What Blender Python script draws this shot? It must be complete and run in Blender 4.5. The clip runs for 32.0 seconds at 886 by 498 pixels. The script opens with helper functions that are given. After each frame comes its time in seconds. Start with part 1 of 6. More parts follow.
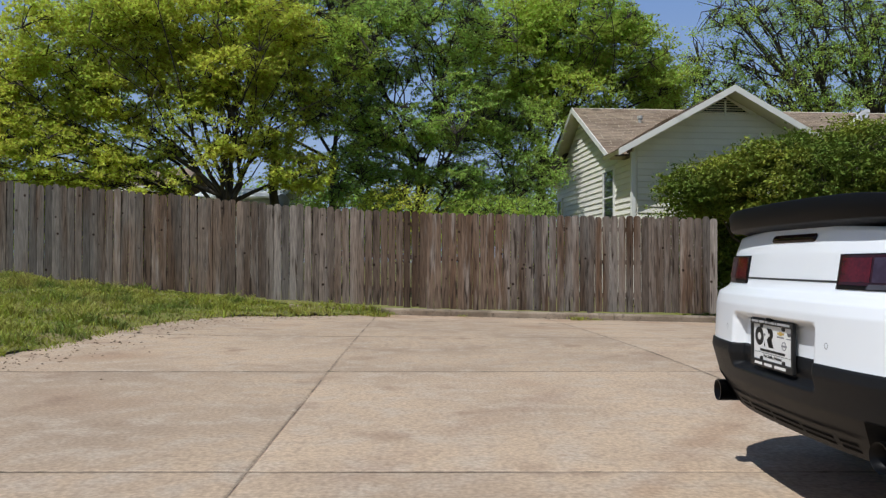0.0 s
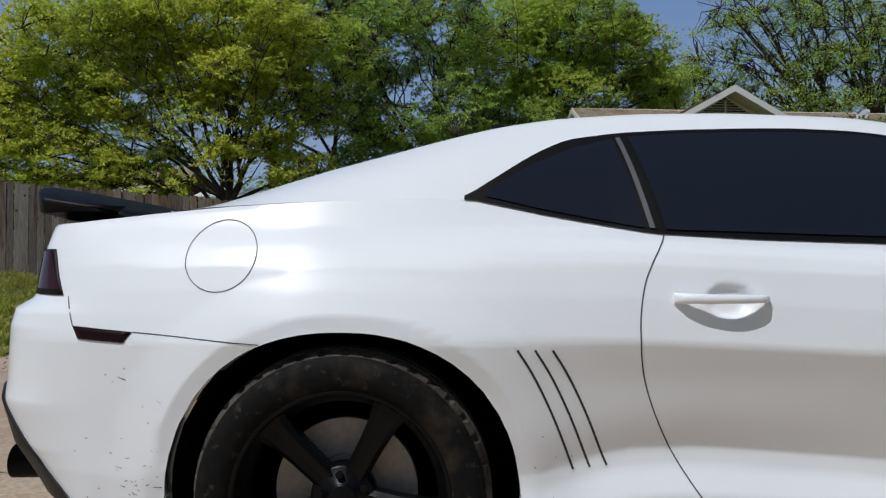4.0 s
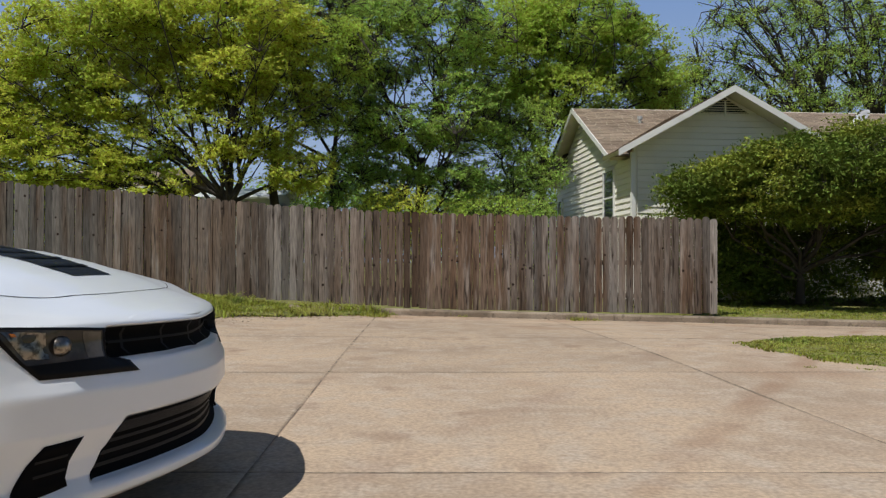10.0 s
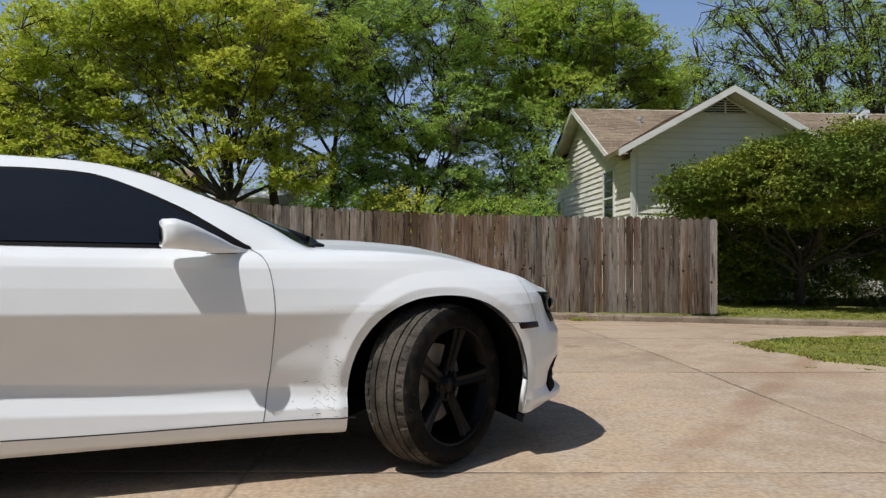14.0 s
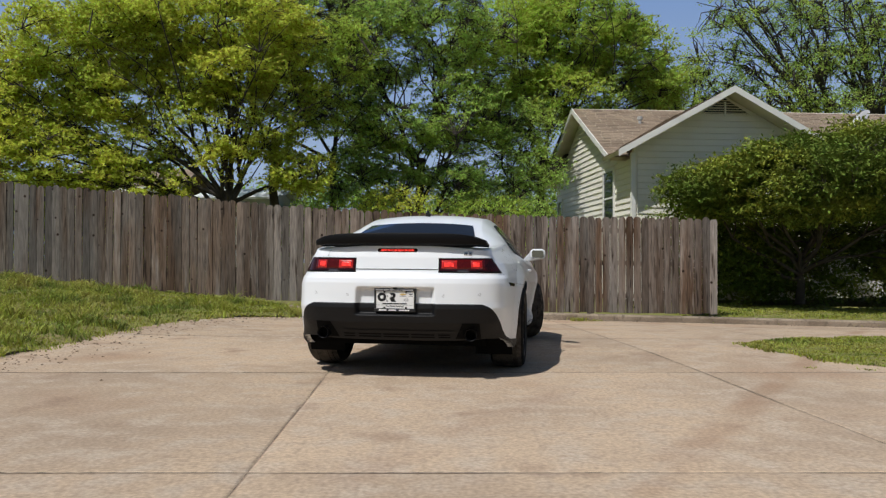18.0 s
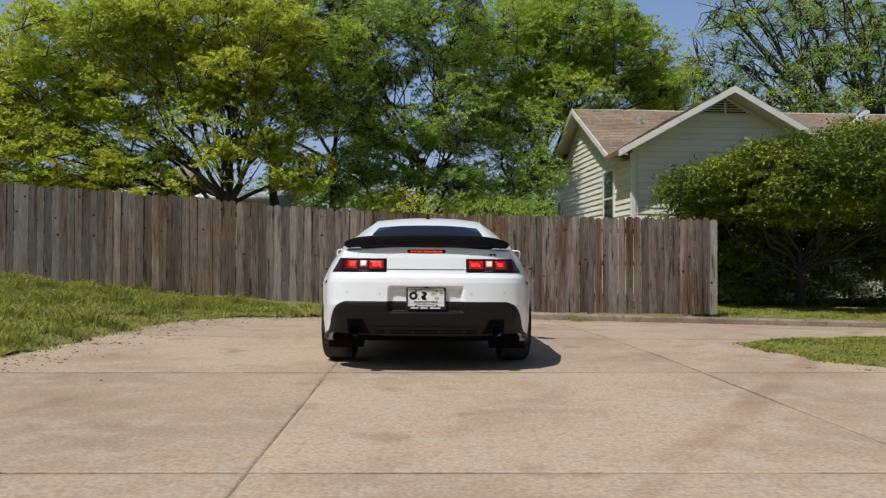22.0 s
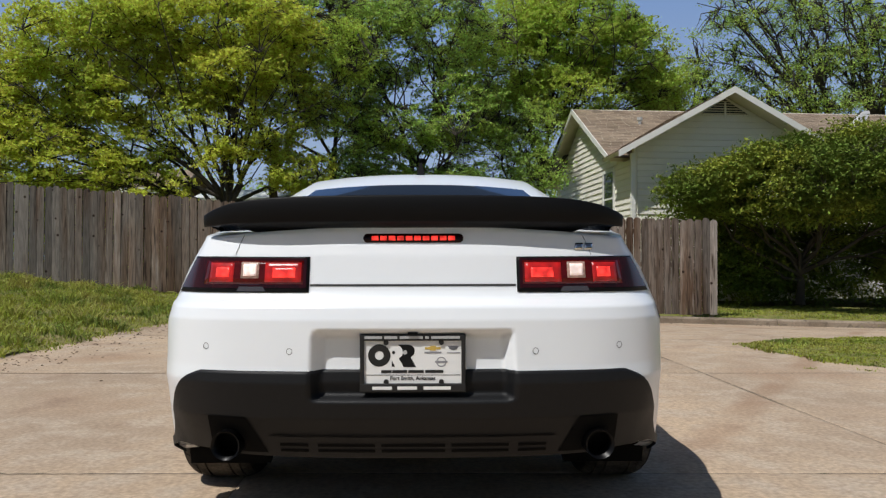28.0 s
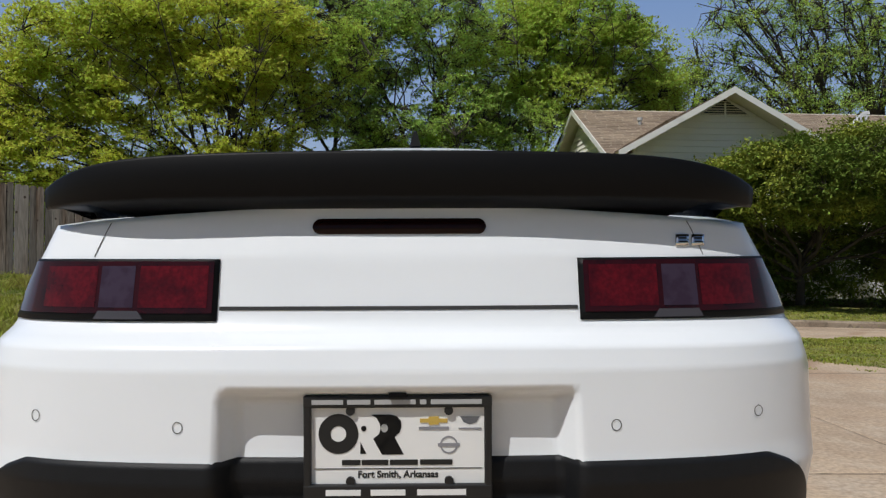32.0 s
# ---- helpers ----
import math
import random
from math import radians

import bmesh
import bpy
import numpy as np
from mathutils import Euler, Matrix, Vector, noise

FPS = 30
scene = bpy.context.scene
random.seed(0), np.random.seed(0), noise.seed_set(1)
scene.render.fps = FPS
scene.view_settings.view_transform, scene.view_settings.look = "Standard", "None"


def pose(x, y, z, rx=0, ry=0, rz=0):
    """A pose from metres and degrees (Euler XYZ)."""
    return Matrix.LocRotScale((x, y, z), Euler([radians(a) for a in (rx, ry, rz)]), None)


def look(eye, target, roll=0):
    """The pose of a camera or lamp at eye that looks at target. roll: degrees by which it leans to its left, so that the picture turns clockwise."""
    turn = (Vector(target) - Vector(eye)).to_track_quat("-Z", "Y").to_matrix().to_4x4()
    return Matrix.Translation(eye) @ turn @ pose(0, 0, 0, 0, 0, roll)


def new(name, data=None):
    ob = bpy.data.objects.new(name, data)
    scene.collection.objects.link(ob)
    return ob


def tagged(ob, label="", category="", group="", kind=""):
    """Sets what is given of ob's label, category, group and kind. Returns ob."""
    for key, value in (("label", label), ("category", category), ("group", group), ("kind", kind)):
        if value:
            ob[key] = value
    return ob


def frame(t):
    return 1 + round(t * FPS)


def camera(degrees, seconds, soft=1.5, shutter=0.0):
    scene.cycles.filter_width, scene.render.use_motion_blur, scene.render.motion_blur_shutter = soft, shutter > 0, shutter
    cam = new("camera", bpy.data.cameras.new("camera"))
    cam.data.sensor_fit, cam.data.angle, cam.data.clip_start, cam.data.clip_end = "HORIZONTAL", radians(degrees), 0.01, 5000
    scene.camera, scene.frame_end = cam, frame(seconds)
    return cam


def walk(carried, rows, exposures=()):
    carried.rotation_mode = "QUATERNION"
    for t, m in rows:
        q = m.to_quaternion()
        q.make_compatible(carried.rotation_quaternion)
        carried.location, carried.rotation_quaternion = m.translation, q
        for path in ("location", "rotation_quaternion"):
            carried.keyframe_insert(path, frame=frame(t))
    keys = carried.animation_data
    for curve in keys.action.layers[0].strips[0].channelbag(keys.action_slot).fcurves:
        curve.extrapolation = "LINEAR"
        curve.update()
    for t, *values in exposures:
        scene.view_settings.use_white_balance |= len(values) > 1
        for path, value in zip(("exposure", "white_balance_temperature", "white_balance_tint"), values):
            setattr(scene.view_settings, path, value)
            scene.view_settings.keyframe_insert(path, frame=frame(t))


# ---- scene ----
cam = camera(60.49, 32.0, soft=1.3)
walk(cam, [(0.0, pose(0, 0, 0.911, 90.93)), (16.0, pose(0, 0, 0.911, 90.98)), (32.0, pose(0, 0, 0.911, 91.06))],
     [(0.0, -0.05, 6080, 10), (0.6, -0.06, 6080, 10), (2.0, -0.32, 6100, 10), (3.5, -0.46, 6060, 10), (6.5, -0.46, 6100, 10), (8.2, -0.2, 6330, 10), (9.5, -0.08, 6400, 10), (28.5, -0.08, 6400, 10), (30.5, -0.17, 6370, 10), (32.0, -0.18, 6350, 10)])

# ---- light ----
SUN_TO = Vector((-0.46, -0.46, 1.0)).normalized()
world = bpy.data.worlds.new("sky")
scene.world = world
world.use_nodes = True
wn = world.node_tree
wn.nodes.clear()
sky = wn.nodes.new("ShaderNodeTexSky")
sky.sky_type, sky.sun_disc = "NISHITA", False
sky.sun_elevation, sky.sun_rotation = math.asin(SUN_TO.z), math.atan2(SUN_TO.x, SUN_TO.y)
sky.air_density, sky.dust_density, sky.ozone_density = 1.0, 0.7, 1.5
back = wn.nodes.new("ShaderNodeBackground")
back.inputs["Strength"].default_value = 0.055
wout = wn.nodes.new("ShaderNodeOutputWorld")
wn.links.new(sky.outputs[0], back.inputs[0])
wn.links.new(back.outputs[0], wout.inputs[0])
sun = new("sun", bpy.data.lights.new("sun", "SUN"))
sun.data.energy, sun.data.angle, sun.data.color = 3.95, radians(0.55), (1.0, 0.97, 0.925)
sun.matrix_world = look(SUN_TO * 60, (0, 0, 0))


# ---- materials ----
def mat(name, base, rough=0.6, metal=0.0, vary=(), fine=0.0, fine_scale=60.0, bump=0.0, bump_scale=80.0, island=0.0, objrand=0.0,
        coat=0.0, spec=0.5, emit=None, stretch=None, trans=0.0, sub=0.0, hue=0.0, placed=False, knots=None, facets=0.0, trail=None):
    """A principled material. vary: (scale, second colour, low, high) blotches laid over one another; fine: grain; bump: relief."""
    m = bpy.data.materials.new(name)
    m.use_nodes = True
    nt = m.node_tree
    b = nt.nodes["Principled BSDF"]
    b.inputs["Roughness"].default_value, b.inputs["Metallic"].default_value = rough, metal
    b.inputs["Coat Weight"].default_value, b.inputs["Specular IOR Level"].default_value = coat, spec
    b.inputs["Coat Roughness"].default_value = 0.03
    b.inputs["Transmission Weight"].default_value = trans
    co = nt.nodes.new("ShaderNodeTexCoord")
    src = nt.nodes.new("ShaderNodeNewGeometry").outputs["Position"] if placed else co.outputs["Object"]
    if stretch:
        mp = nt.nodes.new("ShaderNodeMapping")
        mp.inputs["Scale"].default_value = stretch
        nt.links.new(src, mp.inputs[0])
        src = mp.outputs[0]
    rgb = nt.nodes.new("ShaderNodeRGB")
    rgb.outputs[0].default_value = (*base, 1)
    col = rgb.outputs[0]

    def noise_at(scale, detail=4.0, vec=None):
        n = nt.nodes.new("ShaderNodeTexNoise")
        n.inputs["Scale"].default_value, n.inputs["Detail"].default_value = scale, detail
        nt.links.new(vec or src, n.inputs["Vector"])
        return n.outputs["Fac"]

    def blend(fac, a, bcol, mode="MIX"):
        x = nt.nodes.new("ShaderNodeMix")
        x.data_type, x.blend_type = "RGBA", mode
        nt.links.new(fac, x.inputs[0])
        nt.links.new(a, x.inputs[6])
        if isinstance(bcol, tuple):
            x.inputs[7].default_value = (*bcol, 1)
        else:
            nt.links.new(bcol, x.inputs[7])
        return x.outputs[2]

    def ramp(fac, lo, hi, a=0.0, c=1.0):
        r = nt.nodes.new("ShaderNodeMapRange")
        r.inputs[1].default_value, r.inputs[2].default_value = lo, hi
        r.inputs[3].default_value, r.inputs[4].default_value = a, c
        nt.links.new(fac, r.inputs[0])
        return r.outputs[0]

    for scale, second, lo, hi in vary:
        col = blend(ramp(noise_at(scale), lo, hi), col, second)
    for line in trail or ():
        dp = nt.nodes.new("ShaderNodeVectorMath")
        dp.operation = "DOT_PRODUCT"
        dp.inputs[1].default_value = line[0]
        nt.links.new(src, dp.inputs[0])
        off = nt.nodes.new("ShaderNodeMath")
        off.operation = "SUBTRACT"
        off.inputs[1].default_value = line[1]
        nt.links.new(dp.outputs["Value"], off.inputs[0])
        mag = nt.nodes.new("ShaderNodeMath")
        mag.operation = "ABSOLUTE"
        nt.links.new(off.outputs[0], mag.inputs[0])
        mul = nt.nodes.new("ShaderNodeMath")
        mul.operation = "MULTIPLY"
        nt.links.new(ramp(mag.outputs[0], line[2] * 0.3, line[2], 1.0, 0.0), mul.inputs[0])
        nt.links.new(ramp(noise_at(1.1, 5.0), 0.42, 0.62, 0.0, line[4]), mul.inputs[1])
        col = blend(mul.outputs[0], col, line[3])
    if knots:
        vo = nt.nodes.new("ShaderNodeTexVoronoi")
        vo.inputs["Scale"].default_value = knots[0]
        nt.links.new(nt.nodes.new("ShaderNodeNewGeometry").outputs["Position"], vo.inputs["Vector"])
        col = blend(ramp(vo.outputs["Distance"], knots[1] * 0.6, knots[1], 1.0, 0.0), col, knots[2])
    gain = None
    if fine:
        gain = ramp(noise_at(fine_scale, 3.0), 0.3, 0.7, 1 - fine, 1 + fine)
    for amount, node, out in ((objrand, "ShaderNodeObjectInfo", "Random"), (island, "ShaderNodeNewGeometry", "Random Per Island")):
        if amount:
            g = ramp(nt.nodes.new(node).outputs[out], 0, 1, 1 - amount, 1 + amount)
            if gain is None:
                gain = g
            else:
                mu = nt.nodes.new("ShaderNodeMath")
                mu.operation = "MULTIPLY"
                nt.links.new(gain, mu.inputs[0])
                nt.links.new(g, mu.inputs[1])
                gain = mu.outputs[0]
    if gain is not None:
        hs = nt.nodes.new("ShaderNodeHueSaturation")
        nt.links.new(gain, hs.inputs["Value"])
        nt.links.new(col, hs.inputs["Color"])
        if hue:
            inf = nt.nodes.new("ShaderNodeNewGeometry")
            nt.links.new(ramp(inf.outputs["Random Per Island"], 0, 1, 0.5 - hue, 0.5 + hue), hs.inputs["Hue"])
        col = hs.outputs[0]
    nt.links.new(col, b.inputs["Base Color"])
    if bump:
        bp = nt.nodes.new("ShaderNodeBump")
        bp.inputs["Strength"].default_value, bp.inputs["Distance"].default_value = bump, 0.01
        nt.links.new(noise_at(bump_scale, 5.0), bp.inputs["Height"])
        nt.links.new(bp.outputs[0], b.inputs["Normal"])
    if emit:
        b.inputs["Emission Color"].default_value, b.inputs["Emission Strength"].default_value = (*emit[0], 1), emit[1]
        if facets:
            vo = nt.nodes.new("ShaderNodeTexVoronoi")
            vo.inputs["Scale"].default_value = facets
            nt.links.new(src, vo.inputs["Vector"])
            nt.links.new(ramp(vo.outputs["Distance"], 0.05, 0.75, emit[1] * 1.35, emit[1] * 0.25), b.inputs["Emission Strength"])
    if sub:
        tr = nt.nodes.new("ShaderNodeBsdfTranslucent")
        nt.links.new(col, tr.inputs["Color"])
        mx = nt.nodes.new("ShaderNodeMixShader")
        mx.inputs[0].default_value = sub
        nt.links.new(b.outputs[0], mx.inputs[1])
        nt.links.new(tr.outputs[0], mx.inputs[2])
        nt.links.new(mx.outputs[0], nt.nodes["Material Output"].inputs[0])
    return m


M = {}
M["concrete"] = mat("concrete", (0.50, 0.378, 0.262), 0.85, vary=((0.6, (0.385, 0.292, 0.208), 0.42, 0.62), (4.0, (0.48, 0.388, 0.295), 0.46, 0.66), (0.5, (0.385, 0.262, 0.172), 0.58, 0.70), (15.0, (0.40, 0.305, 0.22), 0.50, 0.70), (1.7, (0.33, 0.235, 0.165), 0.60, 0.72)), fine=0.20, fine_scale=42, bump=0.14, bump_scale=60, objrand=0.05, spec=0.2, placed=True, trail=(((0.838, -0.546, 0.0), -1.01, 0.15, (0.33, 0.215, 0.14), 0.75), ((0.859, -0.51, 0.0), -2.0, 0.17, (0.36, 0.255, 0.18), 0.6), ((0.10, 0.995, 0.0), 13.75, 0.75, (0.41, 0.27, 0.175), 0.8)))
M["joint"] = mat("joint_dirt", (0.25, 0.19, 0.135), 0.95, fine=0.4, fine_scale=20, vary=((1.6, (0.39, 0.30, 0.21), 0.45, 0.60), (7.0, (0.10, 0.085, 0.05), 0.56, 0.68)), placed=True)
M["curb"] = mat("curb_concrete", (0.33, 0.265, 0.195), 0.9, vary=((1.5, (0.19, 0.145, 0.10), 0.42, 0.62), (9.0, (0.14, 0.11, 0.08), 0.55, 0.7)), fine=0.2, fine_scale=50, bump=0.3, objrand=0.08)
M["soil"] = mat("soil_grass", (0.20, 0.20, 0.045), 0.95, vary=((1.2, (0.23, 0.19, 0.08), 0.46, 0.66), (6.0, (0.13, 0.15, 0.03), 0.5, 0.64)), fine=0.3, fine_scale=25, bump=0.5, bump_scale=30)
M["grass"] = mat("grass_blade", (0.33, 0.35, 0.045), 0.6, vary=((0.6, (0.40, 0.38, 0.085), 0.48, 0.62), (1.9, (0.16, 0.21, 0.03), 0.50, 0.62), (4.5, (0.42, 0.44, 0.07), 0.56, 0.68)), island=0.45, sub=0.35, hue=0.03)
M["fence"] = mat("weathered_cedar", (0.165, 0.116, 0.084), 0.9, vary=((0.11, (0.215, 0.19, 0.168), 0.44, 0.60), (0.9, (0.105, 0.066, 0.043), 0.46, 0.64), (2.6, (0.235, 0.20, 0.172), 0.54, 0.68), (6.0, (0.045, 0.032, 0.024), 0.55, 0.68)), fine=0.32, fine_scale=13, bump=0.9, bump_scale=16, objrand=0.42, stretch=(3.4, 3.4, 0.30), spec=0.12, placed=True, trail=(((1.0, 0.0, 0.0), -32.0, 29.0, (0.150, 0.138, 0.126), 0.85),), knots=(3.8, 0.12, (0.028, 0.018, 0.012)))
M["siding"] = mat("cream_vinyl_siding", (0.78, 0.745, 0.66), 0.55, vary=((0.8, (0.71, 0.66, 0.54), 0.5, 0.75),), fine=0.04, objrand=0.04)
M["trim"] = mat("white_trim_paint", (0.78, 0.77, 0.73), 0.5, vary=((2.0, (0.62, 0.60, 0.55), 0.55, 0.75),))
M["soffit"] = mat("soffit_paint", (0.62, 0.56, 0.44), 0.6, vary=((2.0, (0.5, 0.44, 0.33), 0.5, 0.75),))
M["shingle"] = mat("brown_asphalt_shingle", (0.26, 0.20, 0.145), 0.95, vary=((1.0, (0.19, 0.14, 0.10), 0.45, 0.65),), fine=0.3, fine_scale=40, objrand=0.12, island=0.18)
M["bark"] = mat("bark", (0.045, 0.036, 0.028), 0.95, vary=((4.0, (0.085, 0.072, 0.058), 0.5, 0.7),), bump=0.8, bump_scale=20)
M["leafA"] = mat("leaf_yellow_green", (0.64, 0.655, 0.10), 0.75, island=0.40, spec=0.15, sub=0.5, hue=0.025, vary=((0.5, (0.50, 0.57, 0.09), 0.4, 0.65),))
M["leafB"] = mat("leaf_green", (0.42, 0.54, 0.10), 0.75, island=0.40, spec=0.15, sub=0.5, hue=0.025, vary=((0.5, (0.55, 0.63, 0.11), 0.45, 0.7),))
M["leafD"] = mat("leaf_deep_green", (0.38, 0.52, 0.125), 0.75, island=0.40, spec=0.15, sub=0.48, hue=0.025, vary=((0.5, (0.53, 0.65, 0.13), 0.45, 0.68),))
M["leafC"] = mat("leaf_dark_shrub", (0.135, 0.19, 0.032), 0.75, island=0.38, spec=0.12, sub=0.2, hue=0.02, vary=((0.8, (0.33, 0.36, 0.055), 0.47, 0.68),))
M["brickfar"] = mat("red_brown_wall", (0.26, 0.13, 0.08), 0.9, vary=((2.0, (0.2, 0.1, 0.07), 0.4, 0.6),))
M["whitefar"] = mat("white_painted_board", (0.72, 0.73, 0.72), 0.6, vary=((1.5, (0.6, 0.6, 0.6), 0.5, 0.7),))
M["metal"] = mat("galvanised_metal", (0.55, 0.55, 0.55), 0.5, 0.3, fine=0.1)
M["winglass"] = mat("house_window_glass", (0.02, 0.025, 0.03), 0.05, spec=0.6)


# ---- helpers of this scene ----
def mesh_of(name, verts, faces, smooth=False):
    me = bpy.data.meshes.new(name)
    me.from_pydata([tuple(v) for v in verts], [], [tuple(f) for f in faces])
    if smooth:
        me.polygons.foreach_set("use_smooth", [True] * len(me.polygons))
    me.update()
    return me


def part(name, data, material, parent=None, label=""):
    """Links a bmesh or a mesh as one object under parent."""
    if isinstance(data, bmesh.types.BMesh):
        me = bpy.data.meshes.new(name)
        data.to_mesh(me)
        data.free()
    else:
        me = data
    if not me.materials:
        me.materials.append(material)
    ob = new(name, me)
    ob.parent = parent
    if label:
        ob["label"] = label
    return ob


def thing(name, loc=(0, 0, 0), label="", category="", group="", kind="", rz=0.0):
    ob = new(name)
    ob.empty_display_size = 0.1
    ob.matrix_basis = pose(*loc, 0, 0, rz)
    return tagged(ob, label, category, group, kind)


def box_bm(bm, c, s, m=None, bevel=0.0):
    g = bmesh.ops.create_cube(bm, size=1.0)["verts"]
    bmesh.ops.scale(bm, vec=s, verts=g)
    if bevel:
        ed = list({e for v in g for e in v.link_edges})
        r = bmesh.ops.bevel(bm, geom=ed, offset=bevel, segments=2, affect="EDGES", profile=0.5)
        g = list({v for f in r["faces"] for v in f.verts} | {v for v in g if v.is_valid})
    bmesh.ops.transform(bm, matrix=Matrix.Translation(c) @ (m or Matrix()), verts=g)
    return bm


def box(c, s, m=None, bevel=0.0):
    return box_bm(bmesh.new(), c, s, m, bevel)


def tube(points, radii, sides=6, cap=True):
    """Vertices and faces of a tapering tube along points."""
    pts = [Vector(p) for p in points]
    vs, fs = [], []
    for i, p in enumerate(pts):
        d = (pts[min(i + 1, len(pts) - 1)] - pts[max(i - 1, 0)]).normalized()
        a = d.cross(Vector((0.13, 0.31, 0.94)) if abs(d.z) < 0.95 else Vector((1, 0, 0))).normalized()
        b = d.cross(a)
        r = radii[i] if hasattr(radii, "__len__") else radii
        for k in range(sides):
            t = 2 * math.pi * k / sides
            vs.append(p + a * (r * math.cos(t)) + b * (r * math.sin(t)))
    n = sides
    for i in range(len(pts) - 1):
        for k in range(n):
            fs.append((i * n + k, i * n + (k + 1) % n, (i + 1) * n + (k + 1) % n, (i + 1) * n + k))
    if cap:
        fs.append(tuple(range(n))[::-1])
        fs.append(tuple((len(pts) - 1) * n + k for k in range(n)))
    return vs, fs


def merge(chunks):
    vs, fs = [], []
    for v, f in chunks:
        o = len(vs)
        vs += list(v)
        fs += [tuple(i + o for i in q) for q in f]
    return vs, fs


def lerp_table(x, tab):
    return float(np.interp(x, [a for a, _ in tab], [b for _, b in tab]))


# ---- ground ----
def lift(x, y):
    """Height of the paved ground: level near the camera, falling to the kerb and rising to the west bank."""
    t = min(max((y - 7.0) / 7.25, 0.0), 1.0) ** 1.4
    far = -0.11 - 0.025 * x + (0.085 * (-2.6 - x) if x < -2.6 else 0.0)
    if x < -12:
        far = -0.11 + 0.3 + 0.085 * 9.4
    far = max(far, -0.5)
    side = 0.05 * max(-4.4 - x, 0.0) if y < 14.25 else 0.0
    return far * t + min(side, 0.4) * (1 - t)


def soil(x, y):
    """Height of the bare ground sheet, under slabs and lawns."""
    z = lift(x, min(y, 14.3)) - 0.13
    if y > 14.3:
        z += 0.16
    if y > 30:
        z = z + (0.2 - z) * min((y - 30) / 30, 1)
    return z


xs = [-900, -300, -120, -60, -30] + [-18 + 0.75 * i for i in range(49)] + [30, 60, 120, 300, 900]
ys = [-900, -300, -120, -60, -30] + [-15 + 0.75 * i for i in range(39)] + [14.25, 14.35] + [15 + 1.5 * i for i in range(12)] + [40, 60, 120, 300, 900]
gv = [(x, y, soil(max(min(x, 20), -14), y)) for y in ys for x in xs]
nx = len(xs)
gf = [(j * nx + i, j * nx + i + 1, (j + 1) * nx + i + 1, (j + 1) * nx + i) for j in range(len(ys) - 1) for i in range(nx - 1)]
ground = part("ground", mesh_of("ground", gv, gf, True), M["soil"])
tagged(ground, "dry grassy soil around the concrete drive", "ground", kind="structure")


def seam_x(k, y):
    return (-7.1 - 0.03 * y, -3.95 - 0.033 * y, -0.735 - 0.034 * y, 2.335 - 0.029 * y, 4.45 - 0.02 * y, 7.4 - 0.01 * y, 10.4, 13.4)[k]


SEAM_Y = (-6.0, -2.75, 0.28, 3.31, 6.30, 9.42, 12.40, 14.22)


def grid_slab(k, j, n=10):
    """One cast slab between two seams each way, with a lowered, rounded rim."""
    e = 0.0012
    vs, fs = [], []
    us = [0.0, 0.006, 0.014] + [i / n for i in range(1, n)] + [0.986, 0.994, 1.0]
    m = len(us)
    for b in us:
        y = SEAM_Y[j] + 0.004 + (SEAM_Y[j + 1] - SEAM_Y[j] - 0.008) * b
        for a in us:
            x0, x1 = seam_x(k, y) + e, seam_x(k + 1, y) - e
            x = x0 + (x1 - x0) * a
            rim = min(min(a, 1 - a) * 3.0, min(b, 1 - b) * 3.0)
            drop = 0.004 * (1 - min(rim / 0.04, 1.0)) ** 2 if rim < 0.04 else 0.0
            wob = 0.004 * noise.noise(Vector((x * 0.7, y * 0.7, 3.0)))
            vs.append((x, y, lift(x, y) - drop + wob))
    for b in range(m - 1):
        for a in range(m - 1):
            fs.append((b * m + a, b * m + a + 1, (b + 1) * m + a + 1, (b + 1) * m + a))
    rim = [i for i in range(m)] + [r * m + m - 1 for r in range(1, m)] + [(m - 1) * m + i for i in range(m - 2, -1, -1)] + [r * m for r in range(m - 2, 0, -1)]
    o = len(vs)
    vs += [(vs[i][0], vs[i][1], vs[i][2] - 0.09) for i in rim]
    q = len(rim)
    fs += [(rim[i], o + i, o + (i + 1) % q, rim[(i + 1) % q]) for i in range(q)]
    return mesh_of("slab", vs, fs, True)


drive = thing("pavement", label="sun-bleached tan concrete drive cast in large slabs", category="pavement", kind="structure")
for k in range(7):
    for j in range(7):
        part("slab", grid_slab(k, j), M["concrete"], drive)

def joint_strip(pts, width, deep=0.0065):
    """Dirt packed in a joint, a little below the slabs' faces; width: a number, or a function of y."""
    vs = []
    for i, (x, y) in enumerate(pts):
        a, b = Vector(pts[max(i - 1, 0)]), Vector(pts[min(i + 1, len(pts) - 1)])
        d = (b - a).normalized()
        n = Vector((-d.y, d.x)) * (width(y) if callable(width) else width) / 2
        vs += [(x + n.x, y + n.y, lift(x, y) - deep), (x - n.x, y - n.y, lift(x, y) - deep)]
    return mesh_of("joint", vs, [(2 * i, 2 * i + 1, 2 * i + 3, 2 * i + 2) for i in range(len(pts) - 1)])


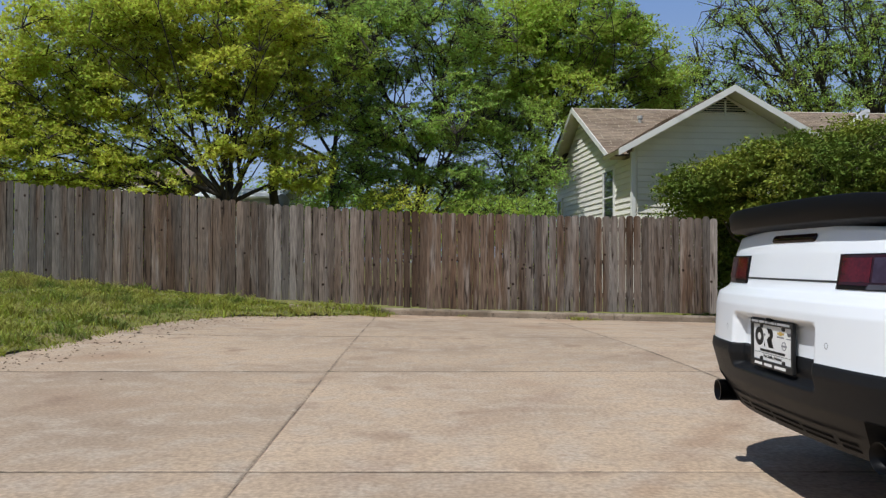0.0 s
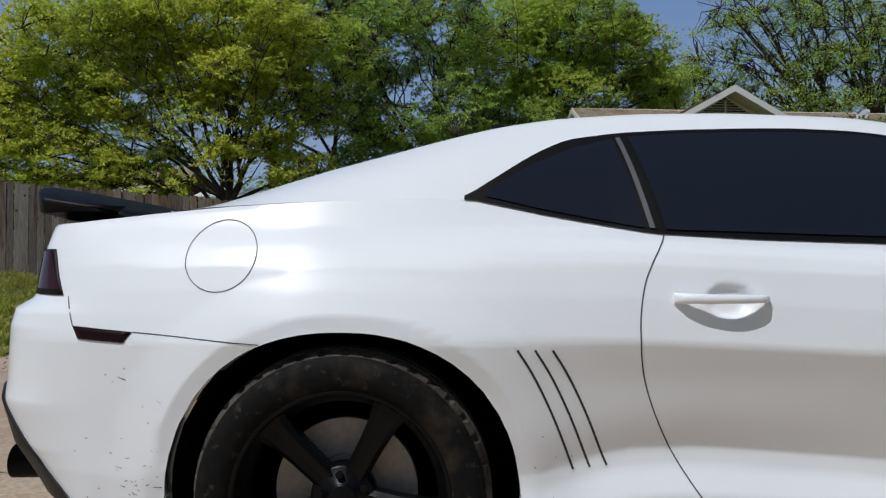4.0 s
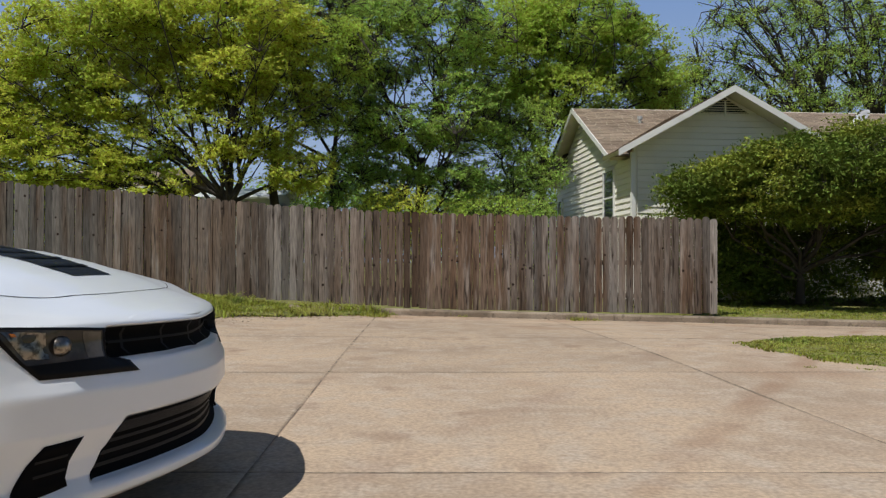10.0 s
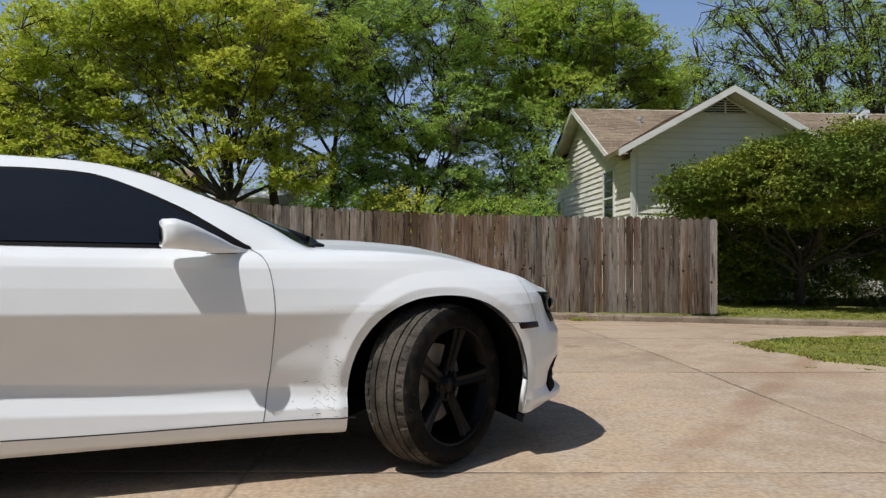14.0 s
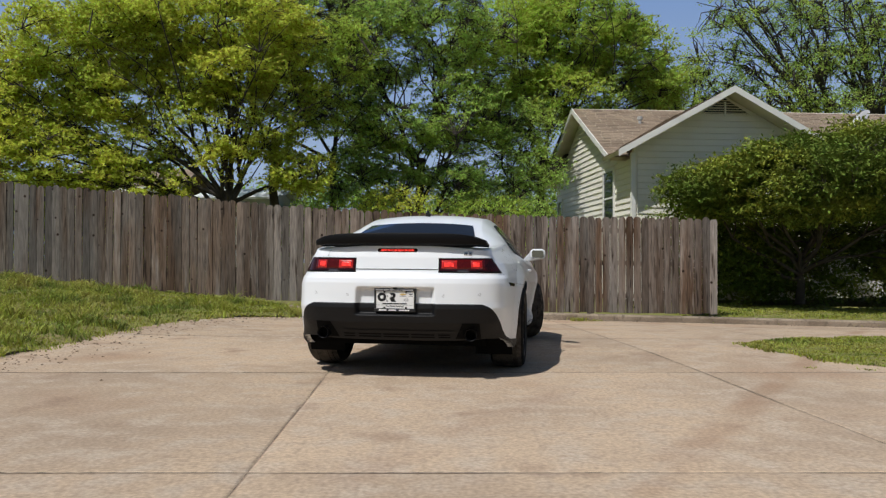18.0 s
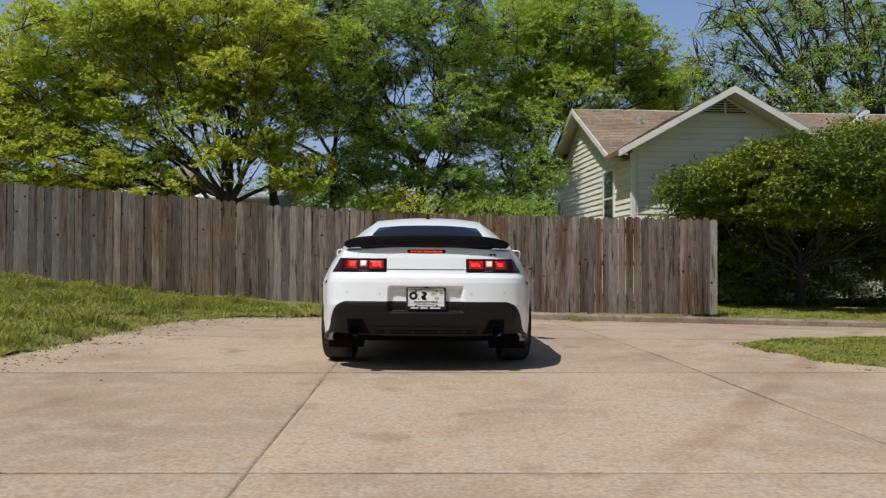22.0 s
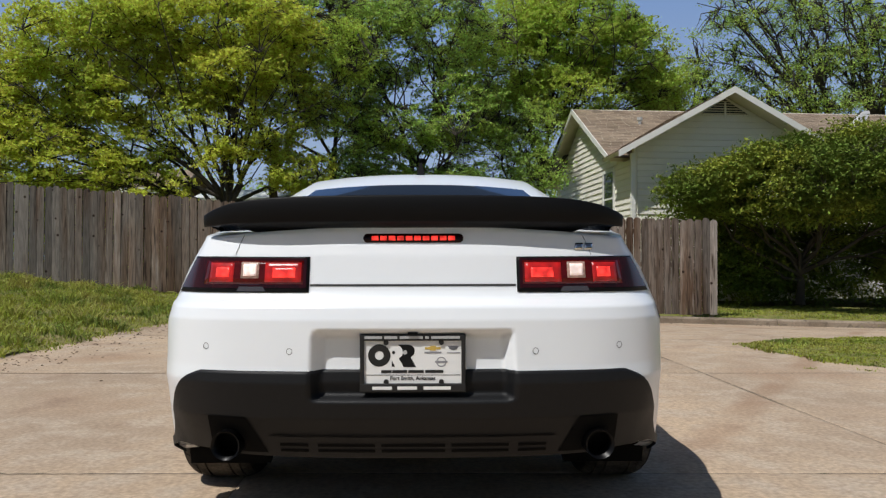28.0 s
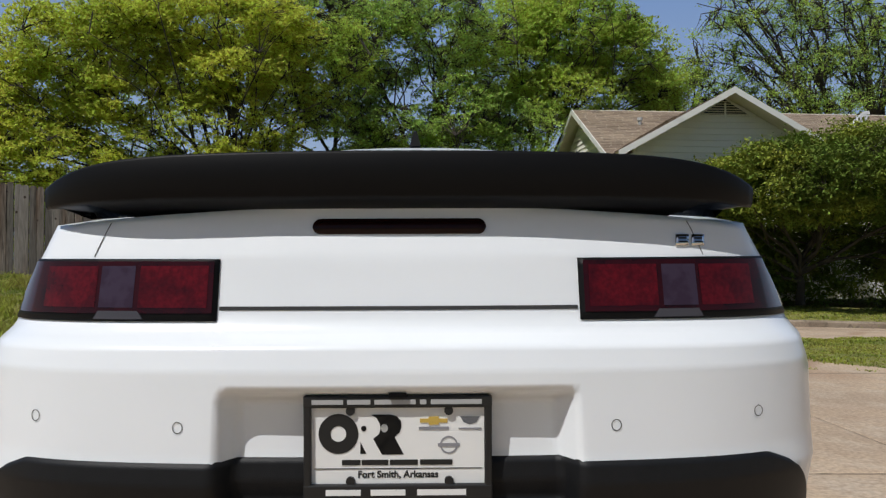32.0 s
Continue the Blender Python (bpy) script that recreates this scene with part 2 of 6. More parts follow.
for k in range(1, 7):
    part("joint_filling", joint_strip([(seam_x(k, y), y) for y in np.arange(-6, 14.3, 0.4)], (lambda y: lerp_table(y, [(4.5, 0.012), (8.0, 0.03)])) if k == 3 else (lambda y: lerp_table(y, [(4.5, 0.006), (7.5, 0.024)])), 0.0012), M["joint"], drive)
for j in range(1, 7):
    part("joint_filling", joint_strip([(x, SEAM_Y[j]) for x in np.arange(-7.3, 13.4, 0.4)], (0.04, 0.04, 0.016, 0.03, 0.040, 0.070)[j - 1], 0.0005 if j > 3 else 0.002), M["joint"], drive)

kerb = thing("kerb", label="low weathered concrete kerb along the fence", category="kerb", kind="structure")
x = -2.9
while x < 14:
    L = 3.05
    n = 8
    prof = [(-0.075, -0.12), (-0.075, 0.085), (-0.055, 0.108), (-0.03, 0.115), (0.075, 0.118), (0.075, -0.12)]
    vs = []
    for i in range(n + 1):
        xx = x + 0.006 + (L - 0.012) * i / n
        vs += [(xx, 14.30 + a, lift(xx, 14.25) + b) for a, b in prof]
    q = len(prof)
    fs = [(i * q + c, (i + 1) * q + c, (i + 1) * q + (c + 1) % q, i * q + (c + 1) % q) for i in range(n) for c in range(q)]
    fs += [tuple(range(q)), tuple(n * q + c for c in range(q))[::-1]]
    part("kerb_stone", mesh_of("kerb_stone", vs, fs), M["curb"], kerb)
    x += L


# ---- lawns ----
def west_edge(y):
    return lerp_table(y, [(-10, -4.4), (5, -4.25), (7.1, -4.2), (9.5, -4.1), (11, -3.85), (12.1, -3.4), (13.2, -2.3), (13.9, -1.35), (14.2, -0.9)])


def lawn(name, xr, yr, step, inside, rise, label, blades, hgt):
    """A turf sheet where inside(x, y) > 0, swelling from its rim, and its blades as stuff."""
    nxs, nys = int((xr[1] - xr[0]) / step), int((yr[1] - yr[0]) / step)
    vs, idx, fs = [], {}, []
    for j in range(nys + 1):
        for i in range(nxs + 1):
            x, y = xr[0] + i * step, yr[0] + j * step
            d = inside(x, y) + 0.10 * noise.noise(Vector((x * 1.7, y * 1.7, 0)))
            if d > -0.05:
                idx[(i, j)] = len(vs)
                up = rise * (min(max(d, 0.0) / 0.30, 1.0) + 0.55 * noise.noise(Vector((x * 1.4, y * 1.9, 2)))) + 0.4 * rise * noise.noise(Vector((x * 3.4, y * 3.4, 5)))
                vs.append((x, y, lift(x, y) + min(up, 0.2) - (0.02 if d < 0 else 0)))
    for (i, j), a in idx.items():
        q = (idx.get((i + 1, j)), idx.get((i + 1, j + 1)), idx.get((i, j + 1)))
        if None not in q:
            fs.append((a, *q))
    turf = part(name, mesh_of(name, vs, fs, True), M["soil"])
    tagged(turf, label, "lawn", kind="structure")
    top = np.array([v for v in vs])
    rng = np.random.default_rng(len(vs))
    pick = top[rng.integers(0, len(top), blades)] + np.c_[rng.uniform(-step, step, (blades, 2)), np.zeros(blades)]
    clump = np.array([0.30 + 1.7 * max(noise.noise(Vector((p[0] * 1.1, p[1] * 1.5, 9))) + 0.15, 0) + 2.2 * max(noise.noise(Vector((p[0] * 2.6, p[1] * 2.6, 4))) - 0.05, 0) for p in pick])
    h = hgt * rng.uniform(0.5, 1.3, blades) * clump
    ang = rng.uniform(0, 2 * math.pi, blades)
    wd = rng.uniform(0.004, 0.010, blades)
    lean = rng.uniform(0.3, 1.7, blades) * h
    la = rng.uniform(0, 2 * math.pi, blades)
    p = pick
    side = np.c_[np.cos(ang) * wd, np.sin(ang) * wd, np.zeros(blades)]
    tip = p + np.c_[np.cos(la) * lean, np.sin(la) * lean, h]
    mid = p + np.c_[np.cos(la) * lean * 0.35, np.sin(la) * lean * 0.35, h * 0.62]
    low = p - np.array([0, 0, 0.01])
    V = np.stack([low - side, low + side, mid + side * 0.8, mid - side * 0.8, tip], 1).reshape(-1, 3)
    base = np.arange(blades)[:, None] * 5
    me = bpy.data.meshes.new("grass")
    F = np.concatenate([np.c_[base, base + 1, base + 2, base + 3], np.c_[base + 3, base + 2, base + 4, base + 4]], 0)
    me.from_pydata(V.tolist(), [], [tuple(q) if q[2] != q[3] else tuple(q[:3]) for q in F.tolist()])
    me.update()
    tagged(part("grass", me, M["grass"]), "short uneven spring grass with dry patches", "grass", kind="stuff")


lawn("lawn_west", (-13, -0.6), (4.0, 14.6), 0.12, lambda x, y: min((west_edge(y) - x), 15 - y), 0.06, "sloping spring lawn beside the drive", 95000, 0.088)


def wedge(x, y):
    north = lerp_table(x, [(3.3, 8.7), (4.27, 9.35), (5.8, 9.95), (8, 10.5), (14, 11.2)]) - y
    south = y - lerp_table(x, [(3.3, 8.5), (3.42, 7.4), (3.5, 6.9), (3.85, 6.5), (6, 6.3), (14, 6.2)])
    return min(north, south, (x - 3.35) * 1.5)


lawn("lawn_east", (3.2, 11), (5.8, 11), 0.10, wedge, 0.03, "tongue of lawn set into the concrete", 60000, 0.020)
lawn("lawn_house", (5.0, 16), (14.36, 19.5), 0.14, lambda x, y: min(y - 14.3, x - 4.9), 0.11, "lawn strip behind the kerb below the shrub", 36000, 0.035)

def tuft(x, y, n, h, r, seed, label):
    """A weed tuft in a joint: bent blades from one root."""
    rr = random.Random(seed)
    vs, fs = [], []
    for _ in range(n):
        bx, by = rr.gauss(0, r * 0.5), rr.gauss(0, r * 0.4)
        a, L = rr.uniform(0, 2 * math.pi), h * rr.uniform(0.5, 1.2)
        d = Vector((math.cos(a), math.sin(a), 0))
        sd = Vector((-d.y, d.x, 0)) * 0.004
        b0 = Vector((bx, by, -0.01))
        m0 = b0 + d * L * 0.25 + Vector((0, 0, L * 0.7))
        t0 = b0 + d * L * 0.7 + Vector((0, 0, L * rr.uniform(0.5, 1.0)))
        o = len(vs)
        vs += [b0 - sd, b0 + sd, m0 + sd, m0 - sd, t0]
        fs += [(o, o + 1, o + 2, o + 3), (o + 3, o + 2, o + 4)]
    ob = part("weed", mesh_of("weed", vs, fs), M["grass"])
    ob.matrix_basis = pose(x, y, lift(x, y))
    return tagged(ob, label, "weed", kind="stuff")


for i, (x, y, n, h, r) in enumerate([(-1.12, 13.5, 160, 0.09, 0.22), (-1.35, 13.75, 120, 0.08, 0.25), (2.46, 13.75, 130, 0.09, 0.18), (2.8, 13.95, 60, 0.06, 0.12), (-2.3, 14.12, 150, 0.10, 0.3), (3.15, 6.55, 26, 0.03, 0.06), (3.6, 6.42, 30, 0.03, 0.07), (0.35, 14.15, 40, 0.06, 0.15)]):
    tuft(x, y, n, h, r, i, "small green weed tuft growing from a joint in the concrete")

# grit and dead leaves along the kerb and the lawn's edge
rg = random.Random(21)
vs, fs = [], []
for i in range(1100):
    if i % 2:
        x, y = rg.uniform(-3.5, 9), 14.15 - abs(rg.gauss(0, 0.22))
    else:
        y = rg.uniform(3.5, 13.6)
        x = west_edge(y) + abs(rg.gauss(0.1, 0.45))
    q = rg.uniform(0.006, 0.022)
    z = lift(x, y) + 0.003
    a = rg.uniform(0, 6.28)
    o = len(vs)
    vs += [(x + q * math.cos(a + k * 1.57) * (1 if k % 2 else 0.6), y + q * math.sin(a + k * 1.57) * (1 if k % 2 else 0.6), z) for k in range(4)] + [(x, y, z + q * 0.5)]
    fs += [(o + k, o + (k + 1) % 4, o + 4) for k in range(4)]
M["grit"] = mat("grit_and_leaf_litter", (0.16, 0.11, 0.07), 0.95, island=0.6)
tagged(part("litter", mesh_of("litter", vs, fs), M["grit"]), "scattered grit and dry leaf litter on concrete", "litter", kind="stuff")

# ---- fence ----
FY = 14.62


def fence_foot(x):
    return lerp_table(x, [(-14, 1.05), (-8.6, 0.64), (-6.0, 0.42), (-3.3, 0.19), (-1.5, 0.08), (0, 0.0), (2.5, -0.05), (5.3, -0.085)])


fence = thing("fence", label="weathered grey-brown wooden privacy fence with dog-eared pickets", category="fence")


def picket_mesh(w, h, seed):
    r = random.Random(seed)
    e = 0.022
    cut = 0.045 + r.uniform(-0.012, 0.01)
    out = [(-w / 2, 0), (w / 2, 0), (w / 2, h - cut), (w / 2 - e * 1.5, h), (-w / 2 + e * 1.5, h), (-w / 2, h - cut)]
    t = 0.016
    vs = [(a, -t / 2, b) for a, b in out] + [(a, t / 2, b) for a, b in out]
    q = len(out)
    fs = [tuple(range(q)), tuple(range(q, 2 * q))[::-1]] + [(i, i + q, (i + 1) % q + q, (i + 1) % q) for i in range(q)]
    me = mesh_of("picket", vs, fs)
    me.materials.append(M["fence"])
    return me


pickets = [picket_mesh(0.136 + 0.004 * (i % 3), 1.84 + 0.012 * (i % 4 - 1.5), i) for i in range(7)]
rf = random.Random(5)
x = 5.20
while x > -12:
    ob = part("picket", pickets[rf.randrange(7)], M["fence"], fence)
    ob.matrix_basis = pose(x, FY + rf.uniform(-0.005, 0.005), fence_foot(x) + rf.uniform(-0.015, 0.012), rf.uniform(-0.5, 0.5), rf.uniform(-0.35, 0.35), rf.uniform(-2, 2))
    x -= 0.1465 + rf.uniform(-0.004, 0.006)
for zz in (0.32, 0.95, 1.58):
    for x0 in np.arange(-11.8, 5.1, 2.44):
        x1 = min(x0 + 2.44, 5.24)
        z0, z1 = fence_foot(x0) + zz, fence_foot(x1) + zz
        L = math.hypot(x1 - x0, z1 - z0)
        part("rail", box((0, 0, 0), (L, 0.038, 0.085)), M["fence"], fence).matrix_basis = pose((x0 + x1) / 2, FY + 0.03, (z0 + z1) / 2, 0, -math.degrees(math.atan2(z1 - z0, x1 - x0)), 0)
for x0 in list(np.arange(-11.8, 5.0, 2.44)) + [5.20]:
    part("post", box((0, 0, 0.8), (0.09, 0.09, 2.0)), M["fence"], fence).matrix_basis = pose(x0, FY + 0.10, fence_foot(x0))

# ---- house ----
HZ = -0.1
house = thing("house", (5.03, 20.0, 0), "cream vinyl-sided house with brown shingle roofs and white trim", "house", rz=5.0)
PB, EB, HWB = 5.47, 4.09, 2.49      # front gable: ridge height, wall top, half width
PA, EA, W0, W1 = 5.95, 3.80, 0.9, 8.9   # west wing: ridge height, eave height, front and back eaves


def quad_prism(pts, n, t):
    """A slab: the polygon pts pushed by t along n."""
    n = Vector(n).normalized() * t
    p = [Vector(q) for q in pts]
    k = len(p)
    vs = p + [q + n for q in p]
    fs = [tuple(range(k))[::-1], tuple(range(k, 2 * k))] + [(i, (i + 1) % k, (i + 1) % k + k, i + k) for i in range(k)]
    bm = bmesh.new()
    me = mesh_of("tmp", vs, fs)
    bm.from_mesh(me)
    bpy.data.meshes.remove(me)
    bmesh.ops.recalc_face_normals(bm, faces=bm.faces)
    return bm


slopeB = (PB - EB) / HWB
slopeA = (PA - EA) / ((W1 - W0) / 2 - 0.0)
wall_f = part("wall", quad_prism([(0, 0, HZ), (4.98, 0, HZ), (4.98, 0, EB), (2.49, 0, PB - 0.05), (0, 0, EB)], (0, 1, 0), 0.12), M["siding"], house, "front gable wall")
wall_w = part("wall", quad_prism([(0, 0.13, HZ), (0, 8.5, HZ), (0, 8.5, EA - 0.06), (0, (W0 + W1) / 2, PA - 0.17), (0, 1.05, EA - 0.06), (0, 0.13, 3.45)], (1, 0, 0), 0.12), M["siding"], house, "west gable wall")
part("wall", quad_prism([(13.9, 0.6, HZ), (13.9, 8.4, HZ), (13.9, 8.4, EA - 0.1), (13.9, 4.9, PA - 0.17), (13.9, 1.1, EA - 0.1), (13.9, 0.6, 3.5)], (1, 0, 0), 0.12), M["siding"], house)
part("wall", box((7.0, 8.4, 1.85), (13.8, 0.12, 3.9)), M["siding"], house)
part("wall", box((9.45, 1.2, 1.85), (8.9, 0.12, 3.9)), M["siding"], house)
part("wall", box((4.92, 0.66, 1.85), (0.12, 1.0, 3.9)), M["siding"], house)
EXPO = 0.165


def clap(x0, x1, z, flip):
    """A lapped siding board: thicker at its lower edge."""
    prof = [(0.0, 0.0), (-0.034, 0.0), (-0.034, 0.014), (-0.004, EXPO), (0.0, EXPO)]
    vs = []
    for xx in (x0, x1):
        vs += [(xx, a, z + b) if not flip else (a, xx, z + b) for a, b in prof]
    q = len(prof)
    fs = [(c, (c + 1) % q, q + (c + 1) % q, q + c) for c in range(q)] + [tuple(range(q))[::-1], tuple(range(q, 2 * q))]
    bm = bmesh.new()
    me = mesh_of("tmp", vs, fs)
    bm.from_mesh(me)
    bpy.data.meshes.remove(me)
    bmesh.ops.recalc_face_normals(bm, faces=bm.faces)
    return bm


z = 1.2
while z < PB - 0.35:
    a, b = 0.09, 4.89
    if z + EXPO > EB:
        o = (z + EXPO - EB) / slopeB
        a, b = max(a, o), min(b, 4.98 - o)
    part("siding_board", clap(a, b, z, False), M["siding"], wall_f)
    z += EXPO
z = 1.2
mid = (W0 + W1) / 2
while z < PA - 0.5:
    a, b = 0.09, 8.4
    if z + EXPO > EA:
        o = (z + EXPO - EA) / slopeA
        a, b = max(a, W0 + 0.3 + o), min(b, W1 - 0.3 - o)
    spans = [(a, b)]
    for w0, w1, zt, zb in ((1.52, 2.62, 3.62, 1.9), (7.55, 8.25, 3.2, 1.7)):
        nxt = []
        for s0, s1 in spans:
            if zb < z + EXPO / 2 < zt and s0 < w1 and s1 > w0:
                nxt += [(s0, w0), (w1, s1)]
            else:
                nxt.append((s0, s1))
        spans = nxt
    for s0, s1 in spans:
        if s1 - s0 > 0.05:
            part("siding_board", clap(s0, s1, z, True), M["siding"], wall_w)
    z += EXPO
part("corner_board", box((-0.02, 0.02, 1.85), (0.11, 0.11, 3.9)), M["trim"], house)
for w0, w1, zt, zb in ((1.52, 2.62, 3.62, 1.9), (7.55, 8.25, 3.2, 1.7)):
    win = part("window", box((-0.02, (w0 + w1) / 2, (zt + zb) / 2), (0.02, w1 - w0 - 0.16, zt - zb - 0.16)), M["winglass"], house, "dark sash window")
    part("frame", box((-0.03, w0 + 0.045, (zt + zb) / 2), (0.06, 0.09, zt - zb)), M["trim"], win)
    part("frame", box((-0.03, w1 - 0.045, (zt + zb) / 2), (0.06, 0.09, zt - zb)), M["trim"], win)
    part("frame", box((-0.03, (w0 + w1) / 2, zt - 0.045), (0.062, w1 - w0, 0.09)), M["trim"], win)
    part("sill", box((-0.04, (w0 + w1) / 2, zb + 0.03), (0.09, w1 - w0 + 0.06, 0.06)), M["trim"], win)
    part("sash_bar", box((-0.035, (w0 + w1) / 2, (zt + zb) / 2), (0.03, w1 - w0 - 0.1, 0.05)), M["trim"], win)
# roofs
OV, OVF, OVW = 0.58, 0.60, 0.37      # overhangs: gable's eaves, its front, the wing's west end


def roof_plane(p0, p1, up, name="roof"):
    """A roof slab from eave p0-p1 by the vector up, with shingle courses on it."""
    p0, p1, up = Vector(p0), Vector(p1), Vector(up)
    n = (p1 - p0).cross(up).normalized()
    if n.z < 0:
        n = -n
    r = part(name, quad_prism([p0, p1, p1 + up, p0 + up], -n, 0.10), M["soffit"], house)
    rows = int(up.length / 0.14)
    rr = random.Random(rows)
    chunks = []
    along = (p1 - p0).normalized()
    L = (p1 - p0).length
    ud = up.normalized()
    for k in range(rows):
        a = 0.0
        while a < L - 0.02:
            w = min(rr.uniform(0.22, 0.42), L - a)
            b = p0 + along * a + ud * (k * 0.14)
            lo = n * (0.008 + rr.uniform(0, 0.005))
            q = [b + lo, b + along * (w - 0.008) + lo, b + along * (w - 0.008) + ud * 0.15 + n * 0.004, b + ud * 0.15 + n * 0.004, b, b + along * (w - 0.008)]
            chunks.append((q, [(0, 1, 2, 3), (4, 5, 1, 0)]))
            a += w
    tagged(part("shingles", mesh_of("shingles", *merge(chunks)), M["shingle"], r), kind="stuff")
    return r


half = 2.49 + OV
zB = PB - half * slopeB
roof_plane((-OV, -OVF, zB), (-OV, W0 + 0.05, zB), (half, 0, half * slopeB))
roof_plane((0.12, W0 + 0.06, zB + (OV + 0.12) * slopeB), (0.12, 4.0, zB + (OV + 0.12) * slopeB), (2.49 - 0.12, 0, (2.49 - 0.12) * slopeB))
roof_plane((4.98 + OV, -OVF, zB), (4.98 + OV, 4.0, zB), (-half, 0, half * slopeB))
hw = (W1 - W0) / 2
roof_plane((-OVW, W0 - 0.02, EA), (14.3, W0 - 0.02, EA), (0, hw + 0.02, PA - EA))
roof_plane((-OVW, W1 + 0.02, EA), (14.3, W1 + 0.02, EA), (0, -hw - 0.02, PA - EA))


def bargeboard(a, b, t=(0, -0.03, 0), h=0.17):
    a, b, t = Vector(a), Vector(b), Vector(t)
    d = Vector((0, 0, -h))
    part("bargeboard", quad_prism([a, b, b + d, a + d], t, t.length), M["trim"], house)


bargeboard((-OV - 0.02, -OVF, zB + 0.02), (2.49, -OVF, PB + 0.02))
bargeboard((2.49, -OVF, PB + 0.02), (4.98 + OV + 0.02, -OVF, zB + 0.02))
bargeboard((-OVW, W0 - 0.04, EA + 0.01), (-OVW, mid, PA + 0.01), (-0.03, 0, 0))
bargeboard((-OVW, mid, PA + 0.01), (-OVW, W1 + 0.04, EA + 0.01), (-0.03, 0, 0))
vent = part("gable_vent", quad_prism([(1.77, -0.03, 4.83), (3.21, -0.03, 4.83), (2.49, -0.03, 5.28)], (0, 1, 0), 0.02), M["winglass"], house, "louvred gable vent")
for k in range(6):
    zz = 4.85 + 0.066 * k
    hwid = (5.28 - zz) / (5.28 - 4.83) * 0.72 - 0.05
    part("louvre", box((2.49, -0.045, zz + 0.03), (2 * hwid, 0.03, 0.02), pose(0, 0, 0, 30)), M["soffit"], vent)
part("vent_bar", box((2.49, -0.06, 4.98), (0.04, 0.03, 0.4)), M["trim"], vent)
pipe = part("roof_pipe", mesh_of("pipe", *tube([(1.45, 3.6, 5.0), (1.45, 3.6, 5.42)], 0.05, 10)), M["metal"], house, "galvanised roof vent pipe")
part("pipe_cap", mesh_of("cap", *tube([(1.45, 3.6, 5.37), (1.45, 3.6, 5.46)], 0.085, 10)), M["metal"], pipe)


def dish(loc, r, rz, tilt, name="satellite_dish"):
    d = thing(name, loc, "grey satellite dish on a short mast", "satellite dish", rz=rz)
    vs, fs = [(0, 0, 0)], []
    for k in range(1, 5):
        for i in range(20):
            a = 2 * math.pi * i / 20
            q = r * k / 4
            vs.append((q * math.cos(a), q * math.sin(a) * 1.1, 0.35 * q * q / r))
    fs += [(0, 1 + i, 1 + (i + 1) % 20) for i in range(20)]
    for k in range(3):
        fs += [(1 + k * 20 + i, 1 + (k + 1) * 20 + i, 1 + (k + 1) * 20 + (i + 1) % 20, 1 + k * 20 + (i + 1) % 20) for i in range(20)]
    o = part("reflector", mesh_of("reflector", vs, fs, True), M["metal"], d)
    o.modifiers.new("thick", "SOLIDIFY").thickness = 0.012
    o.matrix_basis = pose(0, 0, r * 1.1, tilt, 0, 0)
    part("mast", mesh_of("mast", *tube([(0, 0, -0.6), (0, 0, r)], 0.025, 8)), M["metal"], d)
    part("feed_arm", mesh_of("arm", *tube([(0, -r * 0.3, r * 0.5), (0, -r * 1.2, r * 0.9)], 0.014, 6)), M["metal"], d)
    return d


dish((11.15, 20.2, 4.30), 0.31, -78, 50)

# sky far beyond the gardens
vs, fs = [], []
for i in range(25):
    a = math.radians(-75 + 150 * i / 24)
    vs += [(700 * math.sin(a), 700 * math.cos(a), z) for z in (-20, 60, 140, 260, 420)]
fs = [(i * 5 + j, (i + 1) * 5 + j, (i + 1) * 5 + j + 1, i * 5 + j + 1) for i in range(24) for j in range(4)]
sm_ = bpy.data.materials.new("hazy_blue_sky")
sm_.use_nodes = True
nt_ = sm_.node_tree
nt_.nodes.clear()
em_, mo_ = nt_.nodes.new("ShaderNodeEmission"), nt_.nodes.new("ShaderNodeOutputMaterial")
ge_, se_, mr_ = nt_.nodes.new("ShaderNodeNewGeometry"), nt_.nodes.new("ShaderNodeSeparateXYZ"), nt_.nodes.new("ShaderNodeMapRange")
mr_.inputs[1].default_value, mr_.inputs[2].default_value = 40, 330
mx_ = nt_.nodes.new("ShaderNodeMix")
mx_.data_type = "RGBA"
mx_.inputs[6].default_value, mx_.inputs[7].default_value = (0.38, 0.48, 0.63, 1), (0.13, 0.255, 0.55, 1)
nt_.links.new(ge_.outputs["Position"], se_.inputs[0])
nt_.links.new(se_.outputs[2], mr_.inputs[0])
nt_.links.new(mr_.outputs[0], mx_.inputs[0])
nt_.links.new(mx_.outputs[2], em_.inputs[0])
nt_.links.new(em_.outputs[0], mo_.inputs[0])
tagged(part("backdrop", mesh_of("backdrop", vs, fs, True), sm_), "pale blue spring sky beyond the trees", "sky", kind="structure")


